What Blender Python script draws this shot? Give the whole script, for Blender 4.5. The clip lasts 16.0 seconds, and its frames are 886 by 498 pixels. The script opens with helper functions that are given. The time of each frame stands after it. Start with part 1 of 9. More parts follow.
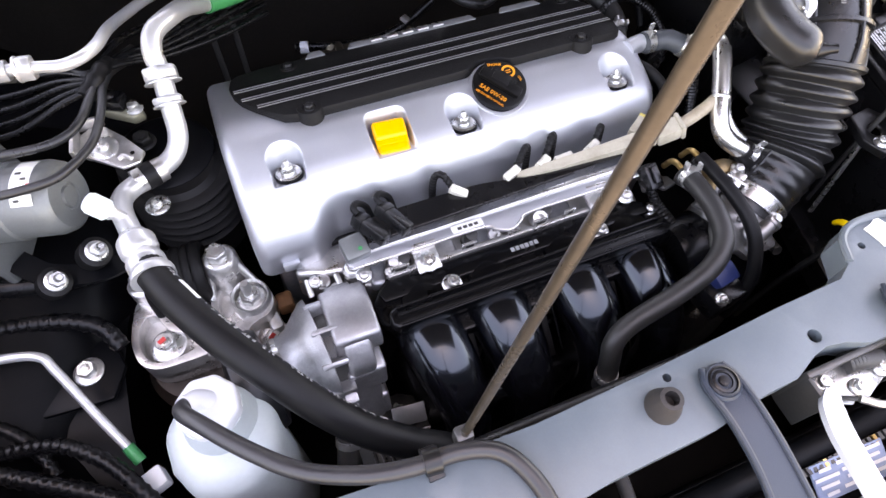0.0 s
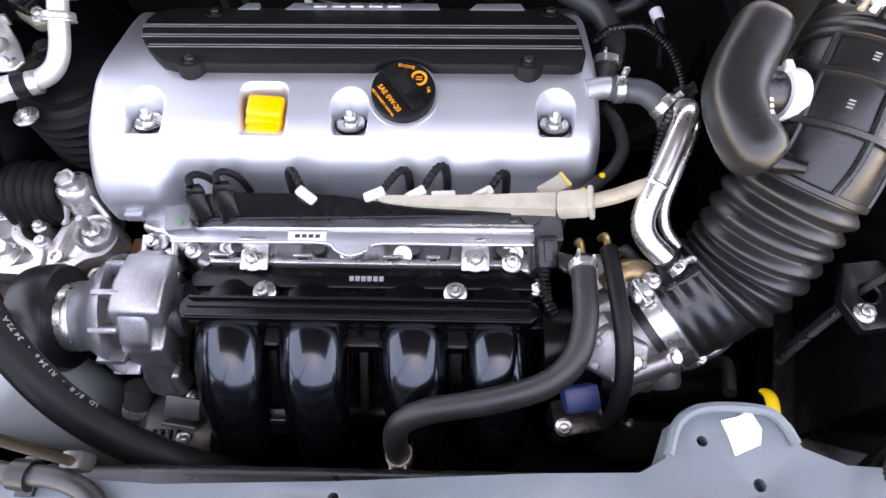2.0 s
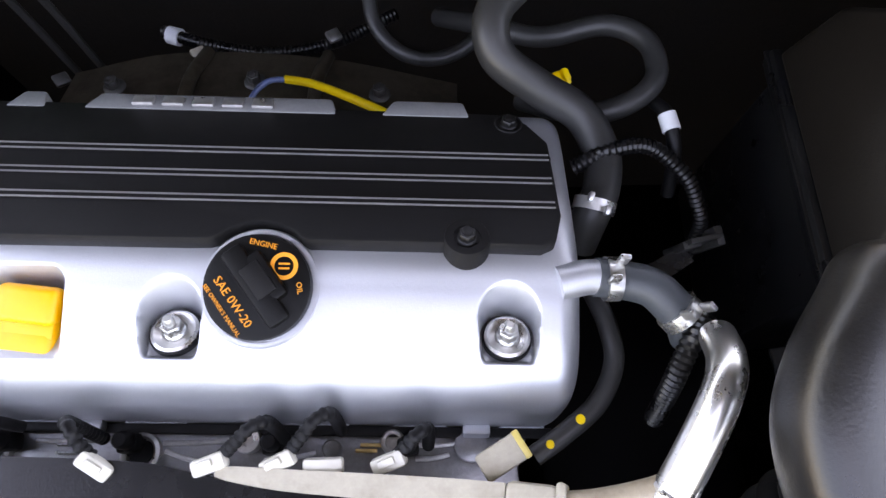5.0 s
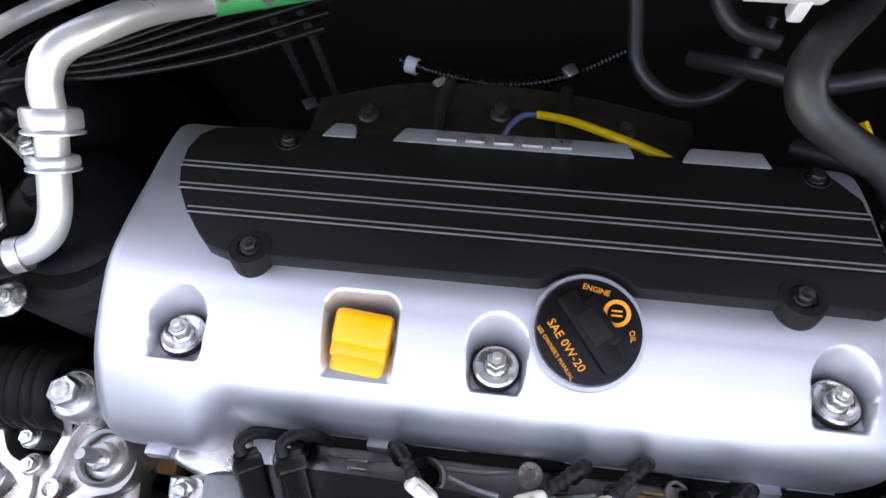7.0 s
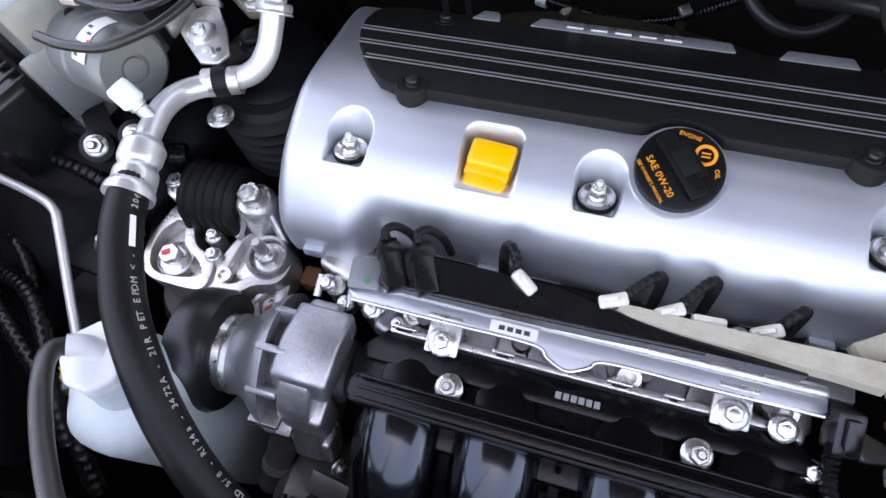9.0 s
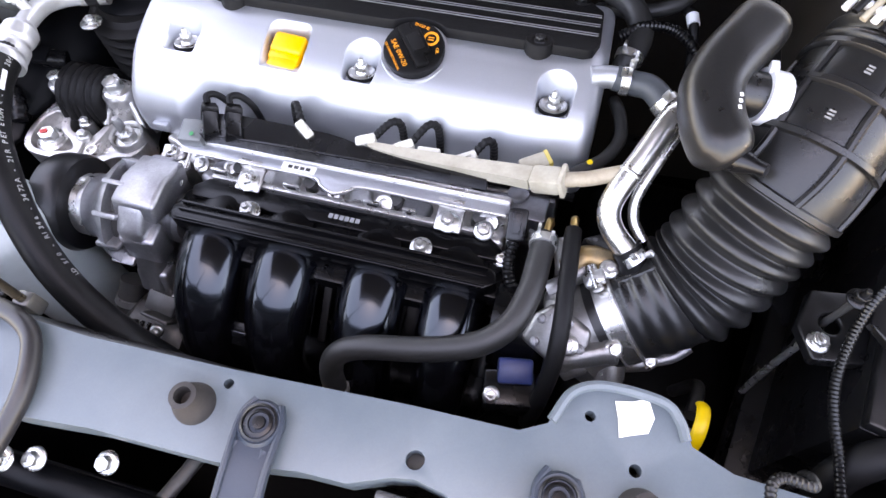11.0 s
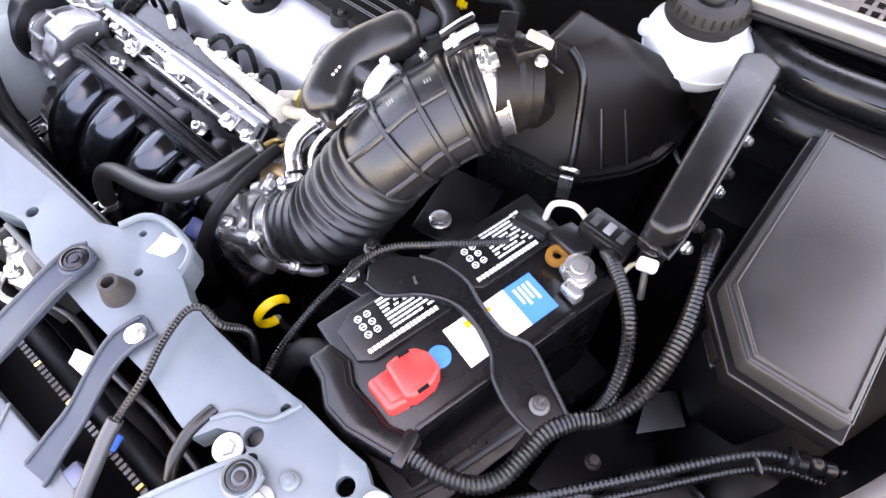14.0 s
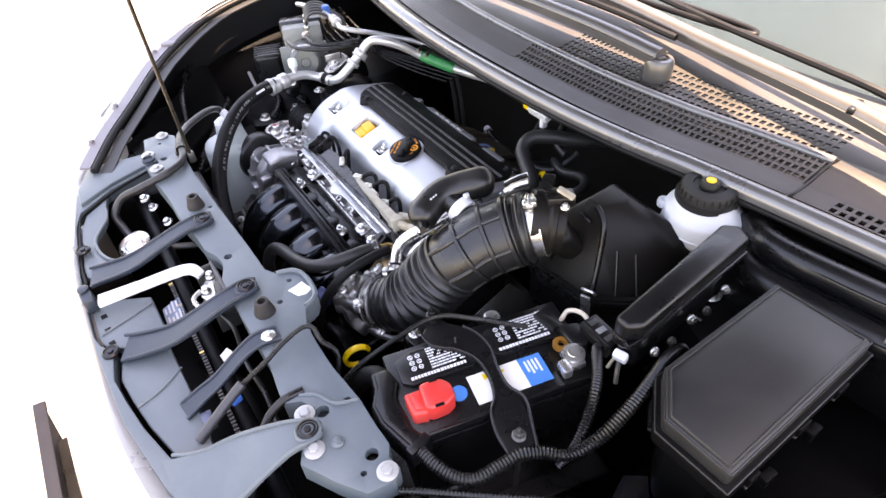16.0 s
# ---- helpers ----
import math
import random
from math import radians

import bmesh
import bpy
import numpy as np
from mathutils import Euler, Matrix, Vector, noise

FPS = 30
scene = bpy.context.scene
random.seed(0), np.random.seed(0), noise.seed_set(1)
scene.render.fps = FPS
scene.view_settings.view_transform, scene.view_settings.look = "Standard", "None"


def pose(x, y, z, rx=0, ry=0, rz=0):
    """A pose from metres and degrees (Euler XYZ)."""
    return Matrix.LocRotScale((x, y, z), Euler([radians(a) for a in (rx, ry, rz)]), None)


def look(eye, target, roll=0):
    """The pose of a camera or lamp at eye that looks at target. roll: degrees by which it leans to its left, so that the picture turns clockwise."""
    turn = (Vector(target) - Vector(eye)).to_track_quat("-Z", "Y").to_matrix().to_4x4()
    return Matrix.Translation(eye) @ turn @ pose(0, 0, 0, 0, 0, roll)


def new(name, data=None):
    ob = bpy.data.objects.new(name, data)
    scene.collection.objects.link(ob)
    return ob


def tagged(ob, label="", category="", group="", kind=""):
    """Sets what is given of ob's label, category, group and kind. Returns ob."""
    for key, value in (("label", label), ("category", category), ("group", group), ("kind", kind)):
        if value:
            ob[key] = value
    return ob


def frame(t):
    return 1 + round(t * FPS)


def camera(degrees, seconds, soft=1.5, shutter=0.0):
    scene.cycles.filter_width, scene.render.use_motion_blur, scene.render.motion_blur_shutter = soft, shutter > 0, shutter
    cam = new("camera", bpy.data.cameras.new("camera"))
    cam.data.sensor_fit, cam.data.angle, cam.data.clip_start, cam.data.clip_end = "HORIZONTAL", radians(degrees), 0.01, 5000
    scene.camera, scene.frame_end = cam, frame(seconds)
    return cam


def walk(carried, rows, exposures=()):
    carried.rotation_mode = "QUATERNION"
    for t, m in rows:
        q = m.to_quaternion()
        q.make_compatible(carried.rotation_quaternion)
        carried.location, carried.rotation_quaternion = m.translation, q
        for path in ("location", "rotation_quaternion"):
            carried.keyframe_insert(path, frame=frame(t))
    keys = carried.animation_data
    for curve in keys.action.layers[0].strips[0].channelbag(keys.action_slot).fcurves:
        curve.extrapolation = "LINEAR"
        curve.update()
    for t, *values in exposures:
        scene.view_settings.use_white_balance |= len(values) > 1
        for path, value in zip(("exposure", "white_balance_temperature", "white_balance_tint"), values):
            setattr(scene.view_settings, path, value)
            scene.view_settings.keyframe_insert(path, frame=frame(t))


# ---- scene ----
cam = camera(73.0, 16.0)
EXPOSURES = [(0, 3.49, 10300, 29), (1, 3.50, 10300, 29), (2.5, 3.62, 9900, 29), (3, 3.65, 9800, 29), (5.5, 3.42, 9800, 27), (7, 3.18, 9700, 25), (8, 2.95, 8900, 24), (10.5, 3.52, 9800, 26), (11, 3.64, 9700, 28), (12.5, 3.94, 9700, 29), (14, 4.07, 9700, 29), (14.5, 4.08, 9800, 29), (15.2, 3.77, 9700, 29), (16, 3.12, 9700, 28)]
PATH = [
    (0, (0.001, 0.001, 1.409), (0.463, 0.927, -0.302), 4.8),
    (0.5, (0.068, -0.009, 1.422), (0.435, 0.957, -0.291), 4.0),
    (1, (0.146, -0.006, 1.419), (0.299, 0.978, -0.316), 4.3),
    (1.5, (0.237, 0.008, 1.406), (0.215, 0.971, -0.346), -0.8),
    (2, (0.313, 0.035, 1.368), (0.266, 0.968, -0.401), -1.8),
    (2.5, (0.359, 0.084, 1.339), (0.316, 0.947, -0.465), -2.4),
    (3, (0.404, 0.129, 1.324), (0.385, 0.947, -0.501), -3.0),
    (3.2, (0.421, 0.143, 1.31), (0.419, 0.973, -0.51), -2.0),
    (5.3, (0.333, 0.326, 1.266), (0.382, 1.066, -0.591), 5.6),
    (5.5, (0.318, 0.328, 1.268), (0.311, 1.058, -0.594), 1.9),
    (6, (0.283, 0.331, 1.275), (0.253, 1.101, -0.571), 1.2),
    (6.5, (0.238, 0.328, 1.277), (0.106, 1.098, -0.564), -6.4),
    (7, (0.205, 0.322, 1.279), (0.035, 1.101, -0.555), -6.2),
    (7.5, (0.176, 0.302, 1.289), (-0.134, 1.069, -0.532), -11.0),
    (8, (0.17, 0.268, 1.3), (-0.239, 1.045, -0.497), -14.1),
    (8.2, (0.173, 0.25, 1.301), (-0.255, 1.022, -0.493), -14.6),
    (10.3, (0.315, 0.048, 1.341), (-0.058, 0.947, -0.406), -7.0),
    (10.5, (0.337, 0.035, 1.348), (-0.01, 0.965, -0.387), -5.4),
    (11, (0.42, -0.002, 1.354), (0.102, 0.927, -0.389), -4.3),
    (11.5, (0.539, -0.012, 1.365), (0.184, 0.841, -0.408), -3.2),
    (12, (0.634, -0.01, 1.387), (0.22, 0.871, -0.36), -1.7),
    (12.5, (0.709, 0.001, 1.392), (0.22, 0.872, -0.341), -1.7),
    (13, (0.759, 0.04, 1.394), (0.278, 0.922, -0.335), 0.6),
    (13.5, (0.802, 0.072, 1.411), (0.301, 0.947, -0.317), 4.5),
    (14, (0.874, 0.073, 1.427), (0.185, 0.831, -0.291), -1.3),
    (14.5, (0.967, 0.084, 1.449), (0.152, 0.823, -0.221), -0.5),
    (15, (1.016, 0.051, 1.483), (0.009, 0.745, -0.1), -3.6),
    (15.5, (1.058, 0.013, 1.52), (-0.111, 0.71, 0.054), -4.9),
    (16, (1.092, -0.009, 1.547), (-0.178, 0.746, 0.199), -4.1),
]
walk(cam, [(t, look(eye, target, roll)) for t, eye, target, roll in PATH], exposures=EXPOSURES)

# ---- light ----
SUN_EL, SUN_AZ = 78.0, 20.0   # sun behind the car, slightly to its far side
world = bpy.data.worlds.new("world")
scene.world = world
world.use_nodes = True
wn = world.node_tree.nodes
sky = wn.new("ShaderNodeTexSky")
sky.sky_type = "NISHITA"
sky.sun_disc = False
sky.sun_elevation = radians(SUN_EL)
sky.sun_rotation = radians(SUN_AZ)
sky.air_density, sky.dust_density, sky.ozone_density = 1.2, 1.0, 1.3
world.node_tree.links.new(sky.outputs[0], wn["Background"].inputs[0])
wn["Background"].inputs[1].default_value = 0.15
sun = new("sun", bpy.data.lights.new("sun", "SUN"))
sun.data.energy = 5.0
sun.data.angle = radians(0.6)
sun.data.color = (1.0, 0.95, 0.86)
_s = Vector((math.sin(radians(SUN_AZ)) * math.cos(radians(SUN_EL)), math.cos(radians(SUN_AZ)) * math.cos(radians(SUN_EL)), math.sin(radians(SUN_EL))))
sun.matrix_world = look(_s * 20, (0, 0, 0))


# ---- materials ----
def mat(name, color, rough=0.5, metal=0.0, grain=0.0, scale=300.0, bump=0.0, stain=0.0, stain_scale=12.0, stain_color=None, coat=0.0, spec=0.5, rough_var=0.1, vary=0.0):
    """Principled surface with fine grain, larger stains and relief."""
    m = bpy.data.materials.new(name)
    m.use_nodes = True
    t = m.node_tree
    b = t.nodes["Principled BSDF"]
    b.inputs["Metallic"].default_value = metal
    b.inputs["Coat Weight"].default_value = coat
    b.inputs["Coat Roughness"].default_value = 0.08
    b.inputs["Coat IOR"].default_value = 1.7
    b.inputs["Specular IOR Level"].default_value = spec
    tc = t.nodes.new("ShaderNodeTexCoord")

    def noise_at(s, detail=6.0, rough_=0.6):
        n = t.nodes.new("ShaderNodeTexNoise")
        n.inputs["Scale"].default_value = s
        n.inputs["Detail"].default_value = detail
        n.inputs["Roughness"].default_value = rough_
        t.links.new(tc.outputs["Object"], n.inputs["Vector"])
        return n
    big = noise_at(stain_scale)
    fine = noise_at(scale, 4.0, 0.7)
    ramp = t.nodes.new("ShaderNodeMapRange")
    ramp.inputs[1].default_value, ramp.inputs[2].default_value = 0.45, 0.7
    t.links.new(big.outputs["Fac"], ramp.inputs[0])
    mix = t.nodes.new("ShaderNodeMix")
    mix.data_type = "RGBA"
    mul = t.nodes.new("ShaderNodeMath")
    mul.operation = "MULTIPLY"
    mul.inputs[1].default_value = stain
    t.links.new(ramp.outputs[0], mul.inputs[0])
    t.links.new(mul.outputs[0], mix.inputs["Factor"])
    mix.inputs["A"].default_value = (*color, 1)
    mix.inputs["B"].default_value = (*(stain_color or [c * 0.5 for c in color]), 1)
    hsv = t.nodes.new("ShaderNodeHueSaturation")
    val = t.nodes.new("ShaderNodeMapRange")
    val.inputs[3].default_value, val.inputs[4].default_value = 1 - grain, 1 + grain
    t.links.new(fine.outputs["Fac"], val.inputs[0])
    if vary:
        oi = t.nodes.new("ShaderNodeObjectInfo")
        vr = t.nodes.new("ShaderNodeMapRange")
        vr.inputs[3].default_value, vr.inputs[4].default_value = 1 - vary, 1 + vary
        t.links.new(oi.outputs["Random"], vr.inputs[0])
        mm = t.nodes.new("ShaderNodeMath")
        mm.operation = "MULTIPLY"
        t.links.new(vr.outputs[0], mm.inputs[0])
        t.links.new(val.outputs[0], mm.inputs[1])
        t.links.new(mm.outputs[0], hsv.inputs["Value"])
    else:
        t.links.new(val.outputs[0], hsv.inputs["Value"])
    t.links.new(mix.outputs["Result"], hsv.inputs["Color"])
    t.links.new(hsv.outputs[0], b.inputs["Base Color"])
    rr = t.nodes.new("ShaderNodeMapRange")
    rr.inputs[1].default_value, rr.inputs[2].default_value = 0.3, 0.7
    rr.inputs[3].default_value, rr.inputs[4].default_value = max(rough - rough_var, 0.02), min(rough + rough_var, 1)
    t.links.new(big.outputs["Fac"], rr.inputs[0])
    t.links.new(rr.outputs[0], b.inputs["Roughness"])
    if bump:
        bp = t.nodes.new("ShaderNodeBump")
        bp.inputs["Strength"].default_value = bump
        bp.inputs["Distance"].default_value = 0.001
        t.links.new(fine.outputs["Fac"], bp.inputs["Height"])
        t.links.new(bp.outputs[0], b.inputs["Normal"])
    return m


SILVER = mat("cast_cover_silver", (0.55, 0.565, 0.59), 0.45, 0.88, 0.05, 700, 0.10, 0.12, 9, (0.47, 0.475, 0.50), rough_var=0.06)
BLACKTEX = mat("textured_black_plastic", (0.0062, 0.0058, 0.0057), 0.52, 0, 0.3, 1500, 0.3, 0.2, 15, (0.0092, 0.0085, 0.0083), spec=0.16)
BLACK = mat("black_plastic", (0.005, 0.005, 0.0055), 0.30, 0, 0.25, 600, 0.12, 0.4, 14, (0.008, 0.0077, 0.0075), spec=0.42)
GLOSSBLACK = mat("gloss_black_plastic", (0.002, 0.002, 0.0028), 0.16, 0, 0.2, 400, 0.05, 0.15, 10, (0.003, 0.003, 0.0038), rough_var=0.04, spec=0.48, coat=0.22)
# blue of the sky reflection put into the highlight tint
GLOSSBLACK.node_tree.nodes["Principled BSDF"].inputs["Specular Tint"].default_value = (0.72, 0.86, 1.0, 1)
MANIBLACK = mat("dark_satin_plastic", (0.0022, 0.0022, 0.0026), 0.24, 0, 0.25, 500, 0.12, 0.4, 16, (0.0034, 0.0033, 0.0034), spec=0.22)
HOSERUB = mat("hose_rubber", (0.020, 0.0197, 0.0192), 0.42, 0, 0.2, 400, 0.15, 0.4, 22, (0.034, 0.033, 0.032), spec=0.4)
MODGREY = mat("grey_cast_block", (0.17, 0.18, 0.175), 0.45, 0.45, 0.12, 400, 0.15, 0.4, 20, (0.12, 0.125, 0.122))
LOOM = mat("glossy_black_loom", (0.004, 0.004, 0.0045), 0.27, 0, 0.25, 400, 0.15, 0.4, 40, (0.008, 0.008, 0.008), spec=0.2)
DARKPIPE = mat("dark_steel_pipe", (0.022, 0.022, 0.023), 0.34, 0.3, 0.2, 300, 0.1, 0.4, 20)
BLACKBOLT = mat("blackened_bolt", (0.012, 0.012, 0.0125), 0.4, 0.4, 0.2, 400, 0.1, 0.3, 40)
IVORY = mat("ivory_plug", (0.58, 0.55, 0.47), 0.45, 0, 0.06, 300, 0.05, 0.3, 30, (0.46, 0.42, 0.33))
DUSTBLACK = mat("dusty_black_plastic", (0.014, 0.0134, 0.013), 0.45, 0, 0.25, 500, 0.2, 0.6, 8, (0.025, 0.0235, 0.022))
RUBBER = mat("black_rubber", (0.0055, 0.0054, 0.0058), 0.46, 0, 0.25, 500, 0.15, 0.35, 20, (0.0085, 0.0082, 0.0082), spec=0.18)
BELLOWS = mat("intake_rubber", (0.009, 0.009, 0.0092), 0.33, 0, 0.25, 500, 0.2, 0.5, 18, (0.019, 0.019, 0.019))
LINE = mat("pale_rib_line", (0.30, 0.29, 0.28), 0.4, 0.5, 0.2, 800)
ALU = mat("cast_aluminium", (0.66, 0.64, 0.615), 0.33, 0.9, 0.2, 350, 0.4, 0.5, 30, (0.30, 0.29, 0.28))
DARKALU = mat("dull_cast_aluminium", (0.34, 0.34, 0.35), 0.38, 0.85, 0.25, 300, 0.4, 0.5, 26, (0.17, 0.165, 0.16))
THROTTLEALU = mat("grimy_cast_aluminium", (0.285, 0.279, 0.273), 0.36, 0.88, 0.2, 350, 0.4, 0.6, 35, (0.20, 0.19, 0.18))
PIPE = mat("aluminium_pipe", (0.52, 0.52, 0.52), 0.36, 0.6, 0.06, 300, 0.08, 0.3, 30, (0.55, 0.55, 0.55))
ZINC = mat("zinc_bolt", (0.66, 0.66, 0.64), 0.3, 0.9, 0.15, 400, 0.1, 0.3, 60, (0.4, 0.39, 0.36), vary=0.1)
CHROME = mat("bright_pipe", (0.60, 0.585, 0.56), 0.28, 0.95, 0.04, 300, 0.0, 0.2, 40, (0.6, 0.57, 0.5), rough_var=0.05)
PRIMER = mat("grey_blue_primer", (0.088, 0.112, 0.125), 0.38, 0, 0.10, 700, 0.10, 0.6, 11, (0.128, 0.152, 0.163))
BRACKET = mat("blue_grey_plastic", (0.021, 0.030, 0.043), 0.44, 0, 0.12, 700, 0.1, 0.4, 10, (0.033, 0.043, 0.056), spec=0.4)
BODY = mat("silver_body_paint", (0.40, 0.395, 0.385), 0.3, 0.3, 0.05, 1500, 0.02, 0.1, 5, coat=0.6)
WHITE = mat("white_nylon", (0.62, 0.63, 0.64), 0.45, 0, 0.03, 200, 0.05, 0.25, 12, (0.62, 0.64, 0.66))
MILK = mat("milky_plastic", (0.46, 0.515, 0.515), 0.4, 0, 0.06, 150, 0.05, 0.5, 10, (0.32, 0.365, 0.365))
CREAM = mat("cream_plastic", (0.40, 0.36, 0.28), 0.5, 0, 0.15, 300, 0.2, 0.6, 35, (0.24, 0.20, 0.14))
YELLOW = mat("yellow_plastic", (0.85, 0.55, 0.01), 0.4, 0, 0.05, 300, 0.05, 0.2, 20, (0.75, 0.42, 0.01))
AMBER = mat("orange_yellow_plastic", (0.95, 0.38, 0.0), 0.38, 0, 0.05, 300, 0.03, 0.4, 30, (0.95, 0.46, 0.0))
ORANGE = mat("orange_print", (0.85, 0.28, 0.02), 0.5)
PRINT = mat("white_print", (0.72, 0.72, 0.72), 0.6, 0, 0.15, 900)
GREYPRINT = mat("grey_print", (0.22, 0.22, 0.22), 0.6, 0, 0.2, 900)
RED = mat("red_plastic", (0.62, 0.035, 0.03), 0.42, 0, 0.08, 400, 0.05, 0.3, 25, (0.75, 0.12, 0.09))
BLUE = mat("blue_plastic", (0.02, 0.12, 0.42), 0.45, 0, 0.08, 300)
SKYBLUE = mat("blue_label", (0.02, 0.20, 0.55), 0.4, 0, 0.05, 300)
GREEN = mat("green_tape", (0.0, 0.22, 0.07), 0.45, 0, 0.1, 300)
LABEL = mat("paper_label", (0.78, 0.76, 0.70), 0.55, 0, 0.04, 500)
COPPER = mat("brass_fitting", (0.62, 0.40, 0.16), 0.32, 0.9, 0.1, 300)
RUST = mat("rusty_metal", (0.20, 0.085, 0.035), 0.75, 0.2, 0.3, 200, 0.4, 0.5, 40, (0.09, 0.045, 0.025))
BRONZE = mat("worn_bronze_rod", (0.050, 0.041, 0.030), 0.30, 0.5, 0.3, 250, 0.1, 0.6, 40, (0.022, 0.019, 0.016))
STEEL = mat("dark_steel", (0.09, 0.088, 0.085), 0.45, 0.6, 0.2, 300, 0.15, 0.4, 20, (0.05, 0.048, 0.045))
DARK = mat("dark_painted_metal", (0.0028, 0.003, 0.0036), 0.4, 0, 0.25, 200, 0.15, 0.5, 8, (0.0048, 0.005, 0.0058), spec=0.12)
CORE = mat("radiator_core", (0.02, 0.02, 0.022), 0.5, 0.3, 0.4, 900, 0.5, 0.3, 30)
ASPHALT = mat("asphalt", (0.17, 0.165, 0.155), 0.85, 0, 0.3, 180, 0.6, 0.3, 2.0, (0.12, 0.118, 0.115))
COWL = mat("grey_black_cowl_plastic", (0.034, 0.030, 0.0265), 0.42, 0, 0.15, 800, 0.25, 0.5, 7, (0.056, 0.050, 0.043))
BOLTWHITE = mat("pale_coated_bolt", (0.36, 0.37, 0.37), 0.4, 0.3, 0.1, 300, 0.1, 0.4, 40, (0.25, 0.25, 0.245))
SEALM = mat("shiny_seal_and_crest", (0.085, 0.083, 0.081), 0.30, 0, 0.15, 600, 0.1, 0.5, 8, (0.14, 0.137, 0.132), coat=0.6, spec=0.9)
GLASS = mat("windscreen_glass", (0.050, 0.078, 0.082), 0.06, 0, 0.02, 50, 0, 0.1, 3, rough_var=0.03, coat=0.5)
LAMPGLASS = mat("headlamp_lens", (0.58, 0.56, 0.52), 0.18, 0.1, 0.05, 100, 0, 0.3, 8, (0.42, 0.4, 0.36), coat=0.6)


# ---- building ----
def thing(name, at, label, category, kind="", group=""):
    e = new(name)
    e.empty_display_size = 0.02
    e.location = at
    return tagged(e, label, category, group, kind)


def part(name, bm, material, parent=None, label="", smooth=40):
    """Links bm as one mesh; its coordinates are the world's."""
    me = bpy.data.meshes.new(name)
    bm.normal_update()
    if smooth:
        for f in bm.faces:
            f.smooth = True
        for e in bm.edges:
            if len(e.link_faces) == 2 and e.calc_face_angle(0) > radians(smooth):
                e.smooth = False
    bm.to_mesh(me)
    bm.free()
    me.materials.append(material)
    ob = new(name, me)
    if parent is not None:
        ob.parent = parent
        m = Matrix.Translation(parent.location) if parent.type == "EMPTY" else Matrix.Identity(4)
        ob.matrix_parent_inverse = m.inverted()
    if label:
        ob["label"] = label
    return ob


def solo(name, bm, material, label, category, kind="", group="", smooth=40):
    return tagged(part(name, bm, material, None, "", smooth), label, category, group, kind)


def spline(pts, n=8):
    """Catmull-Rom through pts, n steps a span."""
    P = [Vector(p) for p in pts]
    P = [2 * P[0] - P[1]] + P + [2 * P[-1] - P[-2]]
    out = []
    for i in range(1, len(P) - 2):
        a, b, c, d = P[i - 1:i + 3]
        for k in range(n):
            u = k / n
            out.append(0.5 * ((2 * b) + (c - a) * u + (2 * a - 5 * b + 4 * c - d) * u * u + (3 * b - a - 3 * c + d) * u ** 3))
    out.append(P[-2])
    return out


def sweep(bm, path, r, seg=14, cap=True, flat=1.0, up=(0, 0, 1)):
    """A round (or flattened) bar along a path of vectors; r is a number or a function of the length along it."""
    rings = []
    dist = 0.0
    ref = None
    for i, p in enumerate(path):
        t = (path[min(i + 1, len(path) - 1)] - path[max(i - 1, 0)]).normalized()
        if ref is None:
            ref = Vector(up) - t * t.dot(Vector(up))
            if ref.length < 0.1:
                ref = Vector((1, 0, 0)) - t * t.x
        ref = (ref - t * t.dot(ref)).normalized()
        side = t.cross(ref)
        if i:
            dist += (p - path[i - 1]).length
        rad = r(dist) if callable(r) else r
        rings.append([bm.verts.new(p + ref * (rad * flat * math.cos(a)) + side * (rad * math.sin(a))) for a in (2 * math.pi * k / seg for k in range(seg))])
    for A, B in zip(rings, rings[1:]):
        for k in range(seg):
            bm.faces.new((A[k], A[(k + 1) % seg], B[(k + 1) % seg], B[k]))
    if cap:
        bm.faces.new(rings[0][::-1])
        bm.faces.new(rings[-1])
    return bm


def tube(pts, r, seg=14, n=8, flat=1.0):
    return sweep(bmesh.new(), spline(pts, n), r, seg, True, flat)


def ribbed(pts, r, pitch=0.004, depth=0.0012, seg=12):
    """A corrugated conduit."""
    path = spline(pts, 24)
    fine = [path[0]]
    need = pitch / 4
    acc = 0.0
    for a, b in zip(path, path[1:]):
        l = (b - a).length
        if l < 1e-9:
            continue
        d = need - acc
        while d <= l:
            fine.append(a + (b - a) * (d / l))
            d += need
        acc = (acc + l) % need
    return sweep(bmesh.new(), fine, lambda s: r - depth * (0.5 - 0.5 * math.copysign(abs(math.cos(2 * math.pi * s / pitch)) ** 0.6, math.cos(2 * math.pi * s / pitch))), seg)


def bevelled(bm, w, seg=2, angle=30):
    es = [e for e in bm.edges if len(e.link_faces) == 2 and e.calc_face_angle(0) > radians(angle)]
    if w > 0:
        bmesh.ops.bevel(bm, geom=es, offset=w, segments=seg, profile=0.5, affect="EDGES", clamp_overlap=True)
    return bm


def box(size, m=None, bevel=0.002, seg=2):
    bm = bmesh.new()
    bmesh.ops.create_cube(bm, size=1)
    bmesh.ops.scale(bm, vec=size, verts=bm.verts)
    bevelled(bm, bevel, seg)
    if m is not None:
        bm.transform(m)
    return bm


def between(lo, hi, bevel=0.002, seg=2):
    """A box from corner to corner."""
    lo, hi = Vector(lo), Vector(hi)
    return box(hi - lo, Matrix.Translation((lo + hi) / 2), bevel, seg)


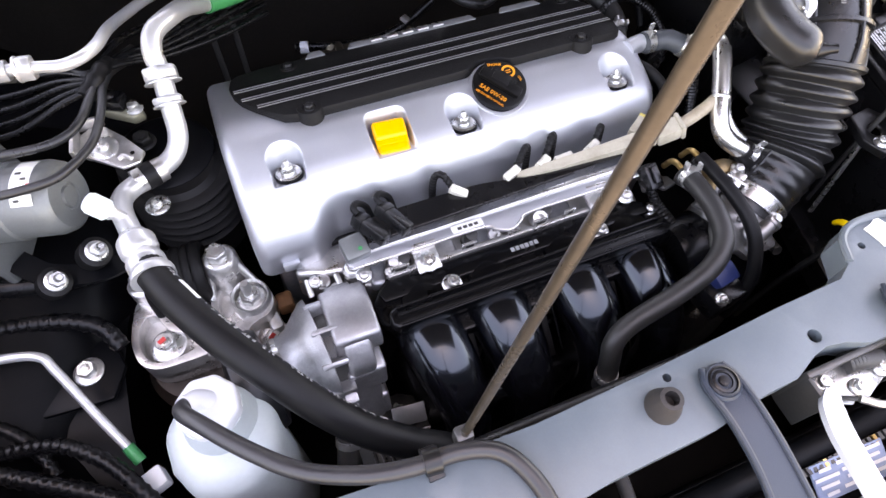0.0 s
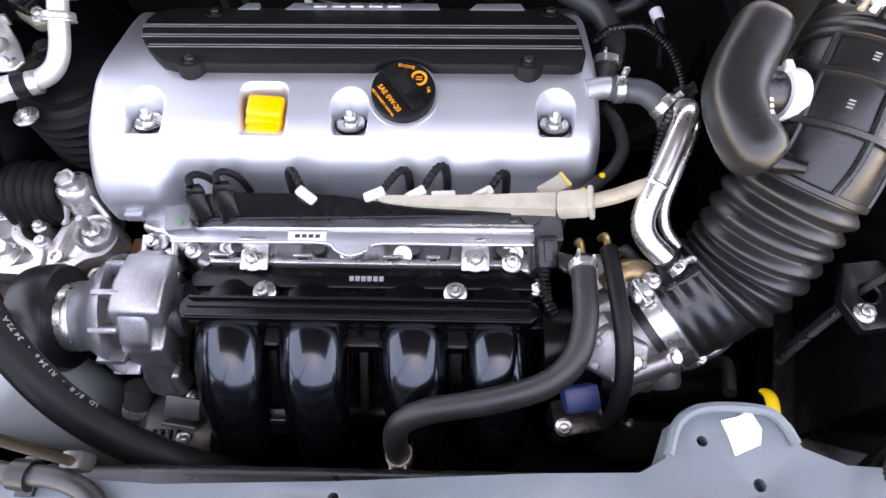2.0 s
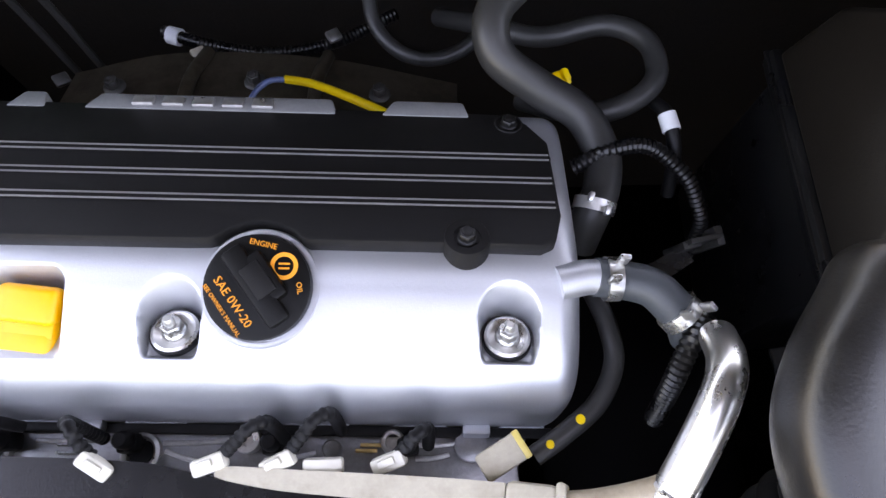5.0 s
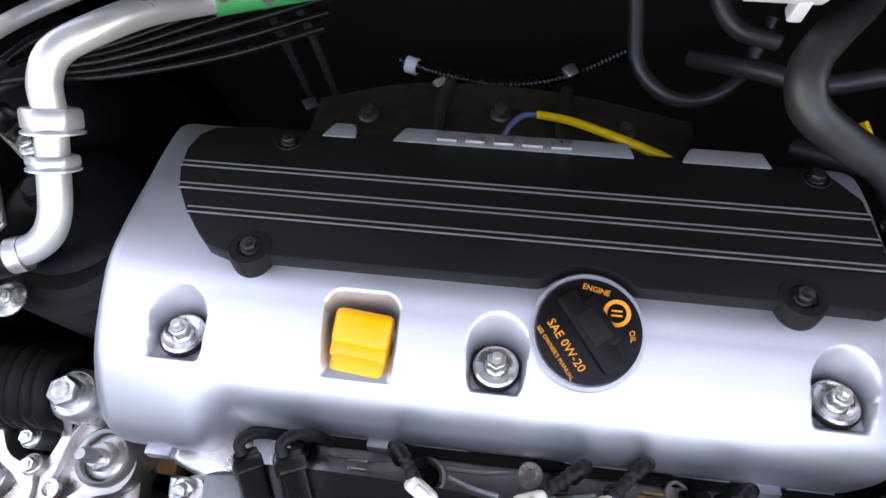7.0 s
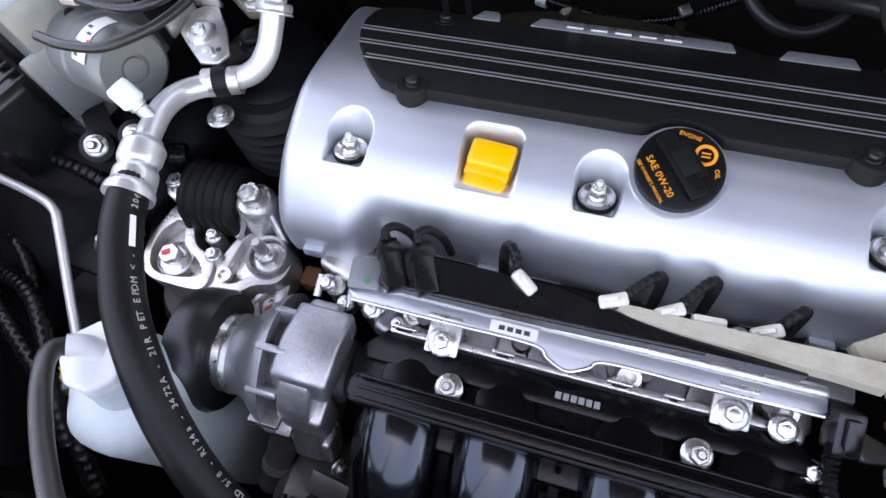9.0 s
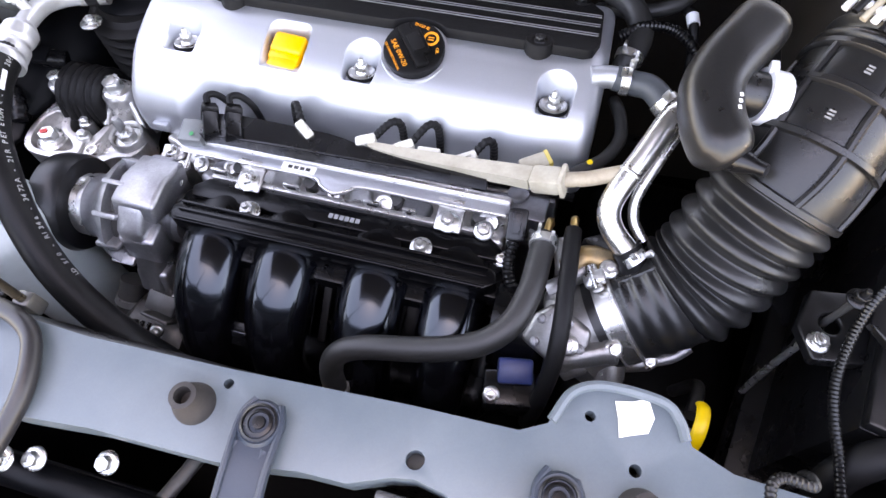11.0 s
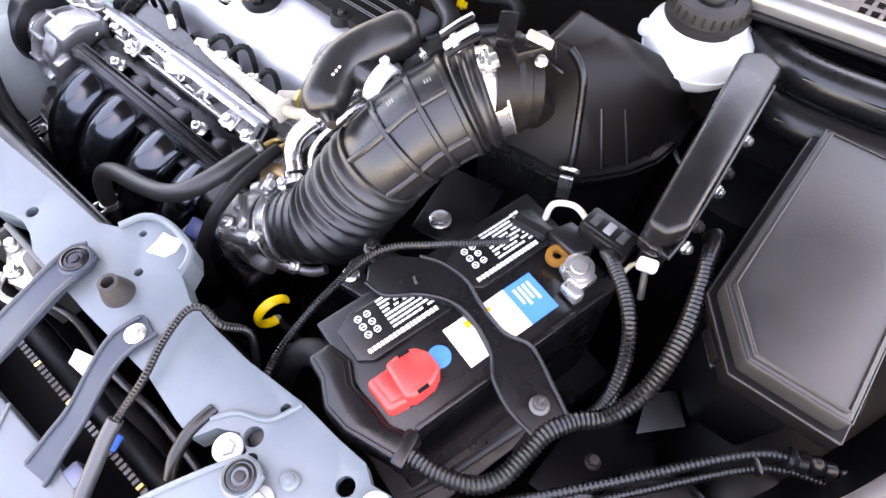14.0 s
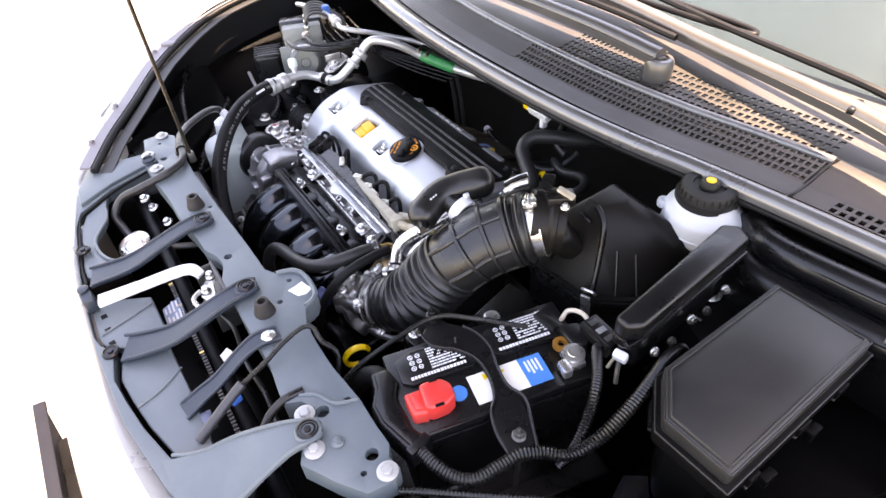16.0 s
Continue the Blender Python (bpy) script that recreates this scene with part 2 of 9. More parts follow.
def prism(outline, z0, z1, m=None, bevel=0.002, seg=2, taper=1.0):
    """An upright block over a plan outline (x, y)."""
    bm = bmesh.new()
    cx = sum(p[0] for p in outline) / len(outline)
    cy = sum(p[1] for p in outline) / len(outline)
    a = [bm.verts.new((x, y, z0)) for x, y in outline]
    b = [bm.verts.new((cx + (x - cx) * taper, cy + (y - cy) * taper, z1)) for x, y in outline]
    n = len(outline)
    for i in range(n):
        bm.faces.new((a[i], a[(i + 1) % n], b[(i + 1) % n], b[i]))
    bm.faces.new(a[::-1])
    bm.faces.new(b)
    bmesh.ops.recalc_face_normals(bm, faces=bm.faces)
    bevelled(bm, bevel, seg)
    if m is not None:
        bm.transform(m)
    return bm


def lathe(profile, m=None, seg=24):
    """A turned shape from (radius, height) pairs."""
    bm = bmesh.new()
    rings = []
    for r, z in profile:
        if r < 1e-6:
            rings.append([bm.verts.new((0, 0, z))])
        else:
            rings.append([bm.verts.new((r * math.cos(2 * math.pi * k / seg), r * math.sin(2 * math.pi * k / seg), z)) for k in range(seg)])
    for A, B in zip(rings, rings[1:]):
        for k in range(seg):
            j = (k + 1) % seg
            if len(A) == 1:
                bm.faces.new((A[0], B[j], B[k]))
            elif len(B) == 1:
                bm.faces.new((A[k], A[j], B[0]))
            else:
                bm.faces.new((A[k], A[j], B[j], B[k]))
    hollow = len(rings[0]) > 1 and len(rings[-1]) > 1 and abs(profile[0][1] - profile[-1][1]) < 1e-9 and len(profile) > 3
    if hollow:
        A, B = rings[-1], rings[0]
        if abs(profile[0][0] - profile[-1][0]) > 1e-9:
            for k in range(seg):
                bm.faces.new((A[k], A[(k + 1) % seg], B[(k + 1) % seg], B[k]))
    else:
        if len(rings[0]) > 1:
            bm.faces.new(rings[0][::-1])
        if len(rings[-1]) > 1:
            bm.faces.new(rings[-1])
    bmesh.ops.recalc_face_normals(bm, faces=bm.faces)
    if m is not None:
        bm.transform(m)
    return bm


def join(*bms):
    out = bmesh.new()
    for b in bms:
        me = bpy.data.meshes.new("tmp")
        b.to_mesh(me)
        b.free()
        out.from_mesh(me)
        bpy.data.meshes.remove(me)
    return out


def axis(p, direction):
    """A pose at p whose z points along direction."""
    return Matrix.Translation(p) @ Vector(direction).to_track_quat("Z", "Y").to_matrix().to_4x4()


def hexbolt(p, direction=(0, 0, 1), r=0.0065, h=0.006, flange=1.5, stud=0.0):
    """Flanged hexagon head, with a stud end if asked for."""
    m = axis(p, direction)
    parts = [lathe([(r * flange, 0), (r * flange, 0.0012), (r * flange * 0.85, 0.0026), (r * 0.9, 0.003)], m, 20)]
    hx = bmesh.new()
    bmesh.ops.create_cone(hx, segments=6, radius1=r, radius2=r, depth=h, cap_ends=True)
    bevelled(hx, r * 0.1, 1)
    hx.transform(m @ Matrix.Translation((0, 0, 0.002 + h / 2)))
    parts.append(hx)
    if stud:
        parts.append(lathe([(r * 0.5, 0), (r * 0.5, h + stud * 0.8), (r * 0.35, h + stud)], m, 12))
    else:
        parts.append(lathe([(r * 0.55, h), (r * 0.55, h + 0.0025), (r * 0.4, h + 0.0028)], m, 12))
    return join(*parts)


def lettering(text, size, m, depth=0.0003, align="CENTER"):
    """Raised letters in the built-in font as a bmesh."""
    cu = bpy.data.curves.new("letters", "FONT")
    cu.body, cu.size, cu.extrude, cu.align_x, cu.align_y = text, size, depth, align, "CENTER"
    cu.resolution_u = 2
    ob = bpy.data.objects.new("letters", cu)
    me = ob.to_mesh()
    bm = bmesh.new()
    bm.from_mesh(me)
    ob.to_mesh_clear()
    bpy.data.objects.remove(ob)
    bpy.data.curves.remove(cu)
    bm.transform(m)
    return bm


def frame_of(o, xdir, up):
    """A pose at o with x along xdir and z as near up as it can be."""
    x = Vector(xdir).normalized()
    z = (Vector(up) - x * x.dot(Vector(up))).normalized()
    y = z.cross(x)
    return Matrix(((x.x, y.x, z.x, o[0]), (x.y, y.y, z.y, o[1]), (x.z, y.z, z.z, o[2]), (0, 0, 0, 1)))


def ribbon(pts, width, thick=0.0015, up=(0, 0, 1), n=6):
    """A bent strip of sheet along pts; width a number or one per point."""
    path = spline(pts, n)
    ws = [width] * len(pts) if not isinstance(width, (list, tuple)) else list(width)
    bm = bmesh.new()
    rows = []
    for i, p in enumerate(path):
        t = (path[min(i + 1, len(path) - 1)] - path[max(i - 1, 0)]).normalized()
        s = t.cross(Vector(up)).normalized()
        nn = s.cross(t).normalized()
        u = i / n
        k = min(int(u), len(ws) - 2)
        w = ws[k] + (ws[k + 1] - ws[k]) * (u - k)
        rows.append([bm.verts.new(p + s * a * w / 2 + nn * b * thick / 2) for a, b in ((-1, -1), (1, -1), (1, 1), (-1, 1))])
    for A, B in zip(rows, rows[1:]):
        for k in range(4):
            bm.faces.new((A[k], A[(k + 1) % 4], B[(k + 1) % 4], B[k]))
    bm.faces.new(rows[0][::-1])
    bm.faces.new(rows[-1])
    bmesh.ops.recalc_face_normals(bm, faces=bm.faces)
    return bm


def smoothstep(a, b, x):
    u = min(max((x - a) / (b - a), 0), 1)
    return u * u * (3 - 2 * u)


def inset(poly, d):
    n = len(poly)
    out_ = []
    for i in range(n):
        p, a, b = Vector(poly[i]), Vector(poly[i - 1]), Vector(poly[(i + 1) % n])
        u, v = (p - a).normalized(), (b - p).normalized()
        n1, n2 = Vector((-u.y, u.x)), Vector((-v.y, v.x))
        m = (n1 + n2).normalized()
        out_.append(tuple(p + m * (d / max(m.dot(n1), 0.3))))
    return out_


# ---- setting ----
def sheet(outline, holes, z, thick, lip=0.0, bevel=0.0015):
    """A pressed plate over a plan outline with round holes (x, y, r); lip turns its rim down."""
    bm = bmesh.new()
    edges = []
    loops = [outline] + [[(x + r * math.cos(a), y + r * math.sin(a)) for a in (2 * math.pi * k / 16 for k in range(16))] for x, y, r in holes]
    rims = []
    for lp in loops:
        vs = [bm.verts.new((x, y, z)) for x, y in lp]
        rim = [bm.edges.new((vs[i], vs[(i + 1) % len(vs)])) for i in range(len(vs))]
        edges += rim
        rims.append(rim)
    bmesh.ops.triangle_fill(bm, use_beauty=True, use_dissolve=False, edges=edges)
    bmesh.ops.recalc_face_normals(bm, faces=bm.faces)
    if sum(f.normal.z for f in bm.faces) < 0:
        bmesh.ops.reverse_faces(bm, faces=bm.faces)
    for i, rim in enumerate(rims):
        d = (lip if i == 0 and lip else thick)
        g = bmesh.ops.extrude_edge_only(bm, edges=rim)["geom"]
        for v in g:
            if isinstance(v, bmesh.types.BMVert):
                v.co.z -= d
    bmesh.ops.recalc_face_normals(bm, faces=bm.faces)
    if bevel:
        es = [e for e in bm.edges if len(e.link_faces) == 2 and e.calc_face_angle(0) > radians(60)]
        bmesh.ops.bevel(bm, geom=es, offset=bevel, segments=3, profile=0.5, affect="EDGES", clamp_overlap=True)
    return bm


def grid_sheet(rows, close=False):
    """A surface through rows of points."""
    bm = bmesh.new()
    vs = [[bm.verts.new(p) for p in r] for r in rows]
    for A, B in zip(vs, vs[1:]):
        for k in range(len(A) - 1):
            bm.faces.new((A[k], A[k + 1], B[k + 1], B[k]))
    return bm


def loft(rows, n=5):
    """Rows of control points, each splined, as one surface."""
    return grid_sheet([spline(r, n) for r in rows])


gm = bmesh.new()
bmesh.ops.create_grid(gm, x_segments=40, y_segments=40, size=60)
solo("ground", gm, ASPHALT, "sunlit grey asphalt ground", "ground", "structure")

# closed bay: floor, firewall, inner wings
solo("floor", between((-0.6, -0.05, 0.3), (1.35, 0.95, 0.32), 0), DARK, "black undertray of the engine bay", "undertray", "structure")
fw = loft([[(-0.62, 0.86, z), (0.0, 0.84, z), (0.4, 0.82, z), (0.8, 0.84, z), (1.36, 0.86, z)] for z in (0.3, 0.6, 0.8, 0.98)], 6)
bmesh.ops.solidify(fw, geom=fw.faces[:], thickness=0.02)
solo("wall_rear", fw, mat("sound_felt", (0.016, 0.015, 0.0145), 0.85, 0, 0.35, 250, 0.5, 0.5, 6, (0.026, 0.024, 0.022), spec=0.2), "black firewall with sound-deadening felt", "firewall", "structure")


def inner_wing(side):
    """Black inner wheel arch; side -1 is the far wing, 1 the near one."""
    c = 0.37
    rows = []
    for y in (-0.02, 0.1, 0.25, 0.4, 0.55, 0.7, 0.88):
        arch = math.exp(-((y - 0.5) / 0.2) ** 2)
        inn = 0.60 - 0.13 * arch
        outer = 0.50 + 0.36 * smoothstep(-0.05, 0.34, y)
        inn = min(inn, outer - 0.10)
        rows.append([(c + side * inn, y, 0.3), (c + side * (inn + 0.01), y, 0.6 + 0.1 * arch), (c + side * (inn + 0.05), y, 0.78 + 0.12 * arch), (c + side * (inn + (outer - inn) * 0.7), y, 0.85 + 0.06 * arch), (c + side * outer, y, 0.915 + 0.02 * arch)])
    bm = loft(rows, 4)
    bmesh.ops.solidify(bm, geom=bm.faces[:], thickness=0.01)
    return bm


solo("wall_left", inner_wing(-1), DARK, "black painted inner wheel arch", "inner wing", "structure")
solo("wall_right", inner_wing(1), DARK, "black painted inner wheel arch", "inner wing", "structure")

# ---- car body round the bay ----
TOPLINE = [(-0.52, 0.5, 1.06), (-0.47, 0.3, 1.04), (-0.36, 0.13, 1.0), (-0.2, 0.0, 0.965), (-0.05, -0.09, 0.945), (0.15, -0.137, 0.937), (0.37, -0.15, 0.935), (0.6, -0.137, 0.937), (0.79, -0.09, 0.945), (0.94, 0.0, 0.965), (1.1, 0.13, 1.0), (1.21, 0.3, 1.04), (1.26, 0.5, 1.06)]


def ring(out, dz, k=1.0):
    """The car's nose line pushed outwards by out and lowered by dz."""
    r = []
    for x, y, z in TOPLINE:
        d = Vector((x - 0.37, (y - 0.9) * 0.9, 0)).normalized()
        r.append((x + d.x * out, y + d.y * out, z * k - dz))
    return r


car = thing("car", (0.37, -0.15, 0), "silver car front with its bonnet propped open", "car")
bm = loft([ring(-0.010, 0.012), ring(0.0, 0.003), ring(0.008, 0.0), ring(0.03, 0.012), ring(0.07, 0.06), ring(0.10, 0.16), ring(0.115, 0.3), ring(0.11, 0.45), ring(0.08, 0.62), ring(0.02, 0.75)], 6)
bmesh.ops.recalc_face_normals(bm, faces=bm.faces)
part("bumper", bm, BODY, car, "silver painted bumper cover")
part("lower_lip", tube(ring(0.045, 0.70), 0.012, 10, 6), DARK, car, "black lower bumper lip")

# ---- engine ----
ENG = pose(0, 0.40, 0.93, -14, 0, 0)      # x along the crank, y to the rear, z normal to the cover
COVER_X = (-0.036, 0.445)
PROFILE = [(-0.023, -0.086), (-0.027, -0.07), (-0.030, -0.05), (-0.031, -0.035), (-0.028, -0.02), (-0.021, -0.0075), (-0.010, 0.0025), (0.004, 0.0115), (0.018, 0.0195), (0.034, 0.0265), (0.06, 0.030), (0.10, 0.031), (0.135, 0.031), (0.155, 0.027), (0.163, 0.012), (0.165, -0.02), (0.166, -0.086)]
BOLTS = (0.020, 0.212, 0.402)


def valve_cover():
    prof = [(p.x, p.y) for p in spline([(a, b, 0) for a, b in PROFILE], 24)]
    x0, x1 = COVER_X
    xs = [x0 + (x1 - x0) * k / 560 for k in range(561)]
    bm = bmesh.new()
    rows = []
    for x in xs:
        e = min(x - x0, x1 - x)
        rad = 0.012 if x - x0 < x1 - x else 0.015
        sh = 0.0 if e >= rad else rad - math.sqrt(max(rad * rad - (rad - e) ** 2, 0))
        row = []
        for i, (v, w) in enumerate(prof):
            a, b = prof[max(i - 1, 0)], prof[min(i + 1, len(prof) - 1)]
            t = Vector((b[0] - a[0], b[1] - a[1])).normalized()
            vv, ww = v + t.y * sh, w - t.x * sh
            low = smoothstep(0.0, -0.06, w) if v < 0.05 else 0
            left = smoothstep(0.055, 0.02, x)
            vv -= 0.020 * low * left
            ww -= 0.006 * low * left
            # wells round the three bolts, open to the front
            for bx in BOLTS:
                if v > 0.04 or ww < -0.014:
                    continue
                flare = 0.14 * max(-v - 0.004, 0) * (2.4 if bx < 0.1 and x < bx else 1.0)
                deep = -0.0062 + 0.8 * max(-v - 0.0135, 0)
                d = math.hypot(x - bx, v if v > 0 else 0.70 * v) - flare
                back = max(v, 0) / max(math.hypot(x - bx, v), 1e-6)
                ww = ww + (min(ww, deep) - ww) * smoothstep(0.0176 + 0.0055 * back, 0.0146, d)
            # recess for the dipstick handle, with rounded upper corners
            if v < 0.04 and ww > -0.007:
                ax, av = abs(x - 0.131) - 0.0122, v - 0.0165
                d = math.hypot(max(ax, 0), max(av, 0)) if ax > 0 and av > 0 else max(ax, av)
                ww = ww + (min(ww, -0.0040) - ww) * smoothstep(0.0108, 0.0060, d)
            row.append(bm.verts.new(ENG @ Vector((x, vv, ww))))
        rows.append(row)
    for A, B in zip(rows, rows[1:]):
        for k in range(len(A) - 1):
            bm.faces.new((A[k], B[k], B[k + 1], A[k + 1]))
    bm.faces.new(rows[0])
    bm.faces.new(rows[-1][::-1])
    bmesh.ops.recalc_face_normals(bm, faces=bm.faces)
    return bm


engine = thing("engine", (0.2, 0.4, 0.32), "four-cylinder engine with silver valve cover and black top plate", "engine")
part("valve_cover", valve_cover(), SILVER, engine, "satin silver cast valve cover", 50)
head = join(between((-0.02, 0.345, 0.6), (0.425, 0.53, 0.848), 0.006), between((-0.03, 0.36, 0.4), (0.43, 0.6, 0.6), 0.01))
part("cylinder_head", head, DARKALU, engine, "dull cast aluminium cylinder head")
for k, x in enumerate((-0.005, 0.141, 0.389)):
    part("cover_lug", box((0.018, 0.007, 0.009), ENG @ pose(x, -0.0285 if x > 0.05 else -0.050, -0.079), 0.0015), SILVER, engine)
for x, w_ in ((0.112, 0.036), (0.180, 0.040), (0.285, 0.042), (0.352, 0.036), (0.420, 0.030)):
    part("flange_edge", box((w_, 0.0035, 0.0030), ENG @ pose(x, -0.0245, -0.0845), 0.0008), SILVER, engine)
UPE = ENG.to_3x3() @ Vector((0, 0, 1))
for x in BOLTS:
    part("grommet", lathe([(0.0145, 0), (0.0145, 0.0035), (0.0136, 0.0040), (0.0128, 0.0015), (0.0, 0.0015)], ENG @ pose(x, 0, -0.0067), 32), RUBBER, engine)
    part("cover_washer", lathe([(0.0134, 0.003), (0.0134, 0.0048), (0.0118, 0.0058), (0.0095, 0.0042), (0.0, 0.0042)], ENG @ pose(x, 0, -0.0067), 32), CHROME, engine, "bright cupped washer")
    part("cover_bolt", hexbolt(ENG @ Vector((x, 0, -0.0027)), UPE, 0.0062, 0.0075, 1.15, 0.0075), ZINC, engine, "bright zinc stud bolt")

# black top plate
plate = [(0.002, 0.143), (-0.007, 0.135), (-0.0105, 0.120), (-0.0085, 0.102), (-0.003, 0.086), (0.008, 0.069), (0.0205, 0.0535), (0.033, 0.041), (0.046, 0.0365)]
plate += [(0.074, 0.0365), (0.10, 0.0365), (0.225, 0.0368), (0.2325, 0.0372)]
plate += [(0.2605 + 0.0315 * math.cos(radians(a)), 0.0185 + 0.0315 * math.sin(radians(a))) for a in (140, 125, 108, 90, 72, 55, 40)]
plate += [(0.2885, 0.0372), (0.36, 0.0372), (0.395, 0.0372), (0.420, 0.0368), (0.428, 0.041), (0.433, 0.06), (0.431, 0.120), (0.418, 0.138), (0.40, 0.146), (0.30, 0.147), (0.12, 0.147), (0.03, 0.147)]
tp = part("top_plate", prism(plate, 0.026, 0.0375, ENG, 0.002, 2), BLACKTEX, engine, "textured black plastic top plate")
for v in (0.1045, 0.0848, 0.0655):
    a = -0.0075 if v > 0.1 else (-0.002 if v > 0.08 else 0.011)
    part("rib", box((0.431 - a, 0.0042, 0.0028), ENG @ pose((a + 0.431) / 2, v, 0.0375), 0.0008, 1), BLACKTEX, tp)
    # thin pale line along both edges of each rib
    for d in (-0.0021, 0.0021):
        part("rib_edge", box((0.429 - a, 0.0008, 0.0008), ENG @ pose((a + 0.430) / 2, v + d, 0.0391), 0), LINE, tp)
for x, v, r_ in ((0.060, 0.0415, 0.0138), (0.377, 0.0415, 0.0138), (0.0577, 0.134, 0.010), (0.4065, 0.1365, 0.010)):
    part("boss", lathe([(r_, -0.006), (r_, 0.0365), (r_ - 0.0012, 0.0382), (0.0078, 0.0382), (0.0072, 0.0360), (0, 0.0360)], ENG @ pose(x, v, 0), 28), BLACKTEX, tp)
    part("plate_bolt", hexbolt(ENG @ Vector((x, v, 0.0352)), ENG.to_3x3() @ Vector((0, 0, 1)), 0.0052, 0.005, 1.2), BLACKBOLT, tp)
for a, b in ((0.128, 0.293), (0.322, 0.381), (0.078, 0.104)):
    part("rear_strip", prism([(a, 0.141), (b, 0.141), (b - 0.004, 0.156), (a + 0.008, 0.156)], 0.024, 0.0385, ENG, 0.002), mat("strip_grey", (0.20, 0.20, 0.20), 0.5, 0.2, 0.2, 500) if a == 0.128 else bpy.data.materials["strip_grey"], engine, "grey strip at the rear of the cover")
# emblem drawn as plain bars
for k in range(5):
    part("emblem_bar", box((0.014, 0.008, 0.003), ENG @ pose(0.166 + k * 0.0195, 0.148, 0.039), 0.001), ALU, engine, "plain silver emblem bar")

# filler cap
CAPMATT = mat("matt_cap_plastic", (0.0032, 0.0031, 0.003), 0.42, 0, 0.25, 900, 0.2, 0.3, 40, (0.0055, 0.005, 0.0048), spec=0.14)
CAP = ENG @ pose(0.2615, 0.0165, 0.0195, 27, 0, 0)
cap = part("filler_cap", lathe([(0.0292, -0.004), (0.0300, 0.003), (0.0294, 0.0062), (0.0275, 0.0072), (0.0, 0.0072)], CAP, 40), CAPMATT, engine, "black oil filler cap with orange print")
part("cap_grip", box((0.013, 0.050, 0.007), CAP @ pose(0.0, 0, 0.009, 0, 0, 37), 0.0025), CAPMATT, cap)
part("cap_grip", box((0.019, 0.030, 0.0075), CAP @ pose(0.002, 0.003, 0.0085, 0, 0, 37), 0.0025), CAPMATT, cap)
part("cap_recess", box((0.012, 0.020, 0.002), CAP @ pose(0.002, 0.003, 0.0122, 0, 0, 37), 0.0008), BLACKTEX, cap)
part("cap_rim", lathe([(0.0350, -0.014), (0.0340, -0.0020), (0.0330, -0.0006), (0.0308, -0.0006), (0.0308, -0.004)], CAP, 48), SILVER, engine)
part("print", lettering("SAE 0W-20", 0.0069, CAP @ pose(-0.0122, -0.0088, 0.0074, 0, 0, -53)), ORANGE, cap)
part("print", lettering("SEE OWNER'S MANUAL", 0.0033, CAP @ pose(-0.0180, -0.0135, 0.0074, 0, 0, -53)), ORANGE, cap)
part("print", lettering("ENGINE", 0.0044, CAP @ pose(0.0025, 0.0235, 0.0074, 0, 0, -12)), ORANGE, cap)
part("print", lettering("OIL", 0.0044, CAP @ pose(0.0235, -0.0005, 0.0074, 0, 0, -80)), ORANGE, cap)
rg = lathe([(0.0054, 0.0072), (0.0054, 0.0077), (0.0077, 0.0077), (0.0077, 0.0072)], CAP @ pose(0.0145, 0.0115, 0), 24)
part("print", rg, ORANGE, cap)
for k in range(2):
    part("print", box((0.006, 0.0010, 0.0004), CAP @ pose(0.0145, 0.0102 + 0.0026 * k, 0.0075), 0), ORANGE, cap)

# dipstick handle
HND = ENG @ pose(0.131, 0.0035, -0.001, 30, 0, -6)
part("dipstick_handle", join(box((0.0355, 0.022, 0.011), HND @ pose(0, 0.0100, 0.0040), 0.0042, 4), box((0.0345, 0.012, 0.0105), HND @ pose(0, -0.0022, 0.0012), 0.0015, 2), box((0.0340, 0.016, 0.012), HND @ pose(0.0004, -0.0105, 0.0005), 0.0042, 4)), AMBER, engine, "orange-yellow dipstick handle")
part("dipstick_collar", box((0.026, 0.007, 0.008), ENG @ pose(0.128, 0.0215, -0.001), 0.002), DARKALU, engine, "grey dipstick tube collar")
# breather stub on the cover's end
st = ENG @ Vector((0.43, 0.024, 0.018))
part("breather_stub", tube([st, (0.448, 0.432, 0.942), (0.462, 0.431, 0.941)], 0.0105), SILVER, engine)

# ---- fuel rail ----
rail = thing("fuel_rail", (0.21, 0.305, 0.88), "silver fuel rail with pressed plate, label and injectors", "fuel rail")
part("rail", between((0.052, 0.304, 0.872), (0.385, 0.314, 0.893), 0.004, 3), ALU, rail)
part("rail_plate", prism([(0.046, 0.297), (0.052, 0.292), (0.188, 0.292), (0.200, 0.288), (0.206, 0.282), (0.213, 0.279), (0.221, 0.279), (0.228, 0.282), (0.234, 0.288), (0.246, 0.292), (0.376, 0.292), (0.384, 0.296), (0.384, 0.307), (0.046, 0.307)], 0.8855, 0.8895, None, 0.0015), SILVER, rail, "bright pressed rail plate")
part("plate_lip", tube([(0.050, 0.2925, 0.889), (0.12, 0.2922, 0.889), (0.19, 0.2922, 0.889), (0.203, 0.285, 0.889), (0.217, 0.2795, 0.889), (0.231, 0.285, 0.889), (0.244, 0.2922, 0.889), (0.31, 0.2922, 0.889), (0.382, 0.2928, 0.889)], 0.0014, 8, 6), ZINC, rail)
lb = part("label", between((0.158, 0.2945, 0.8892), (0.193, 0.303, 0.8902), 0), LABEL, rail, "small white printed label")
for k in range(4):
    part("label_bar", between((0.1645 + 0.0062 * k, 0.2968, 0.8900), (0.1688 + 0.0062 * k, 0.3003, 0.8906), 0), STEEL, lb)
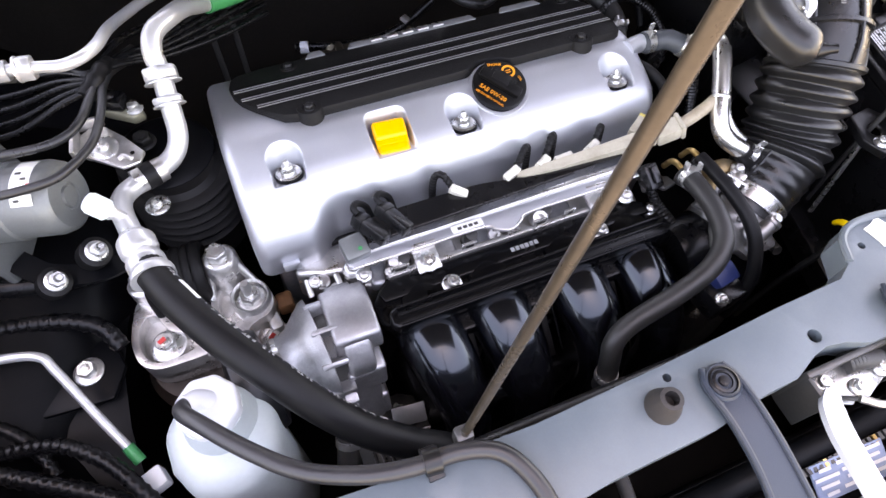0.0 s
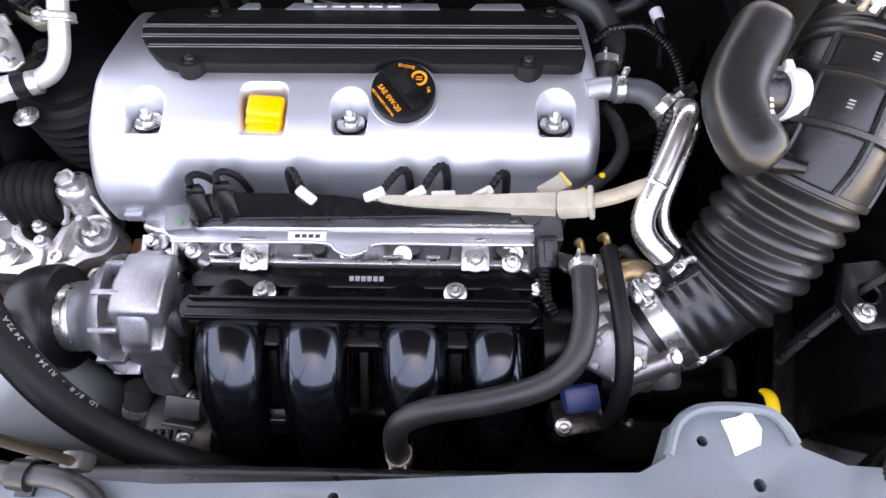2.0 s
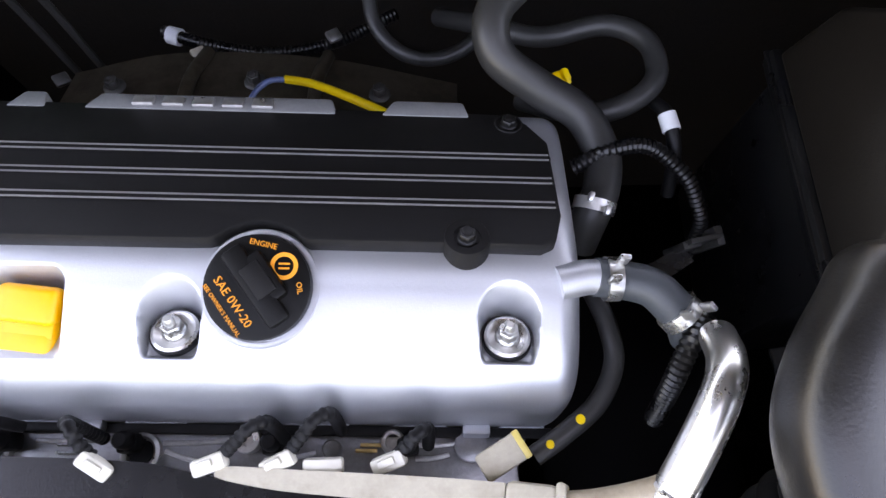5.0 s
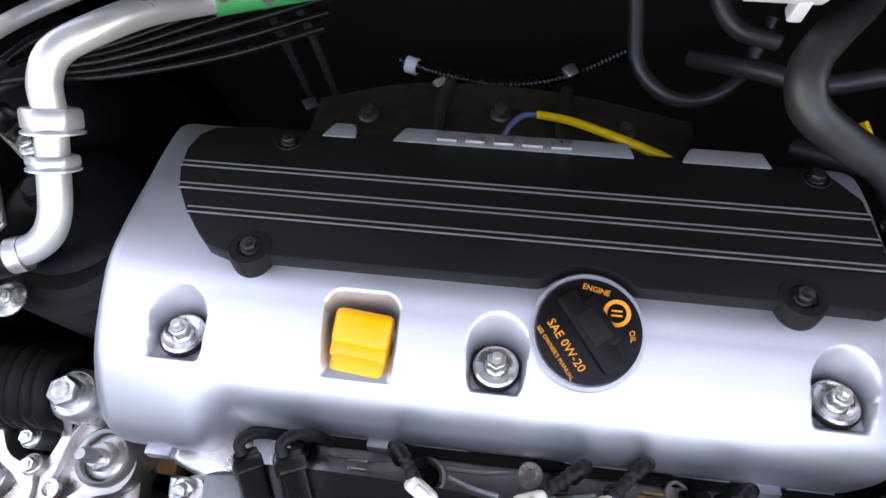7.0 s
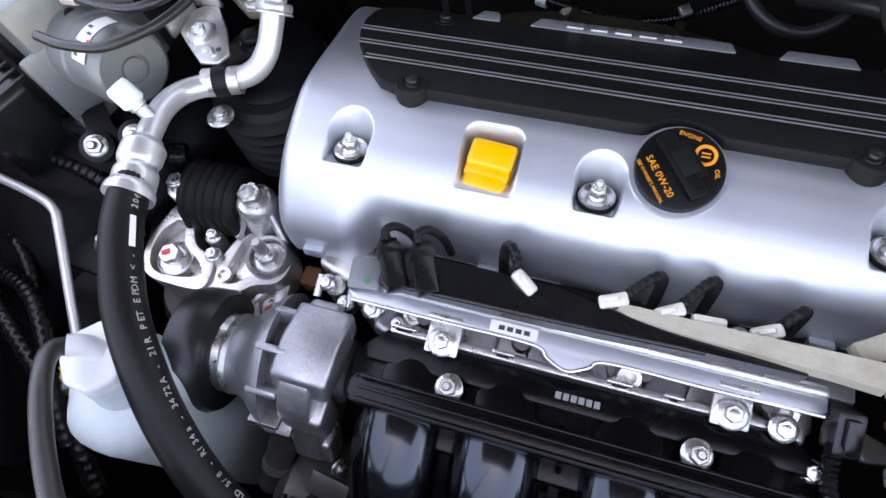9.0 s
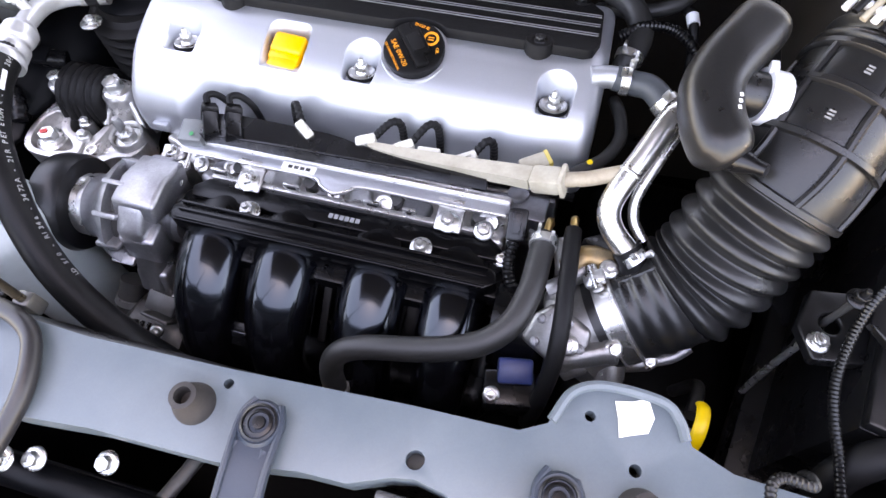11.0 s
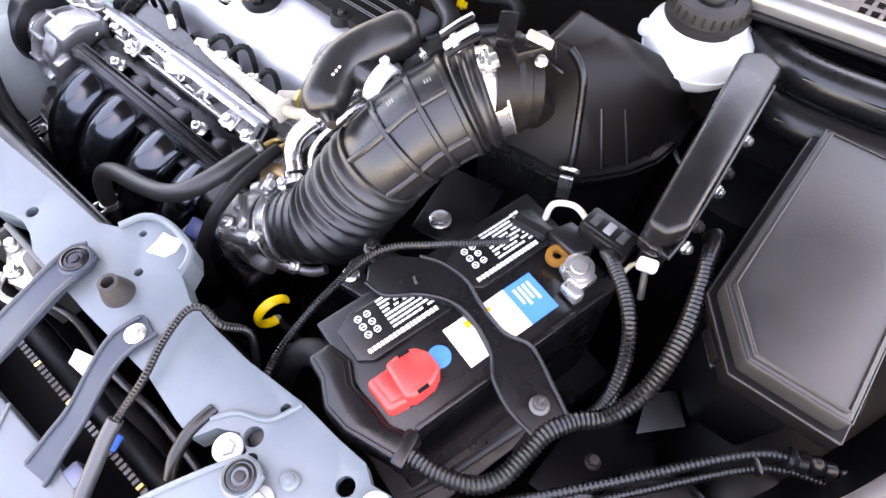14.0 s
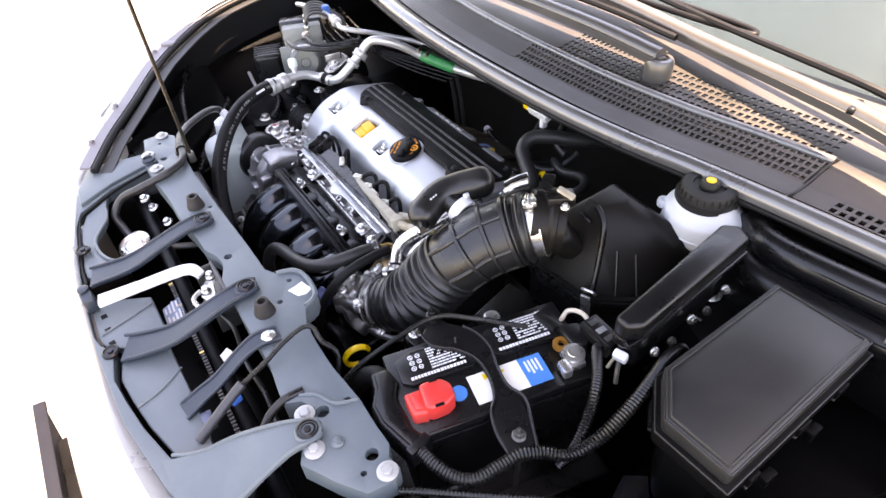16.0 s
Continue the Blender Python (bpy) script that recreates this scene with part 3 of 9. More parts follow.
for x, y, z in ((0.125, 0.284, 0.874), (0.330, 0.286, 0.874)):
    br = part("bracket", box((0.026, 0.024, 0.004), pose(x, y, z, 14, 0, 0), 0.0018), ALU, rail, "square bright bracket plate")
    part("bracket_fold", box((0.026, 0.004, 0.016), pose(x, y + 0.012, z + 0.008), 0.001), ALU, br)
    part("rail_bolt", hexbolt((x, y - 0.003, z + 0.002), (0, -0.24, 1), 0.0065, 0.006, 1.75), ZINC, br, "bright flange bolt")
for x in (0.105, 0.182, 0.272, 0.356):
    part("injector", join(lathe([(0.009, 0), (0.009, 0.018), (0.0065, 0.020), (0.0065, 0.034)], axis((x, 0.306, 0.838), (0, -0.25, 1)), 16)), STEEL, rail)
for x0, x1 in ((0.085, 0.105), (0.163, 0.180), (0.246, 0.264), (0.285, 0.298)):
    c_ = part("clip", between((x0, 0.2815, 0.875), (x1, 0.2845, 0.883), 0.001), ZINC, rail)
    part("clip_slot", between((x0 + 0.004, 0.2805, 0.8775), (x1 - 0.004, 0.2820, 0.8805), 0), BLACK, c_)
# cast intake face of the head, seen behind and below the rail
face = part("intake_face", between((0.058, 0.288, 0.80), (0.392, 0.350, 0.850), 0.006, 3), ALU, engine, "shiny cast aluminium intake face")
for k, (x, w_) in enumerate(((0.075, 0.016), (0.150, 0.028), (0.196, 0.020), (0.235, 0.024), (0.290, 0.030), (0.375, 0.020))):
    part("cast_rib", box((w_, 0.034, 0.016), pose(x, 0.296, 0.853, -12 + 9 * (k % 3), 0, -14 + 11 * (k % 4)), 0.005, 3), ALU if k % 2 else DARKALU, face)
# deck between cover and rail: bores, webs, eye, sensor
part("deck", between((0.050, 0.318, 0.800), (0.418, 0.3545, 0.8515), 0.003), DARKALU, face, "dull cast deck below the cover")
part("gasket", between((0.030, 0.3495, 0.8500), (0.440, 0.3560, 0.8565), 0.001), RUBBER, engine, "black cover gasket")
for x in (0.080, 0.174):
    bo = part("bore", lathe([(0.0125, 0), (0.0125, 0.006), (0.0105, 0.0075), (0.0088, 0.006), (0.0088, 0.001), (0, 0.001)], pose(x, 0.3375, 0.851), 28), ALU, face)
    part("bore_plug", lathe([(0.0080, 0.001), (0.0075, 0.0045), (0, 0.005)], pose(x, 0.3375, 0.851), 20), RUBBER, bo)
part("eye", lathe([(0.0085, 0), (0.0085, 0.0085), (0.0078, 0.0095), (0.0042, 0.0095), (0.0038, 0.003), (0, 0.003)], pose(0.2415, 0.346, 0.850), 24), ALU, face, "cast eye with a hole")
for x0, x1, y0, y1 in ((0.186, 0.232, 0.344, 0.347), (0.188, 0.222, 0.339, 0.331), (0.105, 0.150, 0.3445, 0.346), (0.252, 0.285, 0.334, 0.339), (0.345, 0.376, 0.345, 0.346), (0.350, 0.372, 0.336, 0.339)):
    part("cast_web", tube([(x0, y0, 0.852), ((x0 + x1) / 2, (y0 + y1) / 2 - 0.0012, 0.8528), (x1, y1, 0.852)], 0.0016, 8, 4), ALU, face)
sn = part("sensor_body", lathe([(0.0062, 0), (0.0062, 0.010), (0.0050, 0.0115), (0.0, 0.012)], pose(0.296, 0.341, 0.850), 18), THROTTLEALU, face, "grey knock sensor")
for k in range(4):
    part("sensor_pin", lathe([(0.0013, 0), (0.0013, 0.008)], axis((0.311 + 0.003 * k, 0.3405 + 0.0035 * (k % 2), 0.8555), (1, 0, 0)), 8), COPPER, sn)
    part("wire_end", lathe([(0.0013, 0), (0.0013, 0.007)], axis((0.120 + 0.006 * (k // 2), 0.342 - 0.005 * (k % 2), 0.8545), (1, 0, 0)), 8), ZINC, face)
part("ring_lug", lathe([(0.0080, 0), (0.0080, 0.007), (0.0070, 0.0085), (0.0050, 0.0085), (0.0046, 0.002), (0, 0.002)], pose(0.335, 0.346, 0.851), 22), ALU, face)
part("end_boss", lathe([(0.011, 0), (0.0105, 0.006), (0.007, 0.0075), (0, 0.0075)], pose(0.386, 0.345, 0.850), 22), DARKALU, face)
for x in (0.090, 0.168, 0.259, 0.345):
    part("injector_top", join(box((0.014, 0.012, 0.016), pose(x, 0.343, 0.858, 0, 0, 8), 0.003), lathe([(0.0060, 0), (0.0055, 0.012), (0.004, 0.014)], pose(x, 0.344, 0.862), 16)), RUBBER, face, "black injector connector")
for x, y, z, r in ((0.262, 0.297, 0.858, 0.0095), (0.075, 0.312, 0.868, 0.010), (0.365, 0.300, 0.858, 0.011), (0.208, 0.300, 0.852, 0.007), (0.095, 0.302, 0.858, 0.008)):
    part("cast_boss", lathe([(r, 0), (r, 0.011), (r * 0.9, 0.0125), (r * 0.55, 0.0125), (r * 0.5, 0.006), (0, 0.006)], axis((x, y, z), (0, -0.5, 1)), 20), ALU, face)
for x, y, z, r in ((0.364, 0.283, 0.872, 0.0065), (0.060, 0.296, 0.862, 0.0055), (0.086, 0.288, 0.868, 0.004), (0.386, 0.262, 0.862, 0.0055), (0.255, 0.290, 0.862, 0.003)):
    part("face_bolt", hexbolt((x, y, z), (0, -0.3, 1), r, 0.005, 1.5), ZINC, face)
# bits at the cover's lower far corner
corner = part("corner_casting", join(prism([(-0.006, 0.328), (0.022, 0.318), (0.056, 0.312), (0.070, 0.330), (0.050, 0.350), (0.0, 0.352)], 0.80, 0.852, None, 0.006, 3), lathe([(0.012, 0.80), (0.011, 0.862), (0.009, 0.864)], pose(0.052, 0.308, 0), 20), lathe([(0.010, 0.80), (0.009, 0.850), (0.007, 0.852)], pose(0.018, 0.312, 0), 18)), ALU, engine, "cast corner with bolts")
for x, y, z, r in ((0.052, 0.308, 0.864, 0.006), (0.030, 0.300, 0.845, 0.005), (0.012, 0.312, 0.853, 0.005), (0.066, 0.300, 0.852, 0.0045)):
    part("corner_bolt", hexbolt((x, y, z), (0, -0.35, 1), r, 0.006, 1.5), ZINC, corner)
for a, b in (((0.004, 0.318, 0.852), (0.004, 0.300, 0.846)), ((0.034, 0.314, 0.852), (0.036, 0.296, 0.848))):
    part("pin", tube([a, b], 0.0035, 10, 2), ZINC, corner)

harness = thing("injector_harness", (0.25, 0.32, 0.9), "black and cream injector wiring harness with plugs", "wiring harness")
cvr = [(0.072, 0.318, 0.899), (0.10, 0.318, 0.903), (0.15, 0.3175, 0.904), (0.20, 0.3165, 0.905), (0.24, 0.3135, 0.906), (0.30, 0.3110, 0.9085), (0.36, 0.3085, 0.911)]
part("wiring_cover", ribbon(cvr, [0.026, 0.028, 0.028, 0.026, 0.018, 0.008, 0.004], 0.014), BLACK, harness, "black wiring cover")
part("cover_ridge", tube([(0.075, 0.3045, 0.907), (0.15, 0.304, 0.912), (0.22, 0.305, 0.913), (0.30, 0.307, 0.914)], 0.0015, 8, 4), BLACK, harness)
part("conduit", ribbon([(0.242, 0.3245, 0.909), (0.252, 0.3238, 0.9096), (0.28, 0.321, 0.912), (0.33, 0.318, 0.917), (0.37, 0.315, 0.923), (0.398, 0.312, 0.928)], [0.004, 0.008, 0.011, 0.013, 0.015, 0.017], 0.012), CREAM, harness, "cream wrapped conduit")
cb = part("connector", box((0.028, 0.021, 0.018), frame_of((0.412, 0.310, 0.932), (0.9, -0.1, 0.3), (0, 0, 1)), 0.004), CREAM, harness, "cream connector block")
part("tape_end", box((0.005, 0.0235, 0.0205), frame_of((0.426, 0.309, 0.9365), (0.9, -0.1, 0.3), (0, 0, 1)), 0.002), CREAM, cb)
part("conduit", tube([(0.424, 0.310, 0.936), (0.445, 0.312, 0.942), (0.468, 0.317, 0.950), (0.482, 0.322, 0.952)], 0.0066, 16), mat("tan_tape", (0.34, 0.28, 0.20), 0.5, 0, 0.25, 350, 0.25, 0.6, 60, (0.20, 0.15, 0.10)), harness, "tan taped conduit")
pc = part("connector", box((0.026, 0.016, 0.014), frame_of((0.398, 0.334, 0.917), (0.8, 0.5, 0.1), (0, 0, 1)), 0.002), CREAM, harness, "cream plug with yellow lock")
part("lock", box((0.004, 0.0165, 0.0148), frame_of((0.409, 0.341, 0.9185), (0.8, 0.5, 0.1), (0, 0, 1)), 0.001), mat("pale_yellow_plastic", (0.55, 0.42, 0.12), 0.45, 0, 0.1, 300), pc)
for x, y, z, a in ((0.078, 0.322, 0.912, 60), (0.103, 0.324, 0.914, 55)):
    cn = part("connector", box((0.042, 0.0145, 0.013), pose(x, y - 0.003, z - 0.003, 24, 0, a + 60), 0.002), BLACK, harness)
    part("collar", box((0.009, 0.0165, 0.015), pose(x, y - 0.003, z - 0.003, 24, 0, a + 60) @ pose(0.012, 0, 0), 0.0015), BLACK, cn)
    part("wire", tube([(x - 0.008, y + 0.013, z + 0.005), (x - 0.010, y + 0.019, z + 0.008), (x - 0.004, y + 0.025, z + 0.005), (x + 0.005, y + 0.027, z - 0.008), (x + 0.010, y + 0.026, z - 0.03)], 0.0034, 12), RUBBER, cn)
# ivory plugs, each with a ribbed boot arching back to its injector
for (px, py), (ax_, ay_), end in (((0.176, 0.3275), (0.162, 0.3475), -0.006), ((0.238, 0.3290), (0.264, 0.349), 0.004), ((0.275, 0.3300), (0.298, 0.354), 0.005), ((0.336, 0.3310), (0.354, 0.3465), 0.004)):
    dx, dy = ax_ - px, ay_ - py
    pg = part("plug", box((0.020, 0.0095, 0.0085), frame_of((px, py, 0.9135), (dx, dy * 0.45, 0.006), (0, -0.2, 1)), 0.0022), IVORY, harness, "ivory plug")
    part("latch", box((0.010, 0.0042, 0.003), frame_of((px - dx * 0.08, py - dy * 0.04, 0.9182), (dx, dy * 0.45, 0.006), (0, -0.2, 1)), 0.001), IVORY, pg)
    part("boot", ribbed([(px + dx * 0.25, py + dy * 0.25, 0.913), (px + dx * 0.55, py + dy * 0.55, 0.921), (px + dx * 0.85, py + dy * 0.9, 0.925), (ax_ + end * 0.6, ay_ + 0.002, 0.919), (ax_ + end, ay_ + 0.001, 0.900), (ax_ + end, ay_ - 0.003, 0.868)], 0.0041, 0.0044, 0.0009, 12), RUBBER, harness, "ribbed black boot")
part("plug", box((0.022, 0.010, 0.009), frame_of((0.300, 0.328, 0.913), (1, 0.05, 0), (0, -0.2, 1)), 0.002), IVORY, harness, "ivory plug")
# grey end block of the rail under the two black connectors
reb = part("end_block", box((0.026, 0.026, 0.018), pose(0.058, 0.312, 0.893, 8, 0, 6), 0.003), MODGREY, rail, "pale grey end block")
part("green_dot", lathe([(0.0022, 0), (0.0022, 0.0006), (0, 0.0007)], pose(0.062, 0.3045, 0.9033, 8, 0, 6), 12), GREEN, reb)
# plug and conduit at the near end of the rail
endp = thing("sensor_plug", (0.393, 0.29, 0.88), "black sensor plug with ribbed conduit beside the rail", "plug")
part("shell", box((0.018, 0.030, 0.022), pose(0.394, 0.288, 0.886, 30, 0, 4), 0.003), BLACK, endp)
part("latch", box((0.008, 0.02, 0.004), pose(0.394, 0.282, 0.899, 30, 0, 4), 0.001), BLACK, endp)
part("conduit", ribbed([(0.394, 0.278, 0.876), (0.393, 0.262, 0.872), (0.396, 0.246, 0.868), (0.404, 0.232, 0.858), (0.412, 0.222, 0.842)], 0.0062, 0.004, 0.0013), BLACK, endp)
part("wire", tube([(0.408, 0.226, 0.850), (0.418, 0.216, 0.845), (0.426, 0.206, 0.830), (0.428, 0.198, 0.80)], 0.003, 8), RUBBER, endp)
part("lug", prism([(0.405, 0.296), (0.425, 0.290), (0.430, 0.277), (0.412, 0.274), (0.404, 0.283)], 0.868, 0.874, None, 0.002), STEEL, endp)
part("bolt", hexbolt((0.404, 0.216, 0.842), (0, -0.3, 1), 0.006, 0.006, 1.5), STEEL, endp)
part("bolt", hexbolt((0.409, 0.196, 0.838), (0.3, -0.3, 1), 0.005, 0.006, 1.5), ZINC, endp)

# ---- intake manifold ----
manifold = thing("intake_manifold", (0.24, 0.2, 0.66), "gloss black plastic intake manifold with four curved runners", "intake manifold")
flange = [(0.078, 0.286), (0.368, 0.286), (0.388, 0.272), (0.398, 0.252), (0.396, 0.222), (0.075, 0.222), (0.060, 0.24), (0.058, 0.262)]
part("flange", prism(flange, 0.842, 0.862, None, 0.003), MANIBLACK, manifold)
part("flange_step", prism([(0.070, 0.257), (0.385, 0.257), (0.390, 0.266), (0.366, 0.280), (0.080, 0.280), (0.066, 0.268)], 0.861, 0.868, None, 0.002), MANIBLACK, manifold)
part("gasket_lip", between((0.082, 0.2805, 0.858), (0.366, 0.2865, 0.8705), 0.001), ALU, manifold, "bright metal flange edge")
part("top_bar", prism([(0.066, 0.226), (0.072, 0.221), (0.378, 0.221), (0.388, 0.228), (0.386, 0.238), (0.380, 0.243), (0.072, 0.243), (0.066, 0.238)], 0.861, 0.880, None, 0.003), MANIBLACK, manifold)
for v in (0.2235, 0.2325, 0.2405):
    part("bar_ridge", between((0.075, v - 0.0013, 0.8795), (0.378, v + 0.0013, 0.8835), 0.0008), MANIBLACK, manifold)
for x in (0.108, 0.181, 0.270, 0.350):
    part("port_dome", lathe([(0.024, 0), (0.022, 0.005), (0.014, 0.0075), (0, 0.008)], pose(x, 0.249, 0.861), 28), MANIBLACK, manifold)
for k in range(6):
    part("print_bar", between((0.214 + 0.0055 * k, 0.264, 0.8678), (0.2182 + 0.0055 * k, 0.269, 0.8686), 0), GREYPRINT, manifold)
for x, y in ((0.139, 0.250), (0.312, 0.251)):
    mb = part("manifold_bolt", hexbolt((x, y, 0.872), (0, -0.15, 1), 0.0068, 0.009, 1.55, 0.007), ZINC, manifold, "bright flange nut on a stud")
    part("stud_post", lathe([(0.008, 0), (0.008, 0.011)], axis((x, y, 0.861), (0, -0.05, 1)), 14), MANIBLACK, mb)


def runner(x, w, lean):
    """One curved runner: broad at the flange, narrowing as it drops."""
    pts = [(x, 0.250, 0.834), (x, 0.226, 0.836), (x + lean * 0.2, 0.202, 0.834), (x + lean * 0.5, 0.179, 0.827), (x + lean * 0.8, 0.157, 0.812), (x + lean, 0.142, 0.788), (x + lean, 0.135, 0.75), (x + lean, 0.135, 0.70), (x + lean, 0.14, 0.64)]
    bm = bmesh.new()
    rings_ = []
    ref, d = Vector((0, 0, 1)), 0.0
    pth = spline(pts, 10)
    for i, q in enumerate(pth):
        if i:
            d += (q - pth[i - 1]).length
        t = (pth[min(i + 1, len(pth) - 1)] - pth[max(i - 1, 0)]).normalized()
        ref = (ref - t * t.dot(ref)).normalized()
        sd_ = t.cross(ref)
        k = w * (0.99 - 0.24 * smoothstep(0.03, 0.15, d))
        ring_ = []
        for j in range(40):
            a = 2 * math.pi * j / 40
            c_, s_ = math.cos(a), math.sin(a)
            m_ = (abs(c_) ** 2.06 + abs(s_) ** 2.06) ** (-1 / 2.06)
            ring_.append(bm.verts.new(q + ref * (c_ * m_ * k * 0.9) + sd_ * (s_ * m_ * k)))
        rings_.append(ring_)
    for A, B in zip(rings_, rings_[1:]):
        for j in range(40):
            bm.faces.new((A[j], A[(j + 1) % 40], B[(j + 1) % 40], B[j]))
    bm.faces.new(rings_[0][::-1])
    bm.faces.new(rings_[-1])
    bmesh.ops.recalc_face_normals(bm, faces=bm.faces)
    return bm


for x, w, ln in ((0.104, 0.0350, 0.013), (0.181, 0.0345, 0.008), (0.274, 0.0340, 0.005), (0.352, 0.032, 0.001)):
    part("runner", runner(x, w, ln), GLOSSBLACK, manifold)
for k, x in enumerate((0.1425, 0.2275, 0.3135)):
    part("web", between((x - 0.024, 0.208, 0.66), (x + 0.024, 0.240, 0.846), 0.004), MANIBLACK, manifold)
    pn = part("web_panel", box((0.012 if k != 1 else 0.008, 0.004, 0.058), pose(x, 0.188, 0.812, -50, 0, 0), 0.001), BLACKTEX, manifold)
    part("panel_rim", tube([(x - 0.011, 0.214, 0.840), (x - 0.011, 0.166, 0.802)], 0.0015, 6, 2), MANIBLACK, pn)
    part("panel_rim", tube([(x + 0.011, 0.214, 0.840), (x + 0.011, 0.166, 0.802)], 0.0015, 6, 2), MANIBLACK, pn)
for x in (0.104, 0.124, 0.181, 0.253, 0.290, 0.345, 0.227, 0.30):
    part("stud_pip", lathe([(0.0024, 0), (0.0022, 0.004), (0, 0.0045)], axis((x, 0.2195, 0.855), (0, -0.8, 0.6)), 8), MANIBLACK, manifold)
wcp = part("web_clip", prism([(-0.020, -0.012), (0.020, -0.012), (0.012, 0.012), (-0.010, 0.012)], -0.006, 0.006, pose(0.146, 0.152, 0.800, 30, 0, 0), 0.002), MANIBLACK, manifold)
part("clip_slot", box((0.022, 0.006, 0.003), pose(0.146, 0.148, 0.807, 30, 0, 0), 0.0008), GLOSSBLACK, wcp)
part("plenum", between((0.07, 0.165, 0.52), (0.40, 0.30, 0.66), 0.03, 3), MANIBLACK, manifold)
part("collar", lathe([(0.04, 0), (0.042, 0.01), (0.04, 0.05)], axis((0.392, 0.215, 0.83), (1, 0, 0.05)), 28), MANIBLACK, manifold)

# ---- front crossmember ----
front = thing("crossmember", (0.37, 0.065, 0.93), "grey-blue painted radiator crossmember with rubber stops", "crossmember")
out = [(-0.045, 0.030), (0.0, 0.022), (0.03, 0.012), (0.10, 0.014), (0.162, 0.020), (0.251, 0.022), (0.304, 0.030), (0.335, 0.031), (0.360, 0.041), (0.375, 0.044), (0.393, 0.041), (0.412, 0.033), (0.50, 0.031), (0.591, 0.033)]
out += [(0.636, 0.027), (0.655, 0.026), (0.664, 0.044), (0.680, 0.053), (0.694, 0.048), (0.703, 0.030), (0.735, 0.012), (0.775, 0.035), (0.803, 0.055), (0.808, 0.085), (0.798, 0.096), (0.781, 0.092)]
out += [(0.768, 0.100), (0.74, 0.099), (0.70, 0.100), (0.64, 0.094), (0.60, 0.094), (0.56, 0.096), (0.535, 0.106), (0.528, 0.122), (0.515, 0.131), (0.478, 0.132), (0.458, 0.122), (0.447, 0.098), (0.43, 0.089), (0.36, 0.087), (0.24, 0.080), (0.126, 0.076), (0.075, 0.078), (0.03, 0.078), (-0.025, 0.082), (-0.045, 0.066)]
holes = [(0.238, 0.070, 0.0035), (0.372, 0.055, 0.006), (0.472, 0.109, 0.0035), (0.503, 0.083, 0.004), (0.693, 0.088, 0.0045), (0.690, 0.058, 0.008), (0.702, 0.046, 0.005), (0.768, 0.079, 0.0075), (0.782, 0.062, 0.0035), (0.045, 0.045, 0.006), (-0.012, 0.052, 0.003)]
part("beam", sheet(out, holes, 0.968, 0.012, 0.03, 0.0035), PRIMER, front, "grey-blue painted pressed beam", 30)
part("beam_web", between((-0.04, 0.05, 0.90), (0.79, 0.072, 0.945), 0.004), PRIMER, front)
part("tab_rim", tube([(0.449, 0.100, 0.969), (0.459, 0.121, 0.970), (0.479, 0.130, 0.970), (0.514, 0.129, 0.970), (0.526, 0.120, 0.969), (0.531, 0.108, 0.969)], 0.0035, 8, 6), PRIMER, front)
part("paper_tag", prism([(0.486, 0.122), (0.497, 0.1245), (0.506, 0.129), (0.511, 0.117), (0.508, 0.107), (0.499, 0.1035), (0.491, 0.100), (0.489, 0.112)], 0.9682, 0.9695, None, 0), LABEL, front, "torn white paper tag")
for x, y in ((0.222, 0.052), (0.508, 0.060)):
    part("rubber_stop", lathe([(0.0140, 0), (0.0134, 0.004), (0.0098, 0.016), (0.0088, 0.0205), (0.0056, 0.021), (0.0050, 0.010), (0, 0.010)], pose(x, y, 0.968), 28), mat("grey_rubber", (0.028, 0.025, 0.024), 0.6, 0, 0.25, 300, 0.15, 0.5, 60, (0.052, 0.046, 0.043), spec=0.3) if x == 0.222 else bpy.data.materials["grey_rubber"], front, "grey conical rubber bump stop")
part("crease", tube([(0.655, 0.045, 0.968), (0.668, 0.062, 0.9695), (0.690, 0.074, 0.9695), (0.700, 0.098, 0.968)], 0.0025, 8, 6), PRIMER, front)


def big_washer(p, r=0.0115):
    return join(lathe([(r, 0), (r, 0.0018), (r * 0.9, 0.0026), (r * 0.55, 0.003)], pose(*p), 24), lathe([(r * 0.55, 0.002), (r * 0.55, 0.0055), (r * 0.48, 0.0065), (0, 0.0068)], pose(*p), 6))


for x, y in ((0.683, 0.040), (0.729, 0.031), (0.795, 0.083), (0.072, 0.026), (0.018, 0.024), (-0.036, 0.062)):
    part("flange_bolt", big_washer((x, y, 0.969)), BOLTWHITE, front, "pale coated flange bolt")
part("far_stub", join(between((0.024, 0.012, 0.966), (0.052, 0.034, 0.972), 0.002), lathe([(0.011, 0.970), (0.011, 0.976), (0.008, 0.977), (0.0075, 0.974), (0, 0.974)], pose(0.040, 0.021, 0), 20)), BRACKET, front, "small blue-grey bracket with push pin")
part("hex_bolt", hexbolt((0.735, 0.055, 0.969), (0, 0, 1), 0.005, 0.003, 1.5), PRIMER, front)

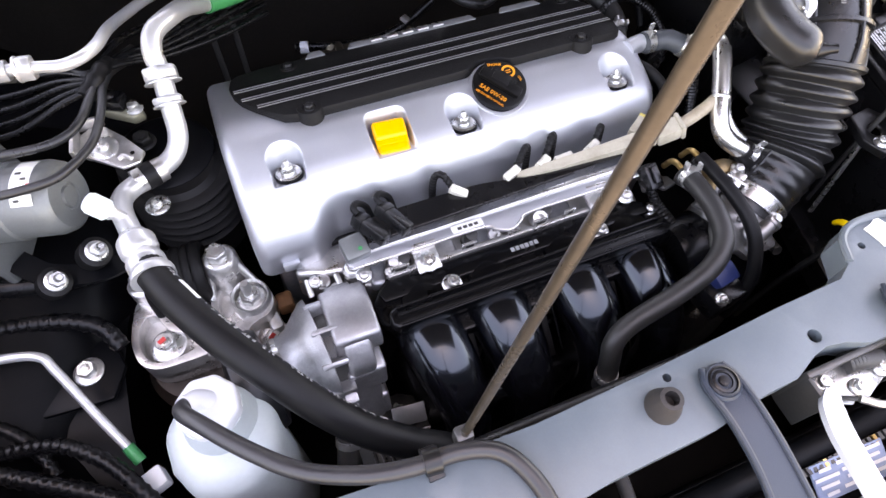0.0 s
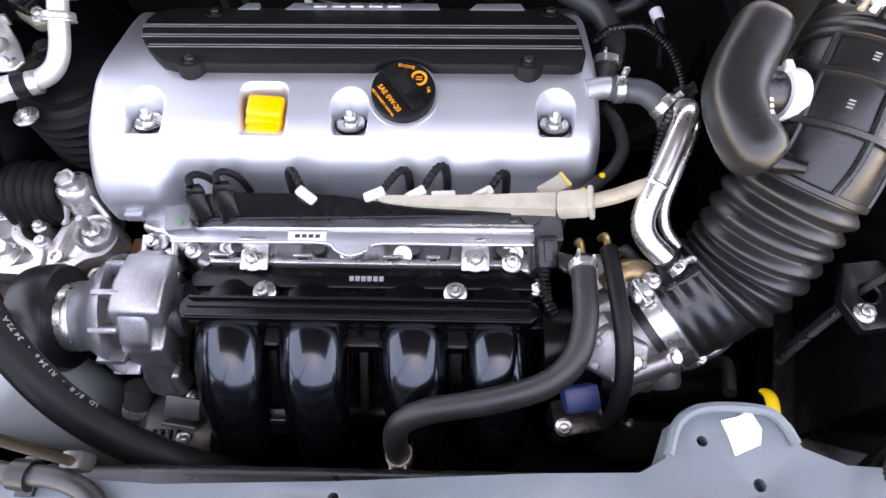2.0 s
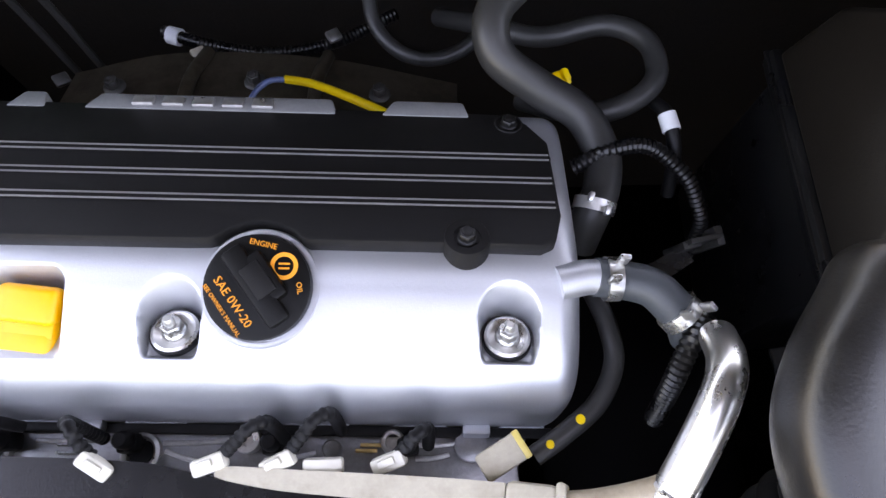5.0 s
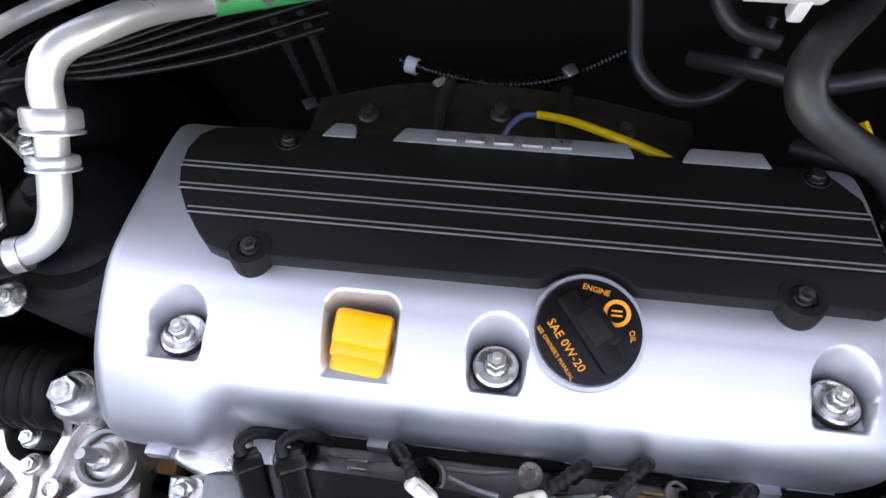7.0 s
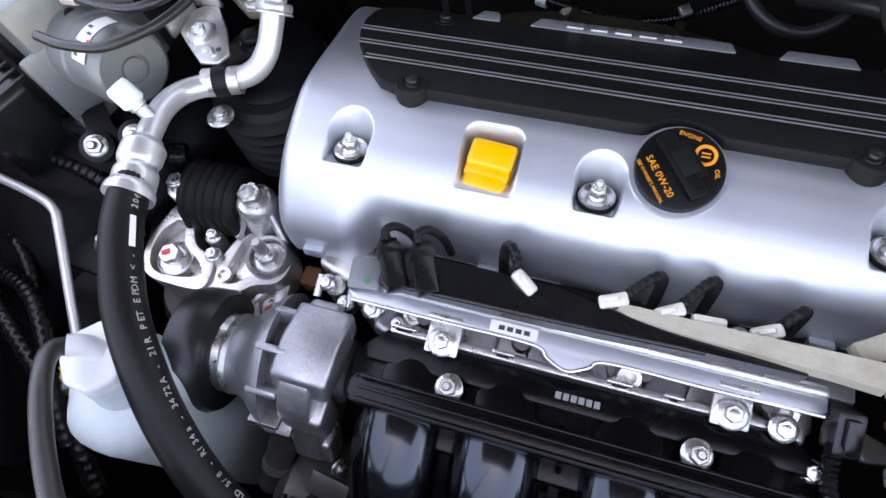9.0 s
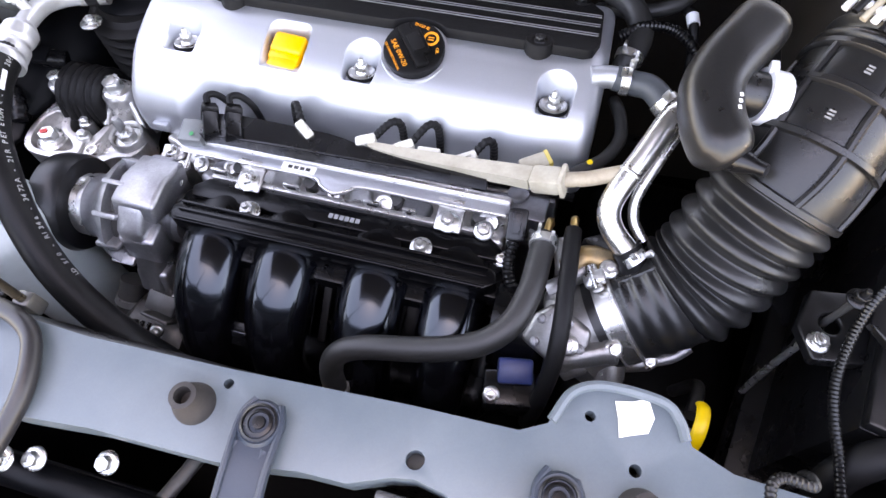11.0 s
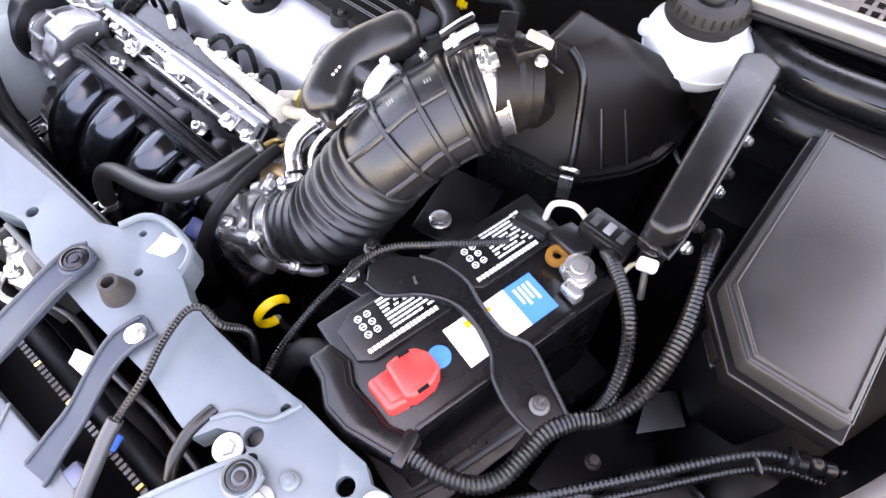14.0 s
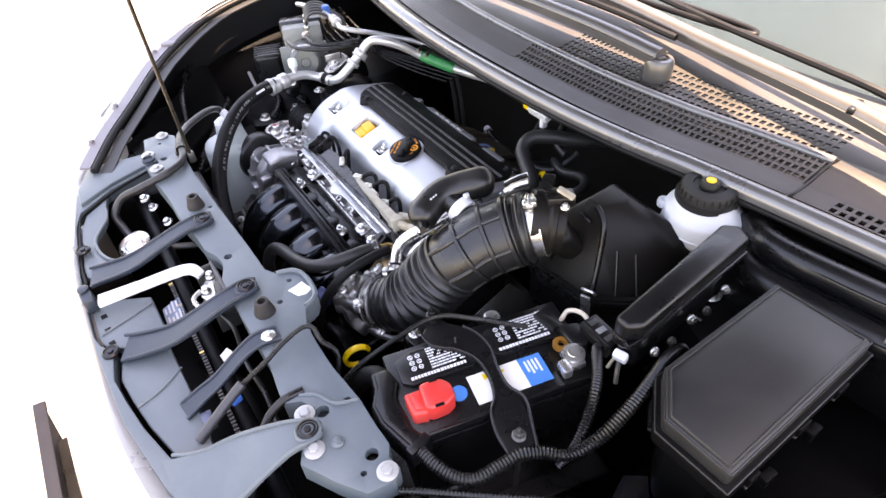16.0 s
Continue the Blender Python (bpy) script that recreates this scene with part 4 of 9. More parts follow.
# ---- grille carrier between crossmember and bumper ----
carrier = thing("grille_carrier", (0.37, -0.09, 0.9), "blue-grey plastic grille carrier with arms and openings", "grille carrier")
edge_out = [(-0.06, -0.078), (0.02, -0.110), (0.15, -0.134), (0.30, -0.146), (0.42, -0.147), (0.55, -0.139), (0.66, -0.118), (0.76, -0.085), (0.83, -0.05)]
edge_in = [(0.80, -0.03), (0.72, -0.07), (0.668, -0.080), (0.652, -0.091), (0.628, -0.104), (0.568, -0.121), (0.518, -0.130), (0.475, -0.136), (0.440, -0.130), (0.424, -0.126), (0.408, -0.139), (0.386, -0.1445), (0.32, -0.1435), (0.275, -0.1415), (0.22, -0.1385), (0.113, -0.1255), (0.076, -0.113), (0.035, -0.055), (0.012, 0.014), (-0.030, 0.020)]
part("carrier_rail", sheet(edge_out + edge_in, [], 0.940, 0.004, 0.02, 0.0025), PRIMER, carrier, "", 30)
part("infill_panel", sheet([(0.437, -0.121), (0.474, -0.130), (0.517, -0.1245), (0.565, -0.1155), (0.624, -0.099), (0.641, -0.086), (0.642, -0.060), (0.556, -0.060), (0.453, -0.064)], [], 0.933, 0.003, 0.012, 0.002), PRIMER, carrier, "blue-grey infill panel")
part("panel_fold", tube([(0.500, -0.060, 0.934), (0.520, -0.090, 0.934), (0.530, -0.121, 0.934)], 0.0016, 8, 4), PRIMER, carrier)
mid = part("infill_panel", sheet([(0.320, -0.139), (0.384, -0.1405), (0.402, -0.137), (0.421, -0.117), (0.449, -0.068), (0.420, -0.060), (0.345, -0.062), (0.318, -0.110)], [], 0.934, 0.003, 0.012, 0.002), PRIMER, carrier, "blue-grey infill panel with square slots")
for x in (0.346, 0.376, 0.404):
    part("slot", box((0.008, 0.008, 0.002), pose(x, -0.1265, 0.9338, 0, 0, 8), 0), DARK, mid)
part("panel_rim", tube([(0.360, -0.064, 0.935), (0.372, -0.100, 0.935), (0.382, -0.136, 0.935)], 0.0018, 8, 4), PRIMER, mid)
part("infill_panel", sheet([(0.044, -0.062), (0.080, -0.107), (0.115, -0.1205), (0.22, -0.1335), (0.246, -0.1325), (0.260, -0.118), (0.250, -0.092), (0.236, -0.080), (0.222, -0.098), (0.197, -0.107), (0.170, -0.108), (0.150, -0.102), (0.130, -0.088), (0.113, -0.080), (0.085, -0.076), (0.056, -0.070)], [], 0.934, 0.003, 0.010, 0.002), PRIMER, carrier, "blue-grey infill panel curved round the horn")
part("panel_rim", tube([(0.244, -0.079, 0.936), (0.228, -0.094, 0.936), (0.200, -0.105, 0.936), (0.165, -0.106, 0.936), (0.138, -0.093, 0.936), (0.116, -0.080, 0.936), (0.085, -0.075, 0.936)], 0.0028, 8, 6), PRIMER, carrier)
part("rail_seal", tube([(0.020, 0.010, 0.941), (0.040, -0.052, 0.937), (0.078, -0.110, 0.935), (0.114, -0.123, 0.935), (0.22, -0.136, 0.935), (0.262, -0.136, 0.935)], 0.0026, 8, 8), RUBBER, carrier, "black edge seal")
part("corner_plate", sheet([(-0.055, -0.078), (0.015, -0.106), (0.060, -0.108), (0.026, -0.050), (0.004, 0.016), (-0.035, 0.030)], [], 0.946, 0.003, 0.010, 0.002), PRIMER, carrier, "grey-blue painted corner plate")
part("lever_guide", join(box((0.030, 0.016, 0.022), pose(0.318, -0.136, 0.948, 0, 0, 4), 0.003), lathe([(0.008, 0.958), (0.008, 0.962), (0.005, 0.963), (0, 0.963)], pose(0.304, -0.137, 0), 16)), BRACKET, carrier, "grey guide at the lever end")
part("stop_tube", tube([(0.650, 0.052, 0.966), (0.650, 0.030, 0.967), (0.654, 0.010, 0.962), (0.660, -0.004, 0.952)], 0.0055, 10), BLACK, carrier, "black curved rubber strip")


def arm(pts, widths, material=BRACKET, label="blue-grey plastic support arm", ribs=True):
    """A ribbed plastic arm whose rounded head is held by a push pin at pts[1]."""
    a = thing("support_arm", pts[1], label, "bracket", group="arms of the grille carrier")
    part("strip", ribbon(pts, widths, 0.005), material, a)
    P_ = [Vector(p) for p in pts]
    d = (P_[-1] - P_[1]).normalized()
    s = d.cross(Vector((0, 0, 1))).normalized()
    for sg in (-1, 1):
        part("edge_rib", tube([p + s * sg * (w / 2 - 0.001) + Vector((0, 0, 0.0030)) for p, w in zip(P_, widths)], 0.0024, 8, 5), material, a)
    p = P_[1]
    part("head", lathe([(widths[1] * 0.50, -0.003), (widths[1] * 0.50, 0.0035), (widths[1] * 0.44, 0.0055), (widths[1] * 0.36, 0.0050)], pose(*p), 28), material, a)
    if ribs:
        for sg in (-1, 1):
            part("web_rib", tube([p + d * 0.014 + s * sg * 0.010 + Vector((0, 0, 0.004)), p + d * 0.034 + s * sg * 0.007 + Vector((0, 0, 0.004)), p + d * 0.062 + s * sg * 0.001 + Vector((0, 0, 0.0))], 0.0026, 8, 5), material, a)
        part("web_floor", box((0.040, 0.010, 0.003), frame_of(p + d * 0.034 + Vector((0, 0, 0.001)), d, (0, 0, 1)), 0.001), BLACK, a)
    part("collar", lathe([(0.0120, 0), (0.0120, 0.0062), (0.0105, 0.0070), (0.0098, 0.0045)], pose(*p), 24), BLACK, a)
    part("push_pin", lathe([(0.0090, 0), (0.0090, 0.0058), (0.0068, 0.0064), (0.0062, 0.0040), (0.0045, 0.0040), (0.004, 0.0068), (0, 0.0072)], pose(*p), 24), BLACK, a, "black push pin")
    return a


arm([(0.272, 0.064, 0.972), (0.272, 0.050, 0.973), (0.274, 0.02, 0.973), (0.276, -0.02, 0.964), (0.274, -0.07, 0.949), (0.260, -0.125, 0.941)], [0.020, 0.030, 0.029, 0.030, 0.036, 0.044])
arm([(0.460, 0.068, 0.975), (0.460, 0.054, 0.976), (0.462, 0.03, 0.976), (0.464, 0.0, 0.970), (0.458, -0.05, 0.952), (0.441, -0.09, 0.942), (0.430, -0.112, 0.939)], [0.020, 0.031, 0.030, 0.031, 0.036, 0.042, 0.046])
arm([(0.711, 0.046, 0.974), (0.709, 0.034, 0.975), (0.702, 0.010, 0.973), (0.692, -0.035, 0.958), (0.689, -0.08, 0.946), (0.69, -0.11, 0.941)], [0.020, 0.030, 0.042, 0.070, 0.092, 0.13], PRIMER, "grey-blue painted corner arm", False)
stay = thing("steel_stay", (0.554, 0.048, 0.97), "stamped grey steel stay bolted to the crossmember", "bracket")
part("strip", ribbon([(0.556, 0.060, 0.9715), (0.552, 0.035, 0.9715), (0.556, 0.01, 0.966), (0.563, -0.025, 0.95), (0.566, -0.05, 0.942), (0.57, -0.075, 0.934)], [0.024, 0.024, 0.021, 0.021, 0.024, 0.028], 0.002), BRACKET, stay)
for sg in (-1, 1):
    part("flange", tube([(0.556 + sg * 0.0115, 0.060, 0.973), (0.552 + sg * 0.0115, 0.035, 0.973), (0.556 + sg * 0.010, 0.01, 0.968), (0.563 + sg * 0.010, -0.025, 0.952), (0.566 + sg * 0.0115, -0.05, 0.944), (0.57 + sg * 0.0135, -0.075, 0.936)], 0.002, 8, 5), BRACKET, stay)
part("bolt", big_washer((0.554, 0.048, 0.972), 0.009), ZINC, stay)
for x, y in ((0.427, -0.130), (0.185, -0.126)):
    part("push_pin", lathe([(0.0115, 0), (0.0115, 0.003), (0.009, 0.0045), (0.008, 0.003), (0.004, 0.003), (0.0035, 0.005), (0, 0.0055)], pose(x, y, 0.940), 24), BLACK, carrier, "black push pin")

# cooler pack below the opening
cooler = thing("condenser", (0.37, -0.02, 0.4), "dark condenser and radiator pack below the crossmember", "radiator")
part("core", between((0.0, -0.03, 0.36), (0.76, -0.005, 0.89), 0.003), CORE, cooler)
part("header_tube", tube([(0.0, -0.018, 0.893), (0.37, -0.018, 0.895), (0.76, -0.018, 0.893)], 0.012, 14, 4), DARK, cooler)
for k in range(60):
    part("fin", between((0.30 + 0.006 * k, -0.035, 0.898), (0.3035 + 0.006 * k, -0.029, 0.906), 0), COPPER if k % 9 == 0 else STEEL, cooler)
part("radiator_tank", between((0.0, 0.055, 0.82), (0.74, 0.098, 0.90), 0.01, 3), BLACK, cooler)
part("shroud", between((0.01, 0.085, 0.36), (0.73, 0.105, 0.83), 0.006), BLACK, cooler)

# ---- battery ----
BAT = frame_of((0.738, 0.256, 0.952), (0.974, -0.225, 0), (0, 0, 1))
battery = thing("battery", (0.738, 0.256, 0.73), "black car battery with white print and labels", "battery")


def blk(parent, name, a0, b0, c0, a1, b1, c1, material, bevel=0.002, label="", base=BAT):
    bm = between((a0, b0, c0), (a1, b1, c1), bevel)
    bm.transform(base)
    return part(name, bm, material, parent, label)


blk(battery, "case", -0.0645, -0.119, -0.20, 0.0645, 0.119, -0.014, BLACK, 0.004)
blk(battery, "lid", -0.0645, -0.119, -0.014, 0.0645, 0.119, -0.002, BLACK, 0.003)
for b0, b1 in ((-0.108, -0.006), (0.006, 0.108)):
    pl_ = part("vent_plate", prism([(-0.054, b0 + 0.02), (-0.044, b0), (-0.012, b0), (-0.004, b0 + 0.012), (-0.004, b1 - 0.012), (-0.012, b1), (-0.044, b1), (-0.054, b1 - 0.02)], -0.002, 0.004, BAT, 0.0015), BLACK, battery)
    for k in range(3):
        for c in range(2):
            sy = BAT @ pose(-0.043 + 0.0085 * k, b0 + 0.020 + 0.0092 * c, 0.0041)
            part("symbol", lathe([(0.0024, 0), (0.0024, 0.0004), (0.0033, 0.0004), (0.0033, 0)], sy, 8 if c else 16), PRINT, pl_)
            part("symbol_bar", box((0.0040, 0.0009, 0.0004), sy @ pose(0, 0, 0.0001, 0, 0, 40 + 50 * ((k + c) % 2)), 0), PRINT, pl_)
    rnd = random.Random(int(b0 * 1000))
    for r in range(8):
        v = b0 + 0.041
        while v < b1 - 0.014:
            ln = 0.0014 + 0.0042 * rnd.random()
            part("print_bar", box((0.0020 if r else 0.0028, ln, 0.0005), BAT @ pose(-0.049 + 0.0042 * r, v + ln / 2, 0.0043), 0), PRINT, pl_)
            v += ln + (0.0008 if rnd.random() < 0.85 else 0.005)
    v = b0 + 0.012
    while v < b1 - 0.022:
        ln = 0.0024 + 0.0016 * rnd.random()
        part("print_bar", box((0.0042, ln, 0.0005), BAT @ pose(-0.0125, v + ln / 2, 0.0043), 0), PRINT, pl_)
        v += ln + 0.0010
    part("plate_rim", tube([BAT @ Vector((-0.050, b0 + 0.022, 0.0042)), BAT @ Vector((-0.050, b1 - 0.024, 0.0042))], 0.0008, 6, 2), BLACK, pl_)
blk(battery, "label", 0.006, -0.034, -0.002, 0.047, 0.032, -0.001, LABEL, 0, "white paper label")
blk(battery, "label", 0.006, 0.032, -0.002, 0.047, 0.062, -0.001, SKYBLUE, 0, "blue paper label")
for k in range(4):
    blk(battery, "label_bar", 0.012, 0.038 + 0.005 * k, -0.001, 0.028 + 0.004 * (k % 2), 0.0405 + 0.005 * k, -0.0004, PRINT, 0)
for b in (-0.004, 0.016):
    tr = prism([(0.0, 0.005), (-0.0045, -0.0035), (0.0045, -0.0035)], -0.001, -0.0003, BAT @ pose(0.014, b - 0.008, 0), 0)
    part("warning_mark", tr, YELLOW, battery)
part("charge_eye", lathe([(0.010, -0.002), (0.010, 0.001), (0.008, 0.0015), (0, 0.0015)], BAT @ pose(0.024, -0.050, 0), 24), SKYBLUE, battery, "round blue charge label")
for b0, b1 in ((-0.10, 0.10),):
    blk(battery, "rim", 0.0595, b0, -0.002, 0.0645, b1, 0.003, BLACK, 0.0015)

redc = thing("terminal_cover", (0.755, 0.16, 0.952), "red plastic positive terminal cover on the battery", "terminal cover")
part("cover", prism([(0.011, -0.094), (0.043, -0.096), (0.047, -0.088), (0.046, -0.070), (0.040, -0.059), (0.022, -0.059), (0.012, -0.067), (0.010, -0.082)], -0.002, 0.025, BAT, 0.004, 3), RED, redc)
part("skirt", prism([(0.012, -0.113), (0.042, -0.111), (0.045, -0.092), (0.012, -0.090)], -0.014, 0.017, BAT, 0.004, 3), RED, redc)
part("step", prism([(0.015, -0.108), (0.039, -0.106), (0.041, -0.092), (0.015, -0.092)], 0.015, 0.021, BAT, 0.003, 2), RED, redc)
for a, b in ((0.0115, -0.077), (0.0440, -0.080)):
    blk(redc, "slot", a, b - 0.005, 0.0235, a + 0.0028, b + 0.005, 0.0256, BLACK, 0)

negt = thing("terminal_clamp", (0.785, 0.345, 0.952), "bright battery terminal clamp with sensor and bail", "battery terminal")
part("post", lathe([(0.010, 0), (0.009, 0.018), (0.0075, 0.02), (0, 0.02)], BAT @ pose(0.034, 0.094, -0.002), 20), ALU, negt)
part("clamp", join(box((0.03, 0.022, 0.011), BAT @ pose(0.036, 0.092, 0.008), 0.004), box((0.02, 0.012, 0.014), BAT @ pose(0.046, 0.076, 0.008), 0.003), lathe([(0.0135, 0.002), (0.0135, 0.016), (0.0105, 0.017)], BAT @ pose(0.034, 0.094, 0), 20)), ZINC, negt)
part("sensor_ring", lathe([(0.0045, 0.004), (0.0045, 0.009), (0.0105, 0.009), (0.0105, 0.004)], BAT @ pose(0.011, 0.090, 0), 24), mat("copper_ring", (0.55, 0.24, 0.05), 0.35, 0.7, 0.1, 300), negt, "orange-brown sensor ring")
part("sensor", prism([(-0.012, 0.096), (0.022, 0.098), (0.030, 0.112), (0.022, 0.125), (-0.006, 0.122)], 0.004, 0.016, BAT, 0.003), BLACK, negt, "black current sensor")
part("plug", box((0.034, 0.012, 0.010), BAT @ pose(-0.026, 0.090, 0.010, 0, 0, 20), 0.002), BLACK, negt)
conn = part("connector", box((0.050, 0.026, 0.020), BAT @ pose(0.027, 0.134, 0.020, 0, 0, 10), 0.003), BLACK, negt, "black cable connector block")
for k in range(3):
    part("window", box((0.008, 0.013, 0.004), BAT @ pose(0.012 + 0.014 * k, 0.1315 + 0.0025 * k, 0.0290, 0, 0, 10), 0.001), GREYPRINT if k == 1 else STEEL, conn)
part("latch_bar", box((0.046, 0.006, 0.006), BAT @ pose(0.029, 0.122, 0.028, 0, 0, 10), 0.0015), BLACK, conn)
part("bail", tube([BAT @ Vector((-0.030, 0.112, -0.004)), BAT @ Vector((-0.034, 0.126, 0.006)), BAT @ Vector((-0.018, 0.138, 0.010)), BAT @ Vector((0.004, 0.136, 0.006)), BAT @ Vector((0.016, 0.124, -0.002))], 0.0032, 10), mat("cream_bail", (0.70, 0.60, 0.47), 0.45), negt, "cream plastic handle loop")

hold = thing("battery_clamp", (0.74, 0.24, 0.955), "black steel hold-down bar across the battery", "battery clamp")
SL = [(0.648, 0.222), (0.659, 0.208), (0.680, 0.210), (0.703, 0.231), (0.729, 0.243), (0.757, 0.240), (0.784, 0.228), (0.798, 0.213), (0.822, 0.202), (0.850, 0.198)]
SR = [(0.862, 0.226), (0.836, 0.240), (0.805, 0.255), (0.780, 0.250), (0.750, 0.257), (0.724, 0.267), (0.698, 0.267), (0.677, 0.259), (0.652, 0.240)]
part("bar", sheet(SL + SR, [], 0.962, 0.004, 0.007, 0.0018), BLACK, hold)
part("bar_rim", tube([(x, y, 0.9625) for x, y in SL[1:]], 0.0021, 8, 5), BLACK, hold)
part("bar_rim", tube([(x, y, 0.9625) for x, y in SR[:-1]], 0.0021, 8, 5), BLACK, hold)
part("slot_mark", box((0.008, 0.0025, 0.001), pose(0.690, 0.238, 0.9625, 0, 0, -30), 0), STEEL, hold)
for a, b in ((-0.0915, -0.041), (0.106, -0.013)):
    part("hook_nut", hexbolt(BAT @ Vector((a, b, 0.012)), (0, 0, 1), 0.0055, 0.006, 1.5, 0.008), BLACK if a < 0 else STEEL, hold)
    part("hook", tube([BAT @ Vector((a, b, 0.01)), BAT @ Vector((a * 1.02, b, -0.06)), BAT @ Vector((a * 0.95, b, -0.16))], 0.003, 8, 4), STEEL, hold)
tray = thing("battery_tray", (0.74, 0.25, 0.70), "black battery tray beneath the battery", "battery tray")
blk(tray, "tray", -0.085, -0.14, -0.24, 0.095, 0.14, -0.20, BLACK, 0.005)
blk(tray, "stand", -0.06, -0.1, -0.63, 0.07, 0.1, -0.24, DARK, 0.005)

# ---- fuse box ----
fuse = thing("fuse_box", (0.945, 0.44, 0.86), "black under-bonnet fuse box with grey-black lid", "fuse box")
FUSEBLACK = mat("matt_black_moulding", (0.0035, 0.0033, 0.0033), 0.5, 0, 0.3, 900, 0.25, 0.3, 12, (0.006, 0.0055, 0.005), spec=0.06)
FB = [(0.887, 0.361), (0.930, 0.312), (1.012, 0.316), (1.001, 0.569), (0.881, 0.564)]


part("lid", prism(inset(FB, 0.006), 1.008, 1.030, None, 0.004, 3), DUSTBLACK, fuse, "satin black lid")
part("lid_panel", prism(inset(FB, 0.011), 1.029, 1.0325, None, 0.002), DUSTBLACK, fuse)
for d_, z_ in ((0.0120, 1.0330), (0.0068, 1.0285), (0.001, 1.009)):
    lp_ = inset(FB, d_)
    for k in range(5):
        (x0_, y0_), (x1_, y1_) = lp_[k], lp_[(k + 1) % 5]
        part("lid_edge", tube([(x0_, y0_, z_), (x1_, y1_, z_)], 0.0010, 8, 2), DUSTBLACK, fuse)
part("lid_skirt", prism(FB, 0.99, 1.010, None, 0.003), FUSEBLACK, fuse)
part("body", prism(inset(FB, 0.022), 0.86, 0.992, None, 0.006, 2, 1.10), FUSEBLACK, fuse)
for x, y, a, w_ in ((0.912, 0.3310, -49, 0.026), (1.0125, 0.355, 92, 0.016), (1.0075, 0.440, 92, 0.020), (1.0045, 0.510, 92, 0.020)):
    lt = part("latch", box((w_, 0.005, 0.013), pose(x, y, 0.9985, 0, 0, a), 0.0015), FUSEBLACK, fuse)
    part("latch_lip", box((w_ + 0.004, 0.004, 0.0025), pose(x, y, 0.991, 0, 0, a), 0.0008), DUSTBLACK, lt)

for x, y in ((1.014, 0.382), (1.010, 0.462)):
    clip_ = part("side_clip", join(box((0.010, 0.018, 0.005), pose(x + 0.002, y, 0.980), 0.0015), box((0.004, 0.008, 0.016), pose(x + 0.005, y - 0.004, 0.974), 0.0015), box((0.003, 0.004, 0.014), pose(x + 0.005, y + 0.006, 0.974), 0.001)), FUSEBLACK, fuse, "black side clip")

# ---- air duct bar beside the fuse box ----
duct = thing("air_duct", (0.82, 0.48, 1.0), "glossy black plastic air duct beside the fuse box", "air duct")
part("body", prism([(0.822, 0.362), (0.840, 0.362), (0.850, 0.378), (0.828, 0.585), (0.806, 0.595), (0.790, 0.580)], 1.004, 1.046, None, 0.0055, 3), BLACK, duct)
part("lip", tube([(0.8225, 0.3625, 1.022), (0.840, 0.3625, 1.022), (0.850, 0.379, 1.022), (0.829, 0.585, 1.022)], 0.0022, 8, 3), BLACK, duct)
part("skirt", prism([(0.826, 0.370), (0.846, 0.382), (0.826, 0.58), (0.80, 0.575)], 0.965, 1.006, None, 0.004), BLACK, duct)
for k in range(5):
    part("screw", hexbolt((0.853 - 0.004 * k, 0.405 + 0.036 * k, 0.984 - 0.012 * (k % 2)), (1, -0.3, 0.5), 0.0045, 0.004, 1.4), STEEL if k % 2 else ZINC, duct)

# ---- intake tube and air box ----
intake = thing("intake_tube", (0.56, 0.32, 0.9), "black rubber intake tube with bellows and ribbed elbow", "intake tube")
CL = [(0.484, 0.2245, 0.857), (0.497, 0.231, 0.865), (0.520, 0.242, 0.879), (0.540, 0.254, 0.893), (0.556, 0.268, 0.912), (0.569, 0.288, 0.944), (0.586, 0.313, 0.979), (0.602, 0.347, 1.004), (0.621, 0.381, 1.019), (0.636, 0.401, 1.028), (0.645, 0.412, 1.032)]
path = spline(CL, 60)
length = [0.0]
for a, b in zip(path, path[1:]):
    length.append(length[-1] + (b - a).length)
TOT = length[-1]
S0, S1, S2 = 0.070, 0.176, TOT - 0.041       # bellows, elbow, end folds


def intake_r(s):
    if s < S0:
        return 0.0415 + 0.0035 * smoothstep(0.02, S0, s) + (0.0011 * (0.5 - 0.5 * math.cos(2 * math.pi * (s - 0.026) / 0.0125)) if s > 0.026 else 0)
    if s < S1:
        ph = (s - S0) / ((S1 - S0) / 7)
        return 0.0450 + 0.0066 * (0.5 - 0.5 * math.cos(2 * math.pi * ph)) ** 0.75
    if s < S2:
        return 0.0465
    ph = (s - S2) / 0.0125
    return 0.0440 + 0.0055 * (0.5 - 0.5 * math.cos(2 * math.pi * ph)) ** 0.8 if s < TOT - 0.013 else 0.0410


part("tube", sweep(bmesh.new(), path, intake_r, 56), BELLOWS, intake)


def along(s):
    i = min(range(len(length)), key=lambda k: abs(length[k] - s))
    p = path[i]
    t = (path[min(i + 2, len(path) - 1)] - path[max(i - 2, 0)]).normalized()
    sd = t.cross(Vector((0, 0, 1))).normalized()
    return p, t, sd, sd.cross(t)


